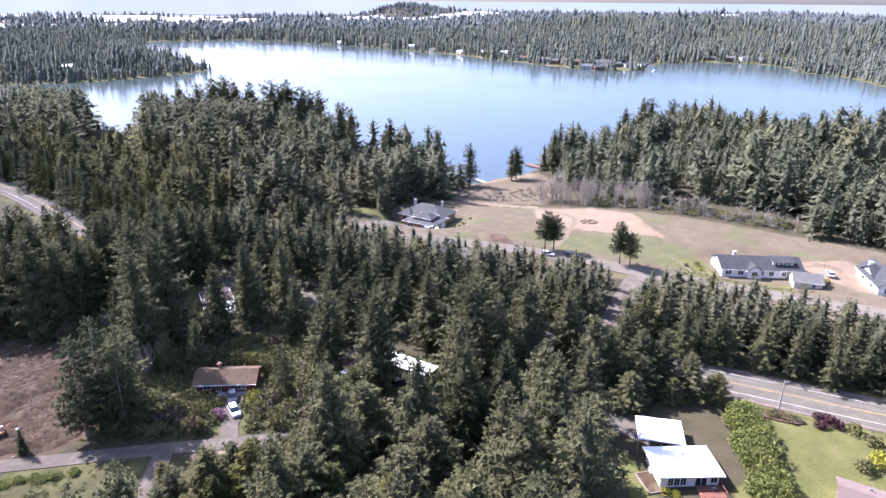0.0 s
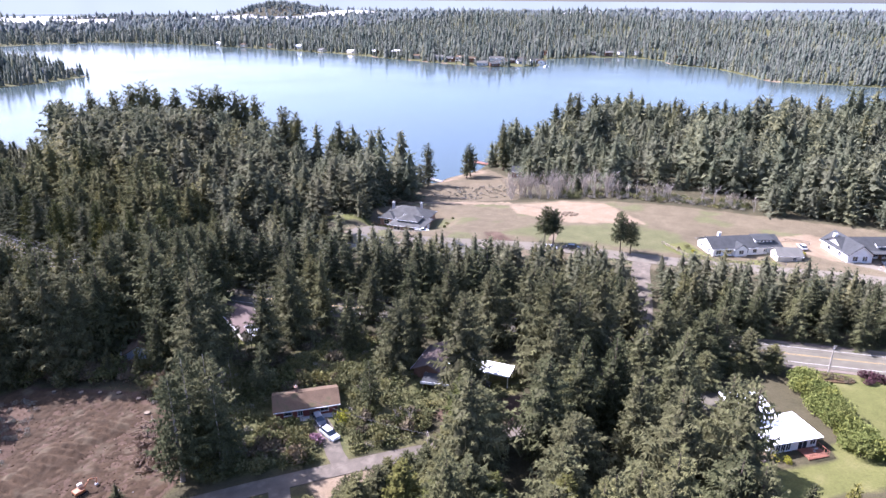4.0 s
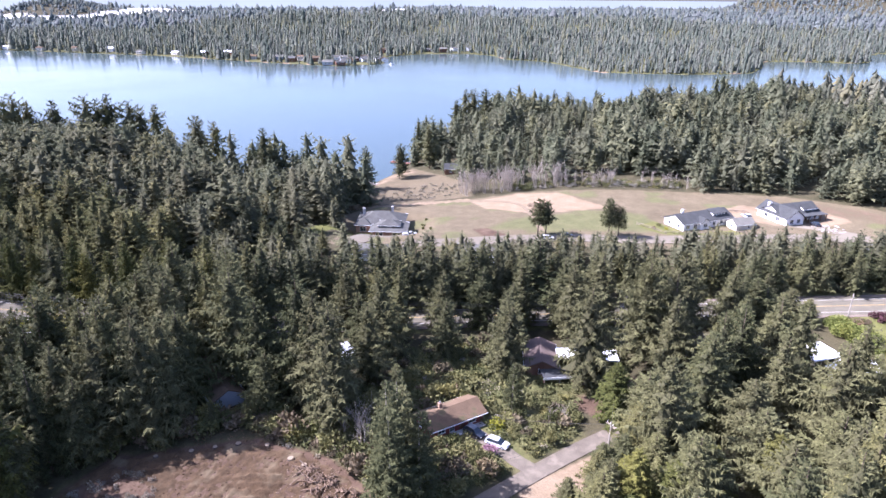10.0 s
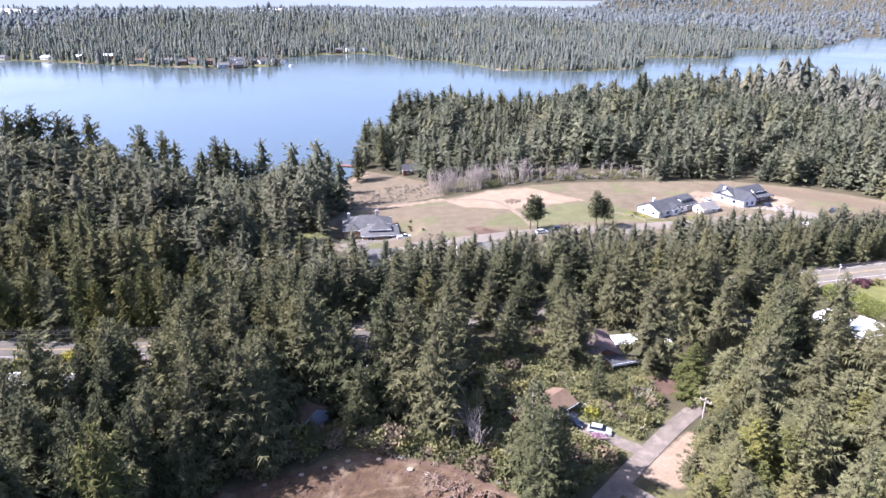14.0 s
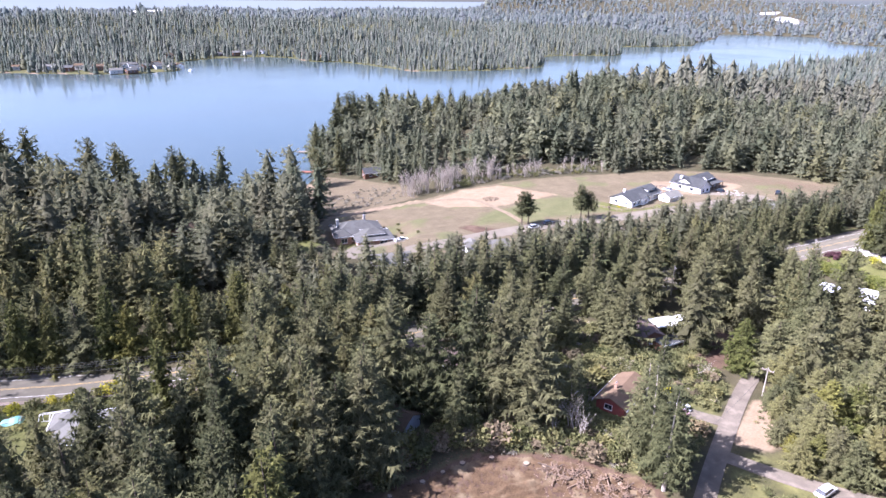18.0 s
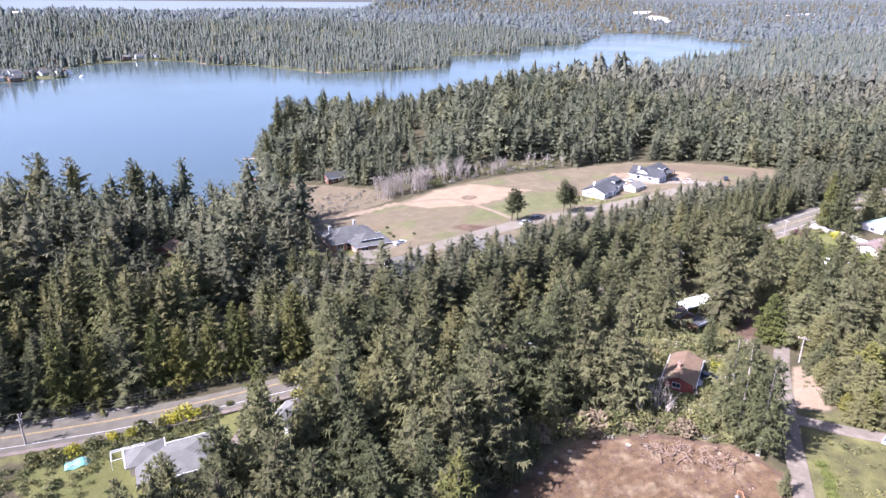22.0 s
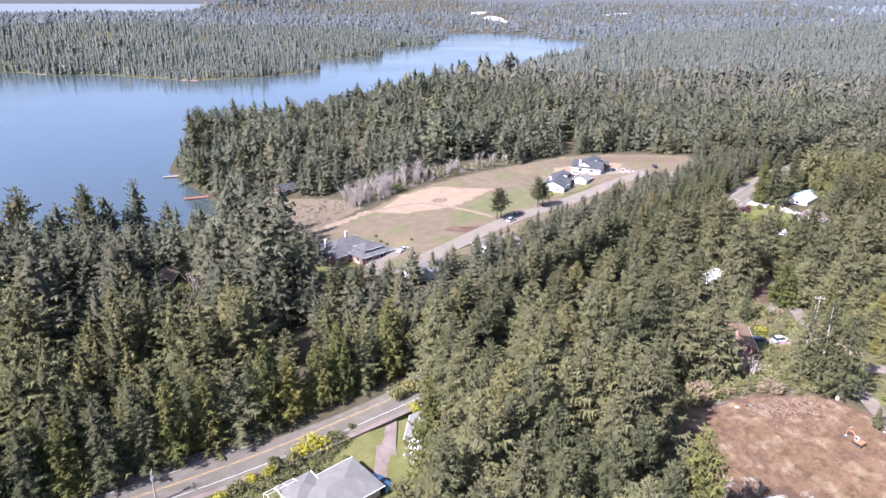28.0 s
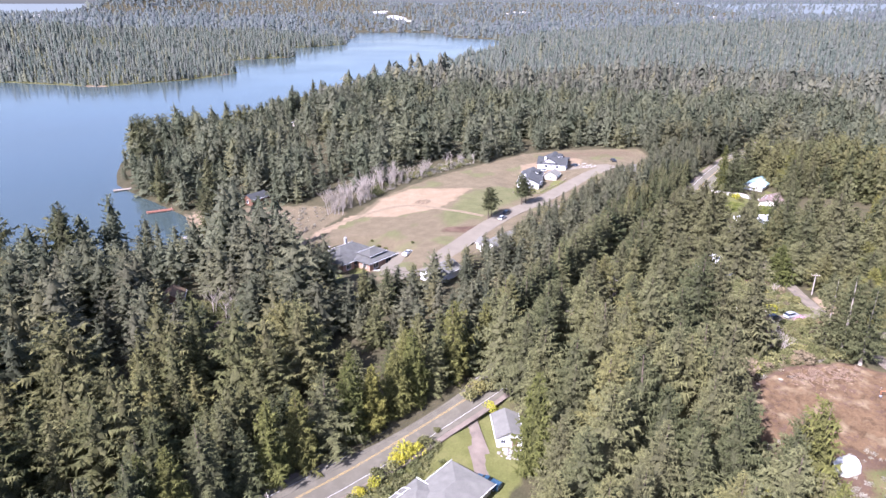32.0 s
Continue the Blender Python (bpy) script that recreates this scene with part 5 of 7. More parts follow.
# white house across the street
h4 = house("white house with a pale grey gable roof beside the street", 22.5, 178.6, -35, 9.0)
wing(h4, pose(0, 0, 0), 15.0, 8.6, 2.8, 2.2, WHITE_P, MID_ROOF, over=0.5, windows=[("l", -2, 1.5, 1.5, 1.3), ("l", 2, 1.5, 1.0, 1.3), ("b", -4, 1.5, 1.6, 1.3), ("b", 1, 1.5, 1.6, 1.3), ("f", -3, 1.5, 1.6, 1.3)], door=("b", 4.5))
wing(h4, pose(-3.5, 5.0, 0, 0, 0, 90), 3.6, 4.6, 2.5, 1.4, WHITE_P, MID_ROOF, over=0.4, windows=[("r", 0, 1.4, 1.4, 1.2)])
for i in range(3):
    s = part("skylight", boxes((-2.6 + 2.0 * i, 1.2, 0, -1.6 + 2.0 * i, 2.2, 0.1)), GLASS, h4)
    s.matrix_basis = pose(0, 0, 4.15, -27, 0, 0) @ pose(0, 0.2, 0)

h5 = house("pale blue-white house with a grey gable roof at the street end", 137, 110.5, -35, 9.2)
wing(h5, pose(0, 0, 0), 14, 8.6, 2.8, 2.1, WHITE_P, MID_ROOF, over=0.5, windows=[("l", -2, 1.4, 1.4, 1.3), ("l", 2, 1.4, 1.4, 1.3), ("b", -3, 1.4, 1.6, 1.3), ("b", 3, 1.4, 1.6, 1.3)], door=("b", 0))
h6 = house("white cottage half hidden by firs beside the street", -4, 198.5, -35, 8.2)
wing(h6, pose(0, 0, 0), 12, 7.6, 2.6, 1.9, WHITE_P, MID_ROOF, over=0.5, windows=[("l", -1.5, 1.4, 1.2, 1.2), ("l", 1.6, 1.4, 1.2, 1.2), ("b", -3, 1.4, 1.5, 1.2), ("b", 2.5, 1.4, 1.5, 1.2)])

# red house with a brown roof
hk = house("red timber house with a mossy brown shingle roof among shrubs", -31.7, 106.8, 0, 9.3)
wing(hk, pose(0, 0, 0), 12.2, 6.2, 2.35, 1.35, RED_WALL, BROWN_ROOF, over=0.6, windows=[("f", -3.8, 1.4, 1.5, 1.1), ("f", -1.4, 1.2, 0.9, 1.5), ("f", 3.4, 1.4, 1.6, 1.1), ("l", 0.4, 1.4, 1.6, 1.1)], door=("f", 0.9))
chimney(hk, pose(-1.8, 0.8, 3.2), 1.45, BRICK, 0.6)
part("porch_slab", boxes((-1.5, -4.6, -0.5, 5.8, -3.12, 0.12)), CONCRETE, hk)

# flat white-roofed cabin, its carport and deck
cb = house("white cabin with flat white roof and red deck", 54.9, 72.6, -1.5, 10.2)
part("wall", boxes((-5.1, -3.5, -0.8, 5.1, 3.5, 2.35)), WHITE_P, cb)
part("roof", boxes((-5.75, -4.1, 2.352, 5.75, 4.1, 2.58), (-5.82, -4.17, 2.4, -5.751, 4.17, 2.66), (5.751, -4.17, 2.4, 5.82, 4.17, 2.66)), WHITE_ROOF, cb, "white coated flat roof")
for i, (x, w) in enumerate(((-3.3, 1.0), (-2.2, 1.0), (-1.1, 1.0))):
    add_window(cb, pose(x, -3.5, 1.3, 0, 0, 180), w - 0.12, 1.8)
add_window(cb, pose(2.0, -3.5, 1.2, 0, 0, 180), 1.9, 1.9)
add_window(cb, pose(4.2, -3.5, 1.4, 0, 0, 180), 1.1, 1.1)
add_window(cb, pose(-5.1, -1.0, 1.4, 0, 0, 90), 1.2, 1.2)
for x in (0.4, 1.2):
    part("roof_vent", boxes((x, 1.6, 2.581, x + 0.55, 2.2, 2.8), bev=0.03), METAL, cb)
part("roof_pipe", tube(bmesh.new(), (-3.6, 0.6, 2.5), (-3.6, 0.6, 3.3), 0.12, 0.12, 8), METAL, cb)
dk = part("deck", boxes((0.9, -6.7, 0.15, 5.2, -6.6, 0.345), (0.9, -3.8, -0.6, 1.0, -3.7, 0.345), (5.1, -6.6, -0.6, 5.2, -6.5, 0.345), (0.9, -6.6, -0.6, 1.0, -6.5, 0.345)), DECK, cb, "red stained timber deck")
for i in range(19):
    part("board", boxes((0.9, -6.7 + 0.16 * i, 0.35, 5.2, -6.56 + 0.16 * i, 0.42)), DECK, dk)
part("deck_rail", boxes((0.9, -6.72, 1.3, 5.2, -6.62, 1.38), *[(0.9 + 0.53 * i, -6.7, 0.425, 0.96 + 0.53 * i, -6.64, 1.3) for i in range(9)], (5.16, -6.6, 1.3, 5.24, -3.6, 1.38), *[(5.17, -6.1 + 0.6 * i, 0.425, 5.23, -6.04 + 0.6 * i, 1.3) for i in range(5)]), DECK, dk)
for i in range(7):
    part("step", boxes((-5.6, -1.0 + 0.3 * i, -0.6, -5.12, -0.72 + 0.3 * i, -0.3 + 0.16 * i)), CONCRETE, cb)
cp = house("white flat-roofed carport on thin steel posts over asphalt", 54.2, 81.5, -15.4, 9.8, "carport", "carport")
part("roof", boxes((-4.2, -3.6, 2.9, 4.2, 3.6, 3.06), (-4.26, -3.66, 2.86, 4.26, -3.601, 3.1), (-4.26, 3.601, 2.86, 4.26, 3.66, 3.1)), WHITE_ROOF, cp)
for i in range(5):
    for yy in (-3.4, 3.4):
        part("post", tube(bmesh.new(), (-4 + 2 * i, yy, -0.6), (-4 + 2 * i, yy, 2.9), 0.06, 0.06, 6), METAL, cp)

ch = house("corner house with a rose-brown shingle roof behind the lawn", 83, 59.0, -35, 10.0)
wing(ch, pose(0, 0, 0), 14, 9, 2.7, 1.7, CREAM, ROSE_ROOF, over=0.6, windows=[("b", -4, 1.4, 1.6, 1.2), ("b", 3, 1.4, 1.6, 1.2), ("l", 0, 1.4, 1.6, 1.2)])
for x, y in ((-3, 2.4), (0.5, 2.8), (1.2, 1.4)):
    part("roof_vent", boxes((x, y, 2.9, x + 0.4, y + 0.4, 4.2)), METAL, ch)

# houses under the big spruces
hm = house("low house with a weathered grey-brown roof beneath tall spruces", -1.8, 114.6, 54, 9.4)
wing(hm, pose(0, 0, 0), 10.5, 7, 2.5, 1.6, BROWN_WALL, ROSE_ROOF, over=0.5, windows=[("l", 0, 1.4, 1.4, 1.1), ("f", -2, 1.4, 1.4, 1.1), ("f", 2, 1.4, 1.4, 1.1), ("b", 0, 1.4, 1.6, 1.1)], door=("f", 0))
wp = house("long white flat patio roof on posts beside the house", 6.8, 108.4, -36, 9.4, "patio roof", "patio_roof")
part("roof", boxes((-7.0, -2.4, 3.2, 7.0, 2.4, 3.36), (-7.05, -2.45, 3.12, 7.05, -2.401, 3.42)), WHITE_ROOF, wp)
for x in (-6.6, -2.2, 2.2, 6.6):
    for y in (-2.15, 2.15):
        part("post", boxes((x - 0.06, y - 0.06, -0.5, x + 0.06, y + 0.06, 3.2)), WHITE_P, wp)
tl = house("low brown outbuilding with a white fascia board under trees", -3.3, 106.8, -26, 9.4, "outbuilding", "outbuilding")
part("wall", boxes((-3.4, -1.6, -0.4, -3.2, 1.6, 2.2), (3.2, -1.6, -0.4, 3.4, 1.6, 2.2), (-3.2, 1.4, -0.4, 3.2, 1.6, 2.2)), BROWN_WALL, tl)
part("roof", boxes((-3.7, -1.9, 2.3, 3.7, 1.9, 2.42)), DARK_ROOF, tl)
part("fascia", boxes((-3.75, -1.98, 1.95, 3.75, -1.901, 2.46)), WHITE_P, tl, "white painted fascia board")
for x in (-3.3, 0, 3.3):
    part("post", boxes((x - 0.07, -1.75, -0.4, x + 0.07, -1.61, 2.3)), WOOD, tl)
part("bench", boxes((-2.4, 0.7, 0.0, 2.4, 1.39, 0.9), bev=0.03), WOOD, tl)


hl = house("brown-roofed house with a white gable end beside the highway", -44, 146, 112, 9.0)
wing(hl, pose(0, 0, 0), 11.5, 7, 2.6, 1.9, CREAM, ROSE_ROOF, over=0.5, windows=[("l", 0, 1.4, 1.4, 1.2), ("f", -2.5, 1.4, 1.4, 1.2), ("f", 2, 1.4, 1.4, 1.2), ("b", 0, 1.4, 1.6, 1.2)])
wing(hl, pose(-6.0, -0.5, 0, 0, 0, 90), 5.2, 4.4, 2.5, 1.5, WHITE_P, WHITE_ROOF, over=0.4, windows=[("b", 0, 1.4, 1.2, 1.1)])
hd = house("long dark-roofed house in the shade of spruces", -69, 144, 96, 8.8)
wing(hd, pose(0, 0, 0), 17, 6.4, 2.6, 1.7, GREYWALL, BROWN_ROOF, over=0.5, windows=[("r", 0, 1.4, 1.4, 1.1), ("f", -4, 1.4, 1.4, 1.1), ("f", 0, 1.4, 1.4, 1.1), ("f", 4, 1.4, 1.4, 1.1)])

# grey hip-roofed house and white shed below the highway
he = house("house with pale grey hipped roof on lawn below highway", -106.0, 187.7, -35, 6.4)
wing(he, pose(0, 0, 0), 12.8, 9.4, 2.1, 1.45, CREAM, MID_ROOF, "hip", 0.7, windows=[("b", -3, 1.4, 1.6, 1.2), ("b", 1, 1.4, 2.2, 1.2), ("b", 5, 1.4, 1.6, 1.2), ("r", 0, 1.4, 1.6, 1.2), ("r", -3, 1.4, 1.0, 1.2)])
wing(he, pose(-5.0, 3.8, 0, 0, 0, 90), 5.6, 6, 2.3, 1.3, CREAM, MID_ROOF, "hip", 0.6)
for x in (-7.5, -5.6):
    part("skylight", boxes((x, 2.2, 0, x + 1.2, 3.6, 0.08)), WHITE_P, he).matrix_basis = pose(0, 0, 3.3, -19, 0, 0)
sh = house("white shed with grey gable roof beside the spruces", -86.2, 177.0, 8, 7.3, "shed", "shed")
wing(sh, pose(0, 0, 0), 8.0, 5.4, 2.4, 1.3, WHITE_P, MID_ROOF, over=0.35, windows=[("l", 1.4, 1.4, 0.9, 0.9)], door=("l", -1.0))
eh = house("white house with pale teal metal roof beside the highway bend", 111, 56, -35, 10.4)
wing(eh, pose(0, 0, 0), 13, 8, 2.7, 2.0, WHITE_P, TEAL_ROOF, over=0.5, windows=[("l", 0, 1.4, 1.5, 1.2), ("b", -3, 1.4, 1.6, 1.2), ("b", 3, 1.4, 1.6, 1.2)], door=("b", 0))
# lakeside cabins and docks
for x, y, r, L, W, wall, roof, lab in ((91, 297, -30, 10, 7, BROWN_WALL, DARK_ROOF, "dark timber cabin on the lake shore below the firs"), (-2, 311, -20, 9, 6.5, BROWN_WALL, BROWN_ROOF, "brown lakeside cabin among trees"),
                                       (-29, 279, 20, 8, 6, BROWN_WALL, BROWN_ROOF, "small cabin in a forest glade"), (206, 300, 10, 10, 7, WHITE_P, MID_ROOF, "white cottage glimpsed between conifers"),
                                       (238, 318, 40, 9, 7, CREAM, MID_ROOF, "pale cottage glimpsed between conifers")):
    c = house(lab, x, y, r)
    wing(c, pose(0, 0, 0.3), L, W, 2.7, 1.9, wall, roof, over=0.5, windows=[("f", -2, 1.4, 1.4, 1.2), ("f", 2, 1.4, 1.4, 1.2), ("b", 0, 1.4, 2.0, 1.2), ("l", 0, 1.4, 1.2, 1.1)])


def dock(x, y, rot, L, W, material, label):
    d = thing("dock", pose(x, y, 0.0, 0, 0, rot), label, "dock", "docks on the lake")
    for i in range(int(L / 0.5)):
        part("plank", boxes((i * 0.5, -W / 2, 0.42, i * 0.5 + 0.46, W / 2, 0.5)), material, d)
    for i in range(3):
        for s in (-1, 1):
            part("post", tube(bmesh.new(), (0.5 + i * (L - 1) / 2, s * (W / 2 + 0.12), -3), (0.5 + i * (L - 1) / 2, s * (W / 2 + 0.12), 1.0), 0.12, 0.12, 7), WOOD, d)
    part("stringer", boxes((0, -W / 2 + 0.1, 0.22, L, -W / 2 + 0.25, 0.415), (0, W / 2 - 0.25, 0.22, L, W / 2 - 0.1, 0.415)), WOOD, d)


dock(120, 377, 125, 9, 3.2, WOOD, "weathered timber dock at the lake shore")
dock(86, 337, 125, 12, 3.5, DECK, "reddish timber dock in the cove")
dock(50, 306, 120, 9, 3.0, STONE, "pale dock at the cove")

# cottages along the far shore
frnd = random.Random(4)
for x, y, r in FAR_HOMES:
    L, W = frnd.uniform(10, 16), frnd.uniform(8, 11)
    wall, roof = frnd.choice((WHITE_P, CREAM, GREYWALL, BROWN_WALL)), frnd.choice((MID_ROOF, GREY_ROOF, WHITE_ROOF, BROWN_ROOF))
    c = house("small lakeside house on the far shore among conifers", x, y, r + frnd.uniform(-12, 12), ground_at(x, y) + 0.6)
    tagged(c, group="far shore houses")
    wing(c, pose(0, 0, 0), L, W, frnd.uniform(3, 5.2), 2.2, wall, roof, over=0.5, windows=[("f", -3, 1.6, 2, 1.5), ("f", 2.5, 1.6, 2, 1.5), ("l", 0, 1.6, 2, 1.5)])


# ---- shrubs, hedges and bare trees ----
def clump(seed, n, rx, rz, leaf=0.35, flat=0.0):
    """A bush: leaf sprays over a lumpy dome."""
    r = random.Random(seed)
    V, F, T = [], [], []
    lobes = [(r.uniform(-0.5, 0.5) * rx, r.uniform(-0.5, 0.5) * rx, r.uniform(0.2, 0.75) * rz, r.uniform(0.45, 0.75)) for _ in range(6)]
    for _ in range(n):
        cx, cy, cz, s = r.choice(lobes)
        a, b = r.uniform(0, 6.283), math.asin(r.uniform(-0.35, 1.0))
        d = Vector((math.cos(a) * math.cos(b), math.sin(a) * math.cos(b), math.sin(b)))
        p = Vector((cx + d.x * rx * s, cy + d.y * rx * s, max(0.05, cz + d.z * rz * s * 0.7))) * r.uniform(0.82, 1.04)
        t = Vector((r.uniform(-1, 1), r.uniform(-1, 1), r.uniform(-0.4, 1))).normalized()
        e = (d * 0.5 + t).normalized()
        q = e.cross(Vector((r.uniform(-1, 1), r.uniform(-1, 1), r.uniform(-1, 1)))).normalized()
        ln = leaf * r.uniform(0.6, 1.5)
        i = len(V)
        V.extend([tuple(p - q * ln * 0.4), tuple(p + e * ln), tuple(p + q * ln * 0.4), tuple(p - e * ln * 0.4)])
        F.extend([(i, i + 1, i + 2), (i, i + 2, i + 3)])
        T.extend([0.4, 1.0, 0.4, 0.2])
    return np.array(V, np.float32), np.array(F, np.int32), np.array(T, np.float32)


def bush_mesh(seed, n, rx, rz, material, leaf=0.35):
    v, f, t = clump(seed, n, rx, rz, leaf)
    me = raw("foliage", v, f, {"tip": t})
    me.materials.append(material)
    return me


def stem_mesh():
    bm = bmesh.new()
    for a in range(4):
        tube(bm, (0.1 * math.cos(a * 1.6), 0.1 * math.sin(a * 1.6), -0.3), (0.5 * math.cos(a * 1.6), 0.5 * math.sin(a * 1.6), 1.0), 0.05, 0.02, 5)
    me = bpy.data.meshes.new("stem")
    bm.to_mesh(me)
    bm.free()
    me.materials.append(BARK)
    return me


STEMS = stem_mesh()
BUSH = {"green": [bush_mesh(s, 460, 1.5, 1.7, LEAF, 0.26) for s in range(4)], "yellow": [bush_mesh(9, 420, 1.6, 1.9, YELLOW, 0.25)], "pink": [bush_mesh(12, 360, 1.3, 1.5, PINK, 0.28)],
        "plum": [bush_mesh(15, 420, 1.4, 1.5, PLUM, 0.26)], "dry": [bush_mesh(20 + s, 260, 1.4, 1.5, DRYLEAF, 0.4) for s in range(2)], "hedge": [bush_mesh(30 + s, 1500, 1.9, 2.3, HEDGE, 0.19) for s in range(2)]}
BUSH_LABEL = {"plum": "dark plum-coloured leafy shrub at the lawn edge", "green": "rounded green shrub with glossy leaves", "yellow": "bright yellow-green flowering shrub", "pink": "rhododendron covered in pink blossom",
              "dry": "brown leafless-looking brush with dry twigs", "hedge": "tall clipped green hedge plant"}
brnd = random.Random(77)


def bush(kind, x, y, s=1.0, tall=1.0, group="shrubs"):
    e = thing({"pink": "rhododendron", "hedge": "hedge_plant"}.get(kind, "shrub"), Matrix.LocRotScale((x, y, ground_at(x, y) - 0.05), Euler((0, 0, brnd.uniform(0, 6.28))), (s, s, s * tall)),
              BUSH_LABEL[kind], "hedge" if kind == "hedge" else "shrub", group)
    for n, me in (("foliage", brnd.choice(BUSH[kind])), ("stem", STEMS)):
        new(n, me).parent = e
    return e


def scatter_bushes(poly, n, kinds, smin, smax, avoid=(), group="shrubs"):
    xs, ys = [p[0] for p in poly], [p[1] for p in poly]
    made = 0
    for _ in range(n * 8):
        if made >= n:
            break
        x, y = brnd.uniform(min(xs), max(xs)), brnd.uniform(min(ys), max(ys))
        if float(sdf(poly, np.array([x]), np.array([y]))[0]) > 0 or any(math.hypot(x - a, y - b) < r for a, b, r in avoid) or float(away(LANE_LINE, np.array([x]), np.array([y]))[0]) < 4.2:
            continue
        bush(brnd.choice(kinds), x, y, brnd.uniform(smin, smax), brnd.uniform(0.75, 1.2), group)
        made += 1


HOUSE_GAP = [(-34.5, 106.8, 5.2), (-29, 106.8, 5.2), (-28.5, 99, 3.2), (-28, 94, 3.0), (-27.5, 89, 3.0)]
scatter_bushes([(-52, 89), (-31, 88.5), (-31, 101.5), (-41, 103), (-50, 101)], 46, ["green", "green", "green", "dry"], 0.8, 1.5, HOUSE_GAP, "shrubs in the overgrown garden")
scatter_bushes([(-44, 112), (-20, 111), (-8, 117), (-4, 130), (-24, 134), (-36, 126)], 62, ["green", "green", "dry", "green"], 0.7, 1.5, HOUSE_GAP, "shrubs in the overgrown garden")
scatter_bushes([(-25, 102), (-8, 100), (-8, 91), (-24, 90)], 24, ["green", "dry", "green"], 0.7, 1.3, HOUSE_GAP, "shrubs in the overgrown garden")
scatter_bushes([(-66, 122), (-56, 108), (-53, 92), (-49, 90), (-45, 108), (-50, 124)], 44, ["green", "dry", "dry"], 0.6, 1.2, HOUSE_GAP, "brush beside the clearing")
scatter_bushes([(-112, 118), (-116, 108), (-100, 88), (-82, 80), (-76, 85), (-92, 95), (-104, 108), (-104, 122)], 60, ["dry", "green", "dry"], 0.35, 0.8, (), "brush beside the clearing")
scatter_bushes([(-92, 134), (-66, 124), (-55, 109), (-51.5, 94), (-48, 94), (-50, 112), (-62, 130), (-88, 139)], 70, ["green", "green", "dry"], 1.1, 2.0, HOUSE_GAP, "brush beside the clearing")
for x, y, s in ((-38, 113.5, 1.7), (-34.5, 114.5, 1.8), (-31, 115, 1.8), (-27.5, 115, 1.6), (-24, 113.5, 1.4)):
    bush("green", x, y, s, 1.0, "shrubs in the overgrown garden")
bush("pink", -30.6, 94.2, 1.25)
bush("yellow", -24.5, 99.5, 1.2)
for x, y, s in ((-95.5, 197.5, 1.5), (-97.5, 198.6, 1.3), (-94, 195.5, 1.2), (-104.5, 202.5, 1.0), (-107, 204.5, 0.9), (-113.5, 207.5, 1.2)):
    bush("yellow", x, y, s)
for x, y, s, k in ((-99.5, 200, 1.2, "green"), (-102, 201.5, 1.3, "green"), (-91.5, 194, 1.1, "green"), (-110, 206, 1.2, "green"), (-116.5, 209.5, 1.3, "green"), (-119, 212, 1.2, "green"), (-88, 192, 0.6, "green"),
                   (-76.5, 185, 1.5, "green"), (-74.5, 183.5, 1.6, "green"), (-73, 181.5, 1.5, "green"), (-79, 180.5, 1.1, "yellow")):
    bush(k, x, y, s)
# the tall hedge between cabin and lawn
for i in range(19):
    u = i / 18
    for w in (-1.2, 1.2):
        bush("hedge", 73.5 - 6.8 * u + w, 88 - 24 * u + brnd.uniform(-0.3, 0.3), 1.4, 0.95, "hedge plants")
# low hedges by the lane and round the lawn
for i in range(12):
    bush("hedge", -52 - 2.0 * i, 78.5 - 0.4 * i, 0.65, 0.6, "hedge plants")
for x, y, s, k in ((88, 85, 1.1, "plum"), (90.5, 83.5, 1.2, "plum"), (87, 82.5, 0.9, "plum"), (92.5, 80.8, 1.0, "green"), (93.5, 77.5, 1.2, "green"), (90.5, 72, 1.3, "yellow"), (87.5, 71, 1.1, "green"), (93, 73.5, 1.1, "green"),
                   (51.5, 66.5, 0.6, "yellow"), (50.3, 67.8, 0.6, "yellow")):
    bush(k, x, y, s)
scatter_bushes(GLADE, 12, ["green", "green", "dry", "pink"], 0.8, 1.7, (), "garden shrubs in the glade")
scatter_bushes([(-2, 250), (8, 252), (20, 258), (10, 266), (-8, 262)], 12, ["dry", "green"], 0.9, 1.4)
for x, y, s, k in ((31, 226, 0.6, "green"), (29, 223, 0.6, "green"), (4, 232.5, 0.6, "dry"), (2.5, 234, 0.7, "dry"), (34, 229, 0.5, "green"), (8.5, 219.5, 0.5, "green"), (26, 212, 0.5, "green"), (100, 168, 0.6, "green"), (96, 167, 0.5, "dry"), (99.5, 164, 0.5, "yellow"), (133, 152, 0.7, "yellow")):
    bush(k, x, y, s)


def thicket(name, polys, material, label, tall, gaps=()):
    """Low growth too dense to tell apart, thick over open ground."""
    r = np.random.default_rng(len(name))
    xs, ys, hs = [], [], []
    for poly, count, lo, hi in polys:
        px, py = [p[0] for p in poly], [p[1] for p in poly]
        x, y = r.uniform(min(px), max(px), count * 4), r.uniform(min(py), max(py), count * 4)
        ok = (sdf(poly, x, y) < 0) & (away(LANE_LINE, x, y) > 3.4) & (away(HIGHWAY, x, y) > 6.2)
        for a, b, c in gaps:
            ok &= np.hypot(x - a, y - b) > c
        x, y = x[ok][:count], y[ok][:count]
        xs.append(x), ys.append(y), hs.append(r.uniform(lo, hi, len(x)))
    protos = [clump(200 + k, 96, 13.0, 17.0, 2.8) for k in range(5)]
    forest(name, np.concatenate(xs), np.concatenate(ys), np.concatenate(hs) * 1.25 * tall, protos, material, label, 1.1, 0.1)["category"] = "undergrowth"


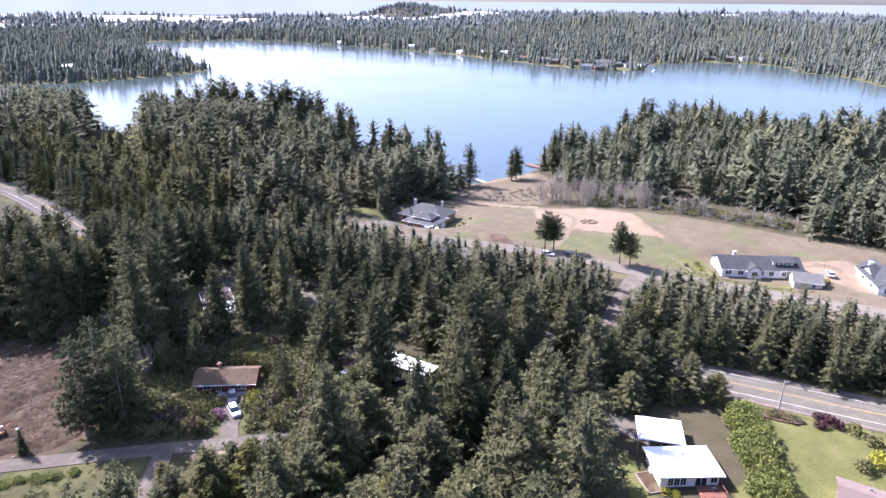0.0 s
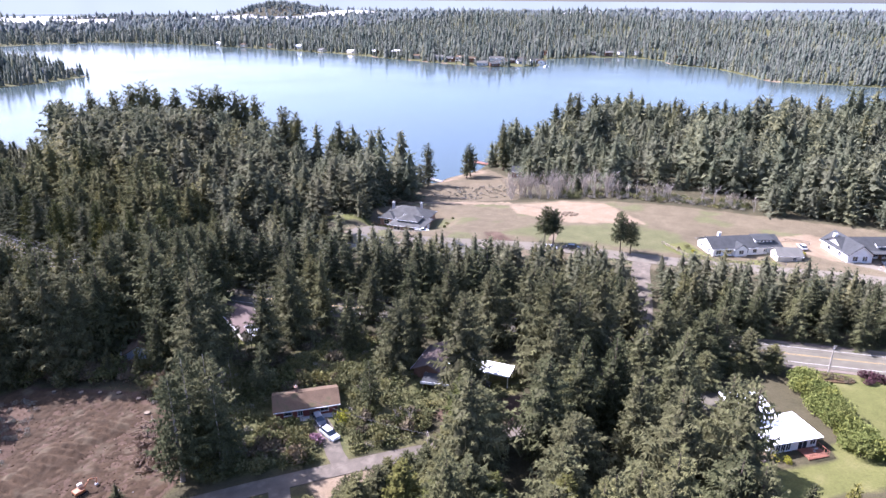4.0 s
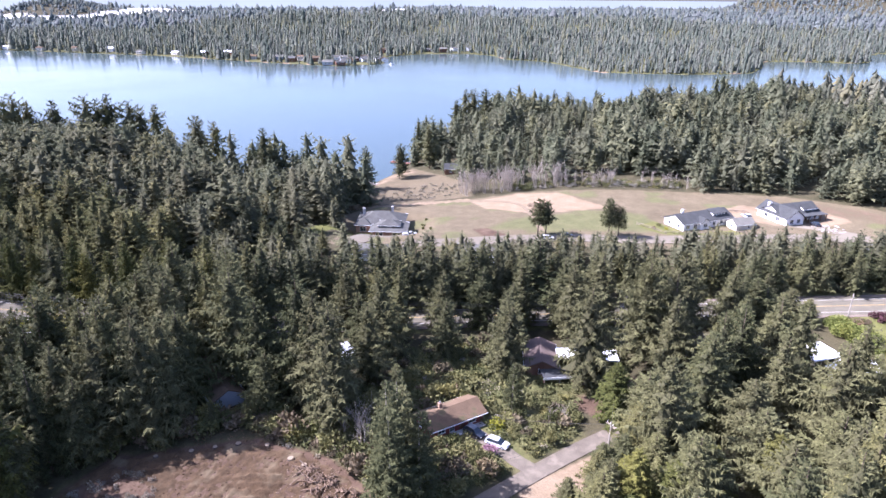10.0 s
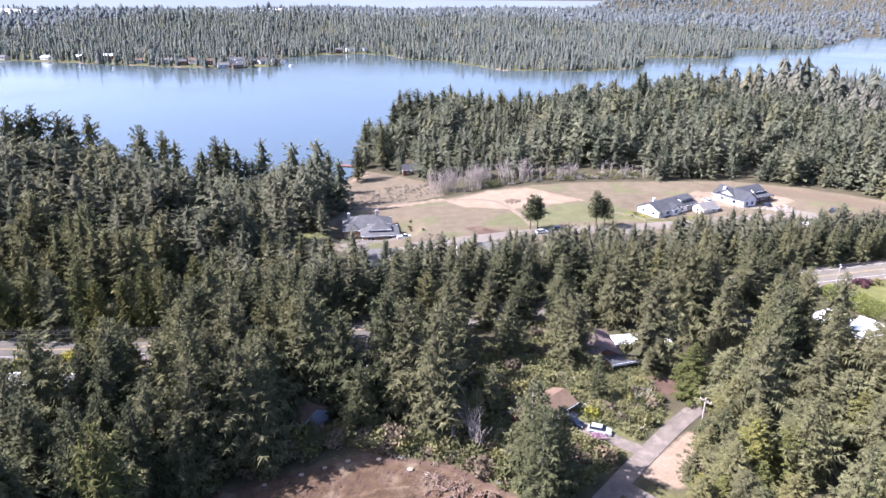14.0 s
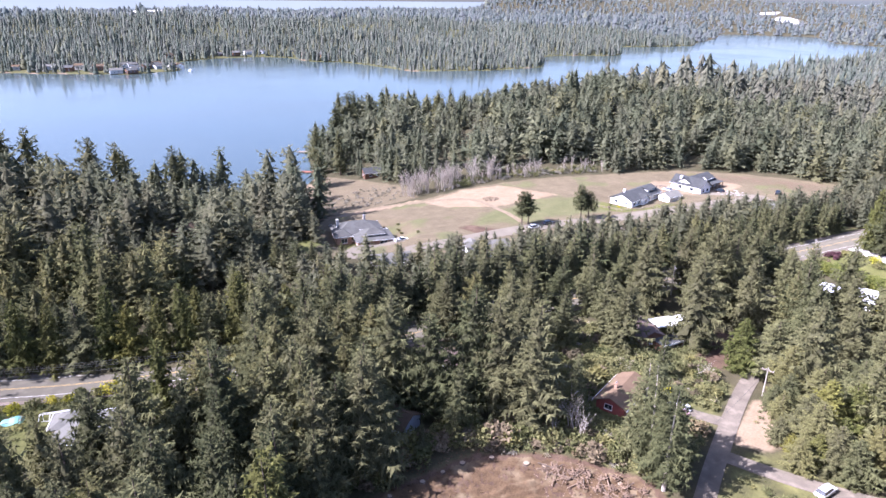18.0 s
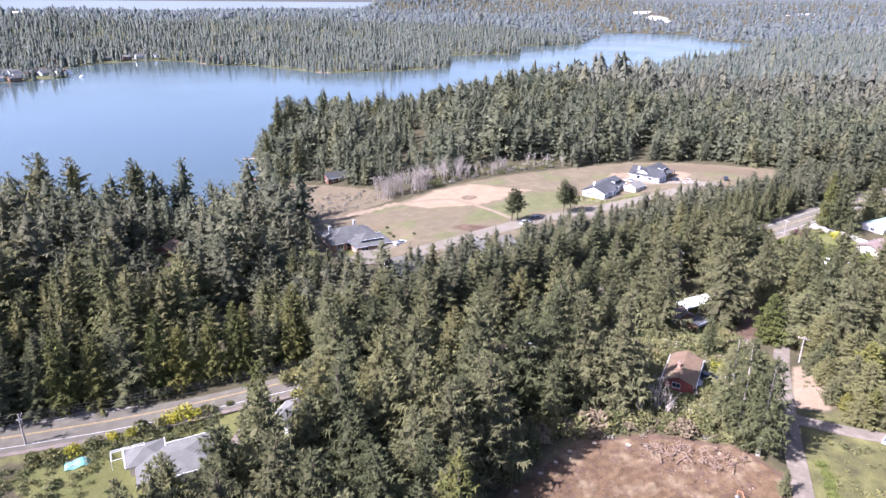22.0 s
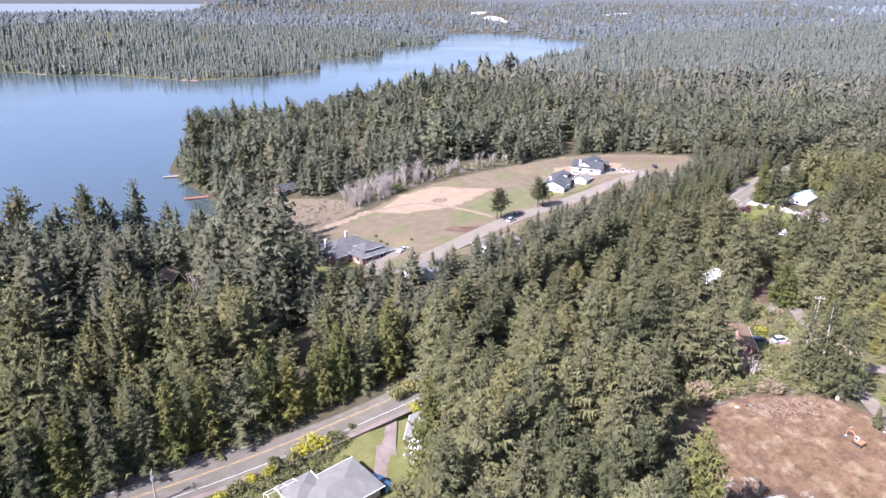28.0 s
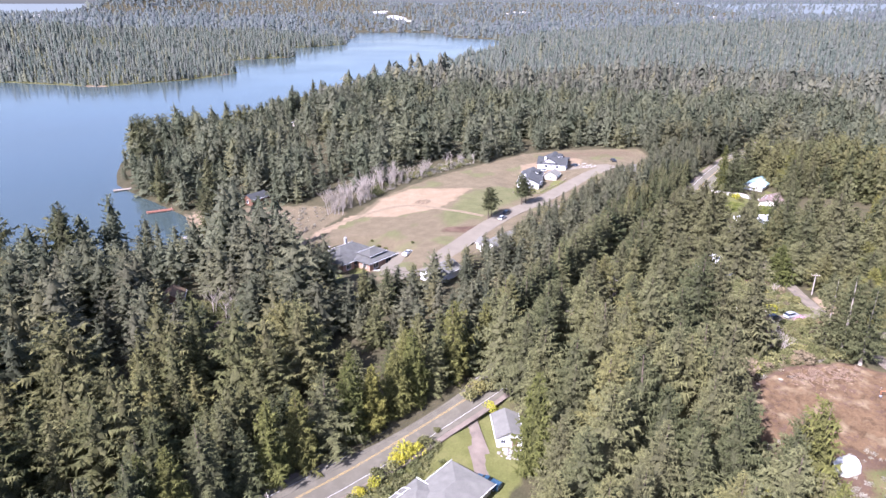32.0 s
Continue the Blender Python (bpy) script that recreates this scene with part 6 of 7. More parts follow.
THICKET_GAPS = HOUSE_GAP + [(-115, 204.2, 2.6), (-106, 188, 7.5), (-109, 197, 4.2), (-34.5, 106.8, 5.0), (-31.7, 106.8, 5.0), (0, 111.5, 5.5), (7, 108.5, 4.5), (-27, 87, 3.0), (3, 106, 3.5)]
FIELD_EDGE = [(84, 240), (100, 229), (114, 218), (144, 195), (152, 202), (118, 228), (98, 241), (86, 250)]
SLASH_AREA = [(-97, 129), (-87, 125), (-84, 117), (-85, 108), (-88, 101), (-87, 92), (-80, 84), (-92, 82), (-108, 92), (-116, 112)]
thicket("bramble_thicket", [(BRUSH, 520, 1.0, 2.6), (MID_YARD, 60, 0.8, 1.8), ([(-66, 122), (-56, 108), (-53, 90), (-48, 90), (-44, 110), (-50, 126)], 130, 0.9, 2.2), (GLADE, 90, 1.0, 3.0), (FIELD_EDGE, 150, 1.2, 3.0),
                            ([(-74, 78), (-40, 80), (-39, 66), (-58, 60), (-76, 68)], 60, 0.4, 1.2), ([(-24, 84), (-14, 83.5), (-9, 80), (-12, 74), (-22, 74)], 12, 0.6, 1.2), ([(-128, 211), (-117, 208.5), (-112, 203.5), (-118, 196), (-128, 196)], 46, 0.7, 1.8), ([(-121, 211.5), (-108, 204.5), (-96, 196), (-91, 191), (-96, 189.5), (-104, 197), (-112, 201)], 130, 0.8, 2.0), ([(-130, 216), (-113, 210), (-90, 193), (-86, 190), (-92, 191), (-112, 203), (-128, 212)], 90, 0.6, 1.6)],
        BRAMBLE, "tangled olive-green brambles and low shrubs", 1.0, THICKET_GAPS)
thicket("dry_thicket", [(SLASH_AREA, 260, 0.5, 1.3), (FIELD_EDGE, 160, 1.0, 2.4), ([(34, 268), (50, 258), (76, 252), (80, 270), (70, 284), (44, 290)], 120, 0.6, 1.6), ([(112, 70), (140, 58), (180, 32), (178, 28), (140, 52), (114, 64)], 90, 0.8, 1.8),
                        (BRUSH, 110, 0.8, 1.7), ([(-64, 118), (-56, 106), (-53, 92), (-50, 92), (-50, 110), (-56, 122)], 40, 0.8, 1.6)],
        SLASH, "grey-brown dry brush and cut branches", 1.0, THICKET_GAPS)


def bare_tree(seed, H=11.0, stems=3, spread=0.5):
    r = random.Random(seed)
    bm = bmesh.new()

    def limb(p, d, ln, rad, depth):
        q = p + d * ln
        tube(bm, p, q, rad, rad * 0.55, 5 if depth == 0 else 3)
        if depth < 3:
            for _ in range(4 if depth == 0 else 3):
                e = (d + Vector((r.uniform(-1, 1), r.uniform(-1, 1), r.uniform(-0.1, 0.7))) * 0.75).normalized()
                limb(p + d * ln * r.uniform(0.45, 1.0), e, ln * r.uniform(0.4, 0.62), rad * 0.5, depth + 1)

    for _ in range(stems):
        limb(Vector((r.uniform(-0.5, 0.5), r.uniform(-0.5, 0.5), -0.3)), Vector((r.uniform(-1, 1) * spread * 0.5, r.uniform(-1, 1) * spread * 0.5, 1)).normalized(), H * r.uniform(0.42, 0.6), 0.11, 0)
    return bm


ALDERS = []
for s in range(3):
    me = bpy.data.meshes.new("crown")
    bm = bare_tree(s)
    bm.to_mesh(me)
    bm.free()
    me.materials.append(PALEBARK)
    ALDERS.append(me)


def alder(x, y, s):
    e = thing("bare_tree", Matrix.LocRotScale((x, y, ground_at(x, y)), Euler((0, 0, brnd.uniform(0, 6.28))), (s, s, s)), "leafless tree with pale whitish bark and thin twigs", "tree", "bare trees")
    new("crown", brnd.choice(ALDERS)).parent = e


for i in range(48):
    u = brnd.random()
    alder(66 + 40 * u + brnd.uniform(-1, 5), 249 - 23 * u + brnd.uniform(0, 10), brnd.uniform(0.75, 1.4))
for i in range(22):
    u = brnd.random()
    alder(104 + 44 * u, 226 - 34 * u + brnd.uniform(1, 8), brnd.uniform(0.5, 0.9))
for x, y, s in ((-49, 110, 0.9), (-51, 107.5, 0.8), (-48, 113, 0.85), (-52, 112, 0.7), (-50, 109, 0.95), (-1, 256, 0.9), (2, 259, 1.0), (-4, 254, 0.8), (6, 262, 0.9), (-38, 262, 1.0), (-34, 258, 0.9), (-43, 256, 0.9),
                (236, 20, 1.5), (240, 24, 1.4), (-15, 96, 0.45), (-12, 94.5, 0.5), (-46, 134, 0.8), (-44, 131, 0.7)):
    alder(x, y, s)

# lone trees by the cove and on the shore
plant(SHORE_T, [(64, 308, 17), (88, 318, 26)], 0.8, "shore trees")
plant(FIR, [(98, 348, 24)], 0.8, "shore trees")


# ---- poles and cables ----
def utility_pole(x, y, top, rot, lamp=False, mat_=POLE):
    z = ground_at(x, y)
    h = top - z
    e = thing("utility_pole", pose(x, y, z, 0, 0, rot), "weathered timber utility pole with a crossarm and insulators", "utility pole", "utility poles")
    part("pole", tube(bmesh.new(), (0, 0, -0.8), (0, 0, h), 0.19, 0.12, 10), mat_, e)
    part("crossarm", boxes((-1.25, -0.16, h - 0.75, 1.25, -0.121, h - 0.62), (-1.25, 0.121, h - 0.75, 1.25, 0.16, h - 0.62)), WOOD, e)
    for i in (-1.15, -0.4, 0.4, 1.15):
        part("insulator", tube(bmesh.new(), (i, -0.14, h - 0.62), (i, -0.14, h - 0.42), 0.05, 0.035, 8), WHITE_P, e)
    if lamp:
        part("transformer", tube(bmesh.new(), (0.42, 0, h - 2.4), (0.42, 0, h - 1.4), 0.26, 0.26, 12), METAL, e, "grey transformer can")
    return Vector((x, y, top - 0.45))


def cable(a, b, sag, offset=(0, 0, 0), label="black overhead cable between poles"):
    bm = bmesh.new()
    a, b = a + Vector(offset), b + Vector(offset)
    pts = [a.lerp(b, i / 14) - Vector((0, 0, sag * 4 * (i / 14) * (1 - i / 14))) for i in range(15)]
    across = Vector((b.y - a.y, a.x - b.x, 0)).normalized() * 0.022
    rings = [[bm.verts.new(p + v) for v in (across, Vector((0, 0, 0.022)), -across, Vector((0, 0, -0.022)))] for p in pts]
    for p, q in zip(rings, rings[1:]):
        for i in range(4):
            bm.faces.new((p[i], p[(i + 1) % 4], q[(i + 1) % 4], q[i]))
    bm.faces.new(rings[0][::-1]), bm.faces.new(rings[-1])
    tagged(link("cable", bm, WIRE), label, "cable", "overhead cables")


tops_line = [utility_pole(-170, 266, 18, 40), utility_pole(-116.2, 218.4, 14.6, 42, True), utility_pole(-66, 170.5, 18, 40), utility_pole(-24, 145.5, 18.5, 30), utility_pole(28, 117, 19, 28), utility_pole(81.9, 88.9, 18.0, 28), utility_pole(131, 61.5, 19.5, 30), utility_pole(186, 27, 20, 34)]
for a, b in zip(tops_line, tops_line[1:]):
    for off in ((-0.5, -0.9, 0), (0.0, 0.0, 0), (0.5, 0.9, 0), (0, 0, -1.6)):
        cable(a, b, 1.0, off)
lane_top = utility_pole(-11.7, 82.9, 16.8, 85)
cable(lane_top, Vector((-31.0, 104.5, 12.6)), 0.6, label="thin service cable to the red house")
cable(lane_top, Vector((28, 117, 17.5)), 1.2, label="overhead cable along the lane")
cable(lane_top, Vector((-53.6, 89.0, 16.0)), 1.0, label="overhead cable along the lane")
# guard reflectors and roadside posts
for x, y in ((-92, 212.3), (-74, 195.5), (-58, 182.5), (60, 118.3), (76, 109.5)):
    e = thing("marker_post", pose(x, y, ground_at(x, y)), "short white roadside marker post", "marker post", "marker posts")
    part("post", boxes((-0.05, -0.03, -0.3, 0.05, 0.03, 1.0)), WHITE_P, e)
    part("reflector", boxes((-0.04, -0.04, 0.8, 0.04, -0.031, 0.92)), ORANGE, e)


# ---- vehicles ----
def car(x, y, rot, paint_, label, kind="car", z=None):
    """A car or pickup with body, cabin, panes, wheels and lamps."""
    L, W = (4.6, 1.8) if kind == "car" else (5.5, 1.95)
    z = ground_at(x, y) + 0.13 if z is None else z
    e = thing("pickup_truck" if kind == "pickup" else "car", pose(x, y, z, 0, 0, rot), label, "pickup" if kind == "pickup" else "car", "parked vehicles")
    lo = 0.42 if kind == "pickup" else 0.3
    bm = bmesh.new()
    prof = [(-L / 2, lo), (-L / 2, lo + 0.5), (-L / 2 + 0.15, lo + 0.62), (L / 2 - 1.4, lo + 0.66), (L / 2 - 0.2, lo + 0.52), (L / 2, lo + 0.38), (L / 2, lo)]
    a, b = [bm.verts.new((px, -W / 2, pz)) for px, pz in prof], [bm.verts.new((px, W / 2, pz)) for px, pz in prof]
    bm.faces.new(a), bm.faces.new(b[::-1])
    for i in range(len(prof)):
        j = (i + 1) % len(prof)
        bm.faces.new((a[j], a[i], b[i], b[j]))
    bmesh.ops.bevel(bm, geom=bm.edges[:], offset=0.06, segments=2, affect="EDGES")
    part("body", bm, paint_, e)
    x0, x1 = (-L / 2 + 0.25, L / 2 - 1.1) if kind == "car" else (-0.55, L / 2 - 1.25)
    zb, zt = lo + 0.62, lo + 1.18
    bm = bmesh.new()
    lo4 = [bm.verts.new(p) for p in ((x0, -W / 2 + 0.08, zb), (x1, -W / 2 + 0.08, zb), (x1, W / 2 - 0.08, zb), (x0, W / 2 - 0.08, zb))]
    hi4 = [bm.verts.new(p) for p in ((x0 + 0.4, -W / 2 + 0.25, zt), (x1 - 0.75, -W / 2 + 0.25, zt), (x1 - 0.75, W / 2 - 0.25, zt), (x0 + 0.4, W / 2 - 0.25, zt))]
    for i in range(4):
        j = (i + 1) % 4
        bm.faces.new((lo4[i], lo4[j], hi4[j], hi4[i]))
    bm.faces.new(hi4)
    part("cabin_glass", bm, GLASS, e)
    part("roof", boxes((x0 + 0.42, -W / 2 + 0.24, zt + 0.004, x1 - 0.78, W / 2 - 0.24, zt + 0.06), bev=0.025), paint_, e)
    if kind == "pickup":
        part("bed", boxes((-L / 2 + 0.1, -W / 2 + 0.05, zb, -0.65, -W / 2 + 0.15, zb + 0.3), (-L / 2 + 0.1, W / 2 - 0.15, zb, -0.65, W / 2 - 0.05, zb + 0.3), (-L / 2 + 0.05, -W / 2 + 0.05, zb, -L / 2 + 0.099, W / 2 - 0.05, zb + 0.3)), paint_, e)
    for wx in (-L / 2 + 0.85, L / 2 - 0.9):
        for s in (-1, 1):
            t = part("wheel", tube(bmesh.new(), (wx, s * (W / 2 - 0.18), 0.33), (wx, s * (W / 2 + 0.03), 0.33), 0.33, 0.33, 14), RUBBER, e)
            part("rim", tube(bmesh.new(), (wx, s * (W / 2 + 0.031), 0.33), (wx, s * (W / 2 + 0.045), 0.33), 0.2, 0.2, 10), METAL, t)
    for s in (-1, 1):
        part("headlight", boxes((L / 2 - 0.02, s * 0.65 - 0.16, lo + 0.25, L / 2 + 0.02, s * 0.65 + 0.16, lo + 0.38)), WHITE_P, e)
        part("tail_light", boxes((-L / 2 - 0.02, s * 0.7 - 0.1, lo + 0.3, -L / 2 + 0.02, s * 0.7 + 0.1, lo + 0.46)), RED_WALL, e)


car(54.0, 178.0, -28, CAR_W, "white car parked on the street beside the field")
car(61.5, 176.2, -28, CAR_D, "dark car parked in the tree's shade")
car(17.5, 212.6, -20, CAR_W, "white pickup parked on the house drive", "pickup")
car(161, 116, 10, CAR_D, "dark pickup parked at the end of the street", "pickup")
car(153, 138.5, 60, CAR_D, "dark car on the pale gravel yard")
car(-29.6, 101.0, -75, CAR_D, "dark car parked by the red house")
car(-28.0, 95.6, -62, CAR_S, "silver car parked on the narrow drive")
car(-37.5, 66.8, -20, CAR_W, "white car parked on the lane verge")
car(-101.2, 180.8, 60, CAR_B, "blue pickup parked on the lawn edge", "pickup")
car(5.5, 104, 30, CAR_D, "dark car parked beneath the patio roof")
car(137, 157, 70, CAR_W, "white car beside the garage")

# drives
strip("driveway_red_house", [(-29.5, 102), (-28.2, 96), (-27.6, 90), (-26.6, 86.5)], 3.2, LANE, "narrow cracked asphalt driveway to the red house", 0.14)
strip("driveway_grey_house", [(-4, 214), (4, 216), (12, 214.5), (20, 213)], 8.5, STREET, "pale concrete driveway of the brick house", 0.15)
strip("driveway_lawn", [(-70.5, 183.6), (-79, 186), (-88, 184), (-95, 182), (-101, 181)], 4.0, GRAVEL, "curving gravel driveway across the lawn", 0.08)
strip("driveway_carport", [(38, 108), (44, 95), (50, 87), (55, 82)], 7.0, ASPHALT, "asphalt driveway in shade beside the carport", 0.10)
strip("driveway_corner", [(104, 80.5), (100, 75), (96.5, 68), (93, 60)], 6.0, CONCRETE, "pale concrete driveway beside the lawn", 0.10)
strip("lane_branch", [(-38, 85), (-37.5, 76), (-36.5, 68), (-34, 56)], 3.6, LANE, "narrow lane branching under trees", 0.125)
strip("driveway_white_house", [(152, 119), (150, 130), (147, 138), (143, 146)], 5.5, STREET, "pale drive up to the white houses", 0.13)
strip("footpath", [(8.5, 219), (9.5, 225), (12.5, 229)], 1.3, CONCRETE, "curving concrete path across the lawn", 0.1)
strip("field_track", [(46, 254), (60, 243), (74, 222), (66, 200), (58, 186)], 2.4, surface("track_soil", (0.20, 0.155, 0.10), 0.97, 0.3, 0.4, 6, relief=0.6), "worn earth track across the field", 0.04)


# ---- clearing: stumps, logs, machine ----
def stump(x, y, r):
    e = thing("stump", pose(x, y, ground_at(x, y) - 0.1, 0, 0, brnd.uniform(0, 360)), "fresh cut tree stump in bare earth", "stump", "stumps")
    part("bark", tube(bmesh.new(), (0, 0, -0.2), (0, 0, 0.45), r * 1.25, r, 9), BARK, e)
    part("cut_face", tube(bmesh.new(), (0, 0, 0.452), (0, 0, 0.47), r * 0.94, r * 0.94, 9), LOG, e)


def log(x, y, rot, L, r, tilt=0.0, lift=0.0):
    e = thing("log", pose(x, y, ground_at(x, y) + r * 0.7 + lift, 0, tilt, rot), "cut log lying on bare earth", "log", "logs in the clearing")
    part("bark", tube(bmesh.new(), (-L / 2, 0, 0), (L / 2, 0, 0), r, r * 0.75, 8), ROOT if brnd.random() < 0.6 else BARK, e)
    for s, rr in ((-1, r), (1, r * 0.75)):
        part("cut_face", tube(bmesh.new(), (s * L / 2, 0, 0), (s * (L / 2 + 0.012), 0, 0), rr * 0.93, rr * 0.93, 8), LOG, e)


for x, y, r in ((-78, 124.5, 0.5), (-74, 123, 0.45), (-70, 121.5, 0.55), (-65.5, 118, 0.5), (-84, 127, 0.45), (-63, 112, 0.6), (-61.5, 109, 0.5), (-90, 118, 0.4), (-57.5, 96, 0.45)):
    stump(x, y, r)
for i in range(46):
    u = brnd.random()
    log(-62.5 + 4.0 * u + brnd.uniform(-2.2, 2.2), 109 - 16 * u + brnd.uniform(-1.5, 1.5), brnd.uniform(0, 180), brnd.uniform(1.2, 4.2), brnd.uniform(0.05, 0.16), brnd.uniform(-8, 8), brnd.uniform(0, 0.5))


def root_pile(seed):
    r = random.Random(seed)
    bm = bmesh.new()
    for _ in range(26):
        p = Vector((r.uniform(-0.6, 0.6), r.uniform(-0.6, 0.6), r.uniform(0.1, 0.7)))
        d = Vector((r.uniform(-1, 1), r.uniform(-1, 1), r.uniform(-0.3, 0.9))).normalized()
        m = p + d * r.uniform(0.4, 0.8)
        tube(bm, p, m, r.uniform(0.08, 0.2), 0.06, 5)
        tube(bm, m, m + (d + Vector((r.uniform(-1, 1), r.uniform(-1, 1), r.uniform(-1, 1))) * 0.6) * r.uniform(0.3, 0.6), 0.06, 0.015, 4)
    return bm


for k, (x, y) in enumerate(((-60.5, 104), (-59.4, 101.5), (-58.6, 99), (-61.5, 98.5), (-58, 95), (-60.5, 94), (-62.5, 101), (-57.2, 92), (-61.2, 106.5), (-63, 104.5), (-59.8, 96.6), (-56.8, 97.2), (-62.6, 96.2), (-58.8, 103))):
    e = thing("root_pile", pose(x, y, ground_at(x, y), 0, 0, k * 50), "heap of torn roots and brown earth", "root pile", "root piles")
    part("root_mass", root_pile(k), ROOT, e)
    hb = bmesh.new()
    bmesh.ops.create_icosphere(hb, subdivisions=2, radius=1.0)
    hr = random.Random(k)
    for v in hb.verts:
        v.co = Vector((v.co.x * 1.3, v.co.y * 1.2, v.co.z * 0.55)) * hr.uniform(0.85, 1.12)
    part("soil", hb, surface("torn_soil", (0.108, 0.070, 0.038), 0.97, 0.5, 0.5, 3, relief=1.0, streak=(0.22, (0.188, 0.142, 0.084))) if k == 0 else bpy.data.materials["torn_soil"], e)

up = thing("uprooted_stump", pose(-95.0, 135.2, ground_at(-95.0, 135.2), 20, 0, 60), "upturned stump with bleached bare roots in shade", "stump")
up.scale = (2.4, 2.4, 2.6)
part("root_mass", root_pile(41), WOOD, up)
ex = thing("excavator", pose(-70.4, 90.4, ground_at(-70.4, 90.4) + 0.15, 0, 0, 40), "tracked excavator with an orange arm on bare earth", "excavator")
ex.scale = (0.68, 0.68, 0.68)
for s in (-1, 1):
    t = part("track", boxes((-1.5, s * 0.95 - 0.25, 0.02, 1.5, s * 0.95 + 0.25, 0.72), bev=0.14), RUBBER, ex)
    for i in range(5):
        part("roller", tube(bmesh.new(), (-1.1 + 0.55 * i, s * 1.21, 0.28), (-1.1 + 0.55 * i, s * 1.23, 0.28), 0.17, 0.17, 9), METAL, t)
part("undercarriage", boxes((-1.0, -0.7, 0.3, 1.0, 0.7, 0.76)), METAL, ex)
part("house", boxes((-1.5, -1.05, 0.8, 1.0, 1.05, 1.55), bev=0.1), ORANGE, ex)
cab = part("cab", boxes((-0.1, 0.15, 1.56, 1.05, 1.0, 2.6), bev=0.08), CREAM, ex)
part("window", boxes((1.051, 0.24, 1.7, 1.07, 0.9, 2.45), (0.05, 1.001, 1.75, 0.9, 1.015, 2.45)), GLASS, cab)
bo = bmesh.new()
tube(bo, (0.9, -0.3, 1.4), (2.6, -0.3, 3.0), 0.2, 0.17, 6)
tube(bo, (2.6, -0.3, 3.0), (4.3, -0.3, 2.2), 0.17, 0.14, 6)
part("boom", bo, ORANGE, ex)
st = bmesh.new()
tube(st, (4.3, -0.3, 2.3), (4.0, -0.3, 0.7), 0.14, 0.11, 6)
part("arm", st, ORANGE, ex)
part("bucket", boxes((3.6, -0.75, 0.05, 4.4, 0.15, 0.75), bev=0.15), METAL, ex)

for k, (x, y, L, W, r) in enumerate(((-95, 96, 4.2, 1.6, 20), (-92, 93, 3.2, 1.3, -15), (-98, 99, 3.0, 1.8, 60), (-90.5, 96.5, 2.4, 1.0, 40), (-104, 104, 3.5, 1.4, 5))):
    e = thing("scrap_panel", pose(x, y, ground_at(x, y) + 0.12, 4, -3, r), "pale discarded sheet lying on the ground", "scrap panel", "scrap panels")
    part("sheet", boxes((-L / 2, -W / 2, 0, L / 2, W / 2, 0.06), bev=0.01), WHITE_P if k % 2 else STONE, e)
    part("batten", boxes((-L / 2, -0.05, 0.061, L / 2, 0.05, 0.11)), WOOD, e)


def rubble(name, x, y, r, n, material, label, size=0.4):
    g = random.Random(n)
    V, F = [], []
    for _ in range(n):
        a, d = g.uniform(0, 6.283), r * math.sqrt(g.random())
        px, py, s = x + d * math.cos(a), y + d * math.sin(a), size * g.uniform(0.4, 1.3)
        z = ground_at(px, py)
        i = len(V)
        for c in ((-1, -1, -0.3), (1, -0.8, -0.3), (0.9, 1, -0.3), (-1, 0.8, -0.3), (-0.6, -0.5, 0.7), (0.6, -0.6, 0.8), (0.5, 0.6, 0.6), (-0.5, 0.6, 0.8)):
            V.append((px + c[0] * s * g.uniform(0.7, 1.2), py + c[1] * s * g.uniform(0.7, 1.2), z + c[2] * s))
        F += [(i + a_, i + b_, i + c_, i + d_) for a_, b_, c_, d_ in ((0, 3, 2, 1), (4, 5, 6, 7), (0, 1, 5, 4), (1, 2, 6, 5), (2, 3, 7, 6), (3, 0, 4, 7))]
    tagged(link(name, raw(name, V, F), material), label, "rubble", kind="stuff")


def churned_earth():
    """Bare soil pushed into ridges and furrows by the machine."""
    xs, ys = np.arange(-106, -50, 0.45), np.arange(80, 132, 0.45)
    X, Y = np.meshgrid(xs, ys)
    r = np.random.default_rng(3)
    d = -sdf(CLEARING, X, Y) - 1.0 + 1.4 * wave(X, Y, 1.7, 0.4) + 1.2 * wave(X, Y, 4.0, 1.1)
    d = np.minimum(d, sdf(SLASH_AREA, X, Y) + 1.5 + 1.2 * wave(X, Y, 2.2, 1.4))
    ridge = np.abs(np.sin((0.55 * X + 0.83 * Y) / 0.62 + 1.6 * wave(X, Y, 3.1, 2.0)))
    Z = height(X, Y) + 0.06 + step(d, 0, 2.5) * (0.8 * ridge * step(wave(X, Y, 4.6, 5.0), 0.0, 0.6) + 0.2 * wave(X, Y, 0.38, 3.0) + 0.10 * wave(X, Y, 1.2, 3.0) + 0.15 * r.uniform(-1, 1, X.shape))
    Z = np.where(d < 0, Z - 0.35, Z)
    nx, ny = len(xs), len(ys)
    i = np.arange(nx * ny).reshape(ny, nx)
    f = np.stack([i[:-1, :-1], i[:-1, 1:], i[1:, 1:], i[1:, :-1]], -1)[(d[:-1, :-1] > -0.6)].reshape(-1, 4)
    tagged(link("churned_earth", raw("churned_earth", np.stack([X, Y, Z], -1).reshape(-1, 3), f), bpy.data.materials["torn_soil"]), "furrowed red-brown soil of a cleared plot", "soil", kind="structure")


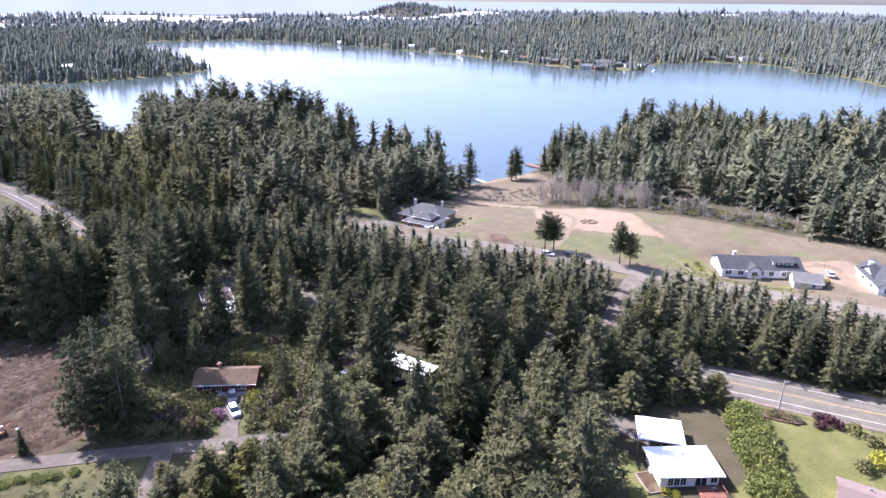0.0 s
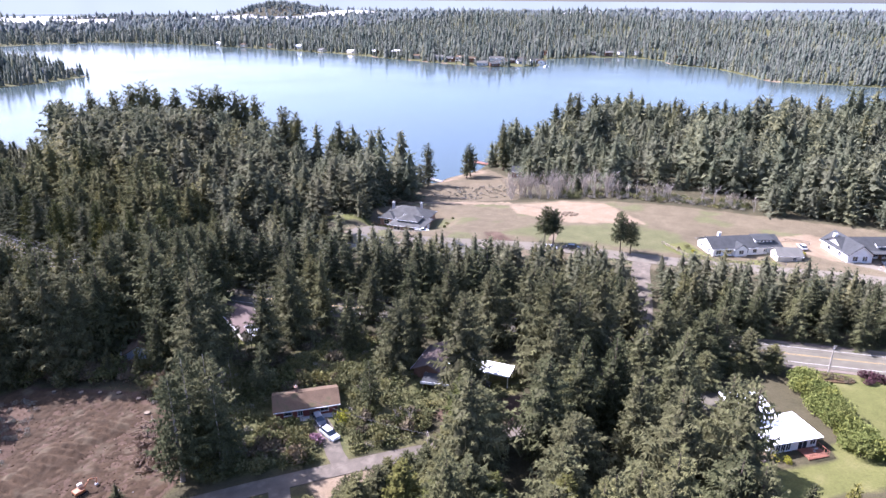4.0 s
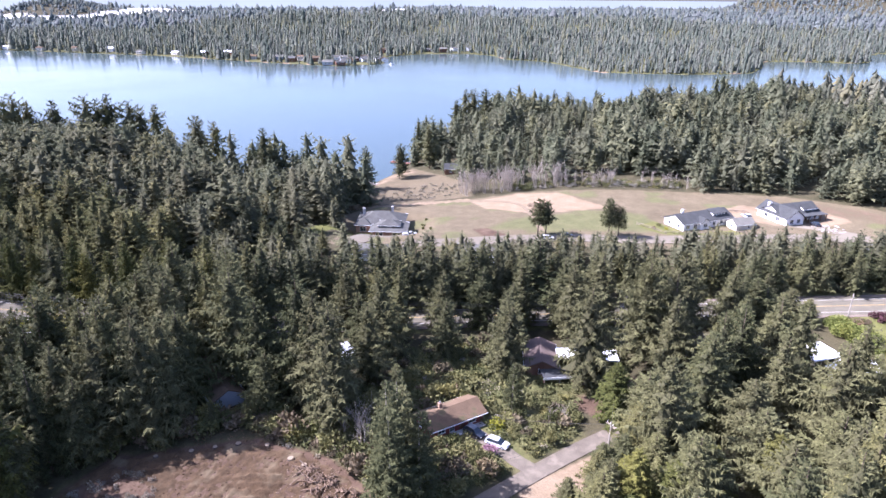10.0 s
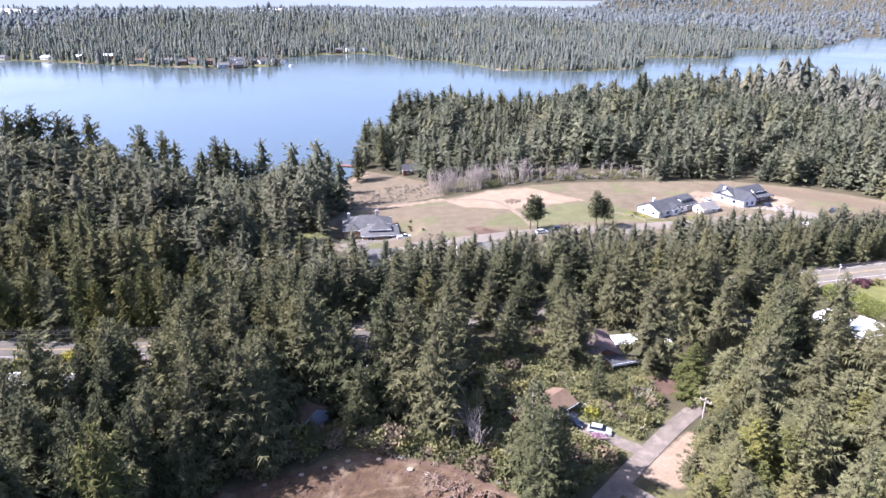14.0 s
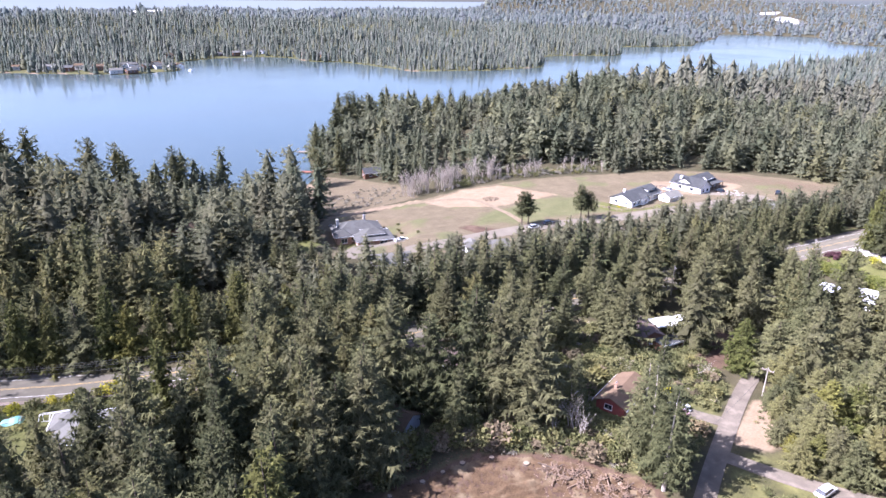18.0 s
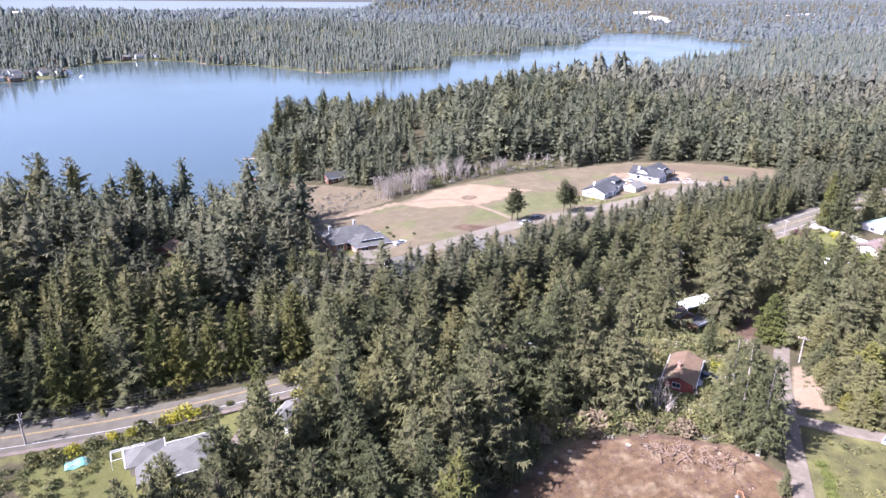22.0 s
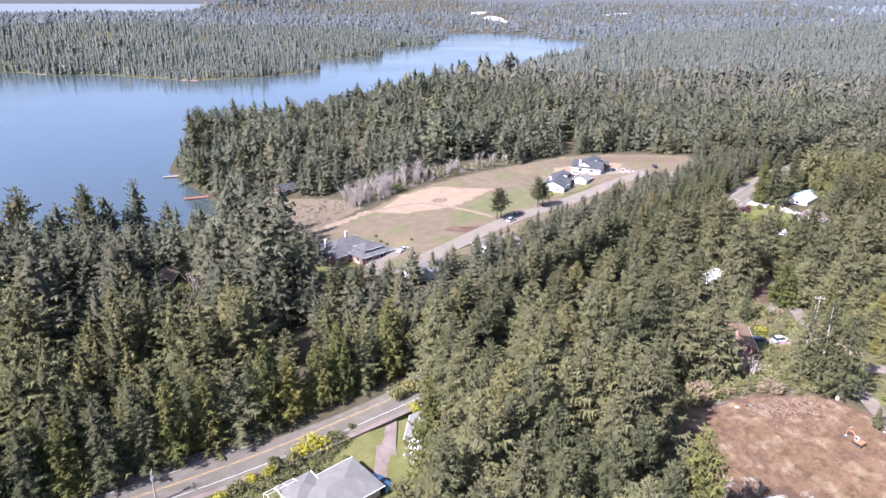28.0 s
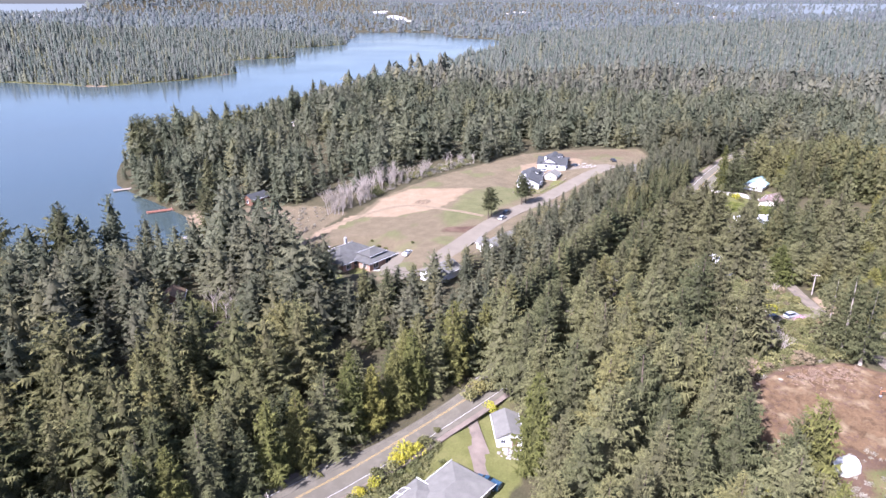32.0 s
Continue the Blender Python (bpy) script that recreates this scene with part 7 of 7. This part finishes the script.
bpy.data.materials["torn_soil"].node_tree.nodes["Principled BSDF"].inputs["Diffuse Roughness"].default_value = 1.0
churned_earth()
rubble("rubble_by_shed", -91.5, 176, 3.0, 90, STONE, "heap of pale broken concrete beside the shed", 0.35)
rubble("rubble_in_clearing", -66, 86, 5.0, 18, STONE, "scattered pale rubble in the clearing", 0.2)
rubble("earth_clods", -80, 105, 24.0, 2400, bpy.data.materials["torn_soil"], "clods of churned red-brown earth", 0.17)
rubble("wood_chips", -63, 103, 7.0, 120, ROOT, "splintered wood scraps on the bare earth", 0.16)
SANDSOIL = surface("sandy_soil", (0.20, 0.152, 0.10), 0.97, 0.25, 0.5, 6, relief=0.7)
rubble("berm", 78, 214, 3.2, 80, SANDSOIL, "low heap of dug sandy earth on the field", 0.5)
rubble("yard_rocks", 152, 133, 6.0, 60, STONE, "pale rocks beside the gravel yard", 0.4)


# ---- fences and garden pieces ----
def fence(line, h, label, material=WOOD, gap=2.4):
    e = thing("fence", pose(0, 0, 0), label, "fence", "fences")
    pts = []
    for (ax, ay), (bx, by) in zip(line, line[1:]):
        n = max(1, int(math.hypot(bx - ax, by - ay) / gap))
        pts += [(ax + (bx - ax) * i / n, ay + (by - ay) * i / n) for i in range(n)]
    pts.append(line[-1])
    for x, y in pts:
        z = ground_at(x, y)
        part("post", boxes((x - 0.06, y - 0.06, z - 0.3, x + 0.06, y + 0.06, z + h)), material, e)
    for (ax, ay), (bx, by) in zip(pts, pts[1:]):
        for k in (0.35, 0.65, 0.95):
            part("rail", tube(bmesh.new(), (ax, ay, ground_at(ax, ay) + h * k), (bx, by, ground_at(bx, by) + h * k), 0.05, 0.05, 4), material, e)


fence([(93.5, 173), (95, 160.5), (108, 152.5), (121, 146)], 1.1, "brown timber rail fence round the lawn")
fence([(130, 166), (137, 164.5), (143, 160)], 1.2, "low timber fence beside the white house")
fence([(98, 236.5), (118, 218.5), (140, 199)], 0.9, "low dark silt fence at the field edge", RUBBER, 5)
pg = thing("pipe_frame", pose(-109.2, 197.0, ground_at(-109.2, 197.0), 0, 0, -35), "white bare pipe frame of a canopy beside the house", "canopy frame")
for x in (-3, -1, 1, 3):
    for s in (-1, 1):
        part("upright", tube(bmesh.new(), (x, s * 1.6, -0.2), (x, s * 1.6, 2.3), 0.05, 0.05, 6), WHITE_P, pg)
    part("bow", tube(tube(bmesh.new(), (x, -1.6, 2.3), (x, 0, 3.0), 0.05, 0.05, 6), (x, 0, 3.0), (x, 1.6, 2.3), 0.05, 0.05, 6), WHITE_P, pg)
for y, z in ((-1.6, 2.3), (0, 3.0), (1.6, 2.3)):
    part("purlin", tube(bmesh.new(), (-3, y, z), (3, y, z), 0.05, 0.05, 6), WHITE_P, pg)
tp = thing("tarpaulin", pose(-115.0, 204.2, ground_at(-115.0, 204.2), 0, 0, -30), "teal tarpaulin spread over a low stack", "tarpaulin")
tb = bmesh.new()
bmesh.ops.create_grid(tb, x_segments=8, y_segments=6, size=1.0)
for v in tb.verts:
    v.co = Vector((v.co.x * 2.2, v.co.y * 1.4, 0.7 + 0.12 * math.sin(v.co.x * 5) + 0.1 * math.cos(v.co.y * 6) - 0.65 * max(abs(v.co.x), abs(v.co.y)) ** 4))
bmesh.ops.solidify(tb, geom=tb.faces[:], thickness=0.03)
part("sheet", tb, TEAL, tp)
part("stack", boxes((-1.6, -0.9, -0.1, 1.6, 0.9, 0.5)), WOOD, tp)
gb = thing("garden_bed", pose(48.6, 70.5, ground_at(48.6, 70.5), 0, 0, 8), "raised soil bed with timber edging beside the cabin", "garden bed")
part("edging", boxes((-1.6, -2.6, -0.1, -1.45, 2.6, 0.28), (1.45, -2.6, -0.1, 1.6, 2.6, 0.28), (-1.45, -2.6, -0.1, 1.45, -2.45, 0.28), (-1.45, 2.45, -0.1, 1.45, 2.6, 0.28)), WOOD, gb)
part("soil", boxes((-1.44, -2.44, -0.1, 1.44, 2.44, 0.2)), bpy.data.materials["torn_soil"], gb)
for x, y, lab in ((3.4, -5.0, "small dark patio table on the red deck"),):
    pt = thing("patio_table", pose(54.9 + x, 72.6 + y, 10.2 + 0.42, 0, 0, 20), lab, "table")
    part("tabletop", tube(bmesh.new(), (0, 0, 0.7), (0, 0, 0.74), 0.5, 0.5, 14), CAR_D, pt)
    part("leg", tube(bmesh.new(), (0, 0, 0), (0, 0, 0.7), 0.06, 0.06, 8), METAL, pt)
    part("foot", tube(bmesh.new(), (0, 0, 0), (0, 0, 0.04), 0.25, 0.25, 10), METAL, pt)
bt = thing("boat", pose(361, 891, 0.0, 0, 0, 20), "white motorboat moored off the far point", "boat")
part("hull", boxes((-4, -1.4, -0.4, 3.4, 1.4, 1.0), (3.401, -0.8, -0.3, 4.6, 0.8, 1.0), bev=0.2), WHITE_P, bt)
part("cabin", boxes((-1.5, -1.0, 1.01, 1.5, 1.0, 2.4), bev=0.15), WHITE_P, bt)
part("window", boxes((1.501, -0.8, 1.4, 1.52, 0.8, 2.0)), GLASS, bt)
pt = thing("plastic_shelter", pose(-92.2, 110.6, ground_at(-92.2, 110.6), 0, 0, 25), "small domed shelter covered in white plastic sheeting", "plastic shelter")
cover = bmesh.new()
rings = []
for y in (-2.6, -1.6, 0.0, 1.6, 2.6):
    k = 1.0 if abs(y) < 2 else 0.62
    rings.append([cover.verts.new((2.0 * k * math.cos(math.pi * i / 6), y, -0.1 + 2.7 * k * math.sin(math.pi * i / 6) ** 0.8 * (1 + 0.04 * math.sin(i * 2.3 + y)))) for i in range(7)])
for p, q in zip(rings, rings[1:]):
    for i in range(6):
        cover.faces.new((p[i], q[i], q[i + 1], p[i + 1]))
cover.faces.new(rings[0][::-1])
cover.faces.new(rings[-1])
bmesh.ops.recalc_face_normals(cover, faces=cover.faces[:])
part("sheet", cover, surface("white_plastic_sheeting", (0.62, 0.63, 0.58), 0.45, 0.15, 0.8, 4), pt)
for y in (-1.6, 0.0, 1.6):
    bow = bmesh.new()
    for i in range(6):
        a, b = math.pi * i / 6, math.pi * (i + 1) / 6
        tube(bow, (2.05 * math.cos(a), y, 2.78 * math.sin(a) ** 0.8), (2.05 * math.cos(b), y, 2.78 * math.sin(b) ** 0.8), 0.03, 0.03, 5)
    part("hoop", bow, METAL, pt)
bed = prism([(80.4 + 4.6 * math.cos(a * 0.3142), 87.0 + 1.9 * math.sin(a * 0.3142) - 0.5 * 4.6 * math.cos(a * 0.3142)) for a in range(20)], 0.0, 0.35)
pb = thing("planting_bed", pose(0, 0, ground_at(80.4, 87.0) - 0.1), "oval heather bed round the foot of a utility pole", "planting bed")
part("soil", bed, bpy.data.materials["torn_soil"], pb)
br = random.Random(8)
for i in range(26):
    a, d = br.uniform(0, 6.283), math.sqrt(br.random()) * 0.92
    x = 4.6 * d * math.cos(a)
    h = new("heather_clump", BUSH["dry"][i % 2] if i % 3 else BUSH["green"][i % 4])
    h.parent = pb
    h.matrix_basis = Matrix.LocRotScale((80.4 + x, 87.0 + 1.9 * d * math.sin(a) - 0.5 * x, 0.3), Euler((0, 0, br.uniform(0, 6))), (0.42, 0.42, 0.3))
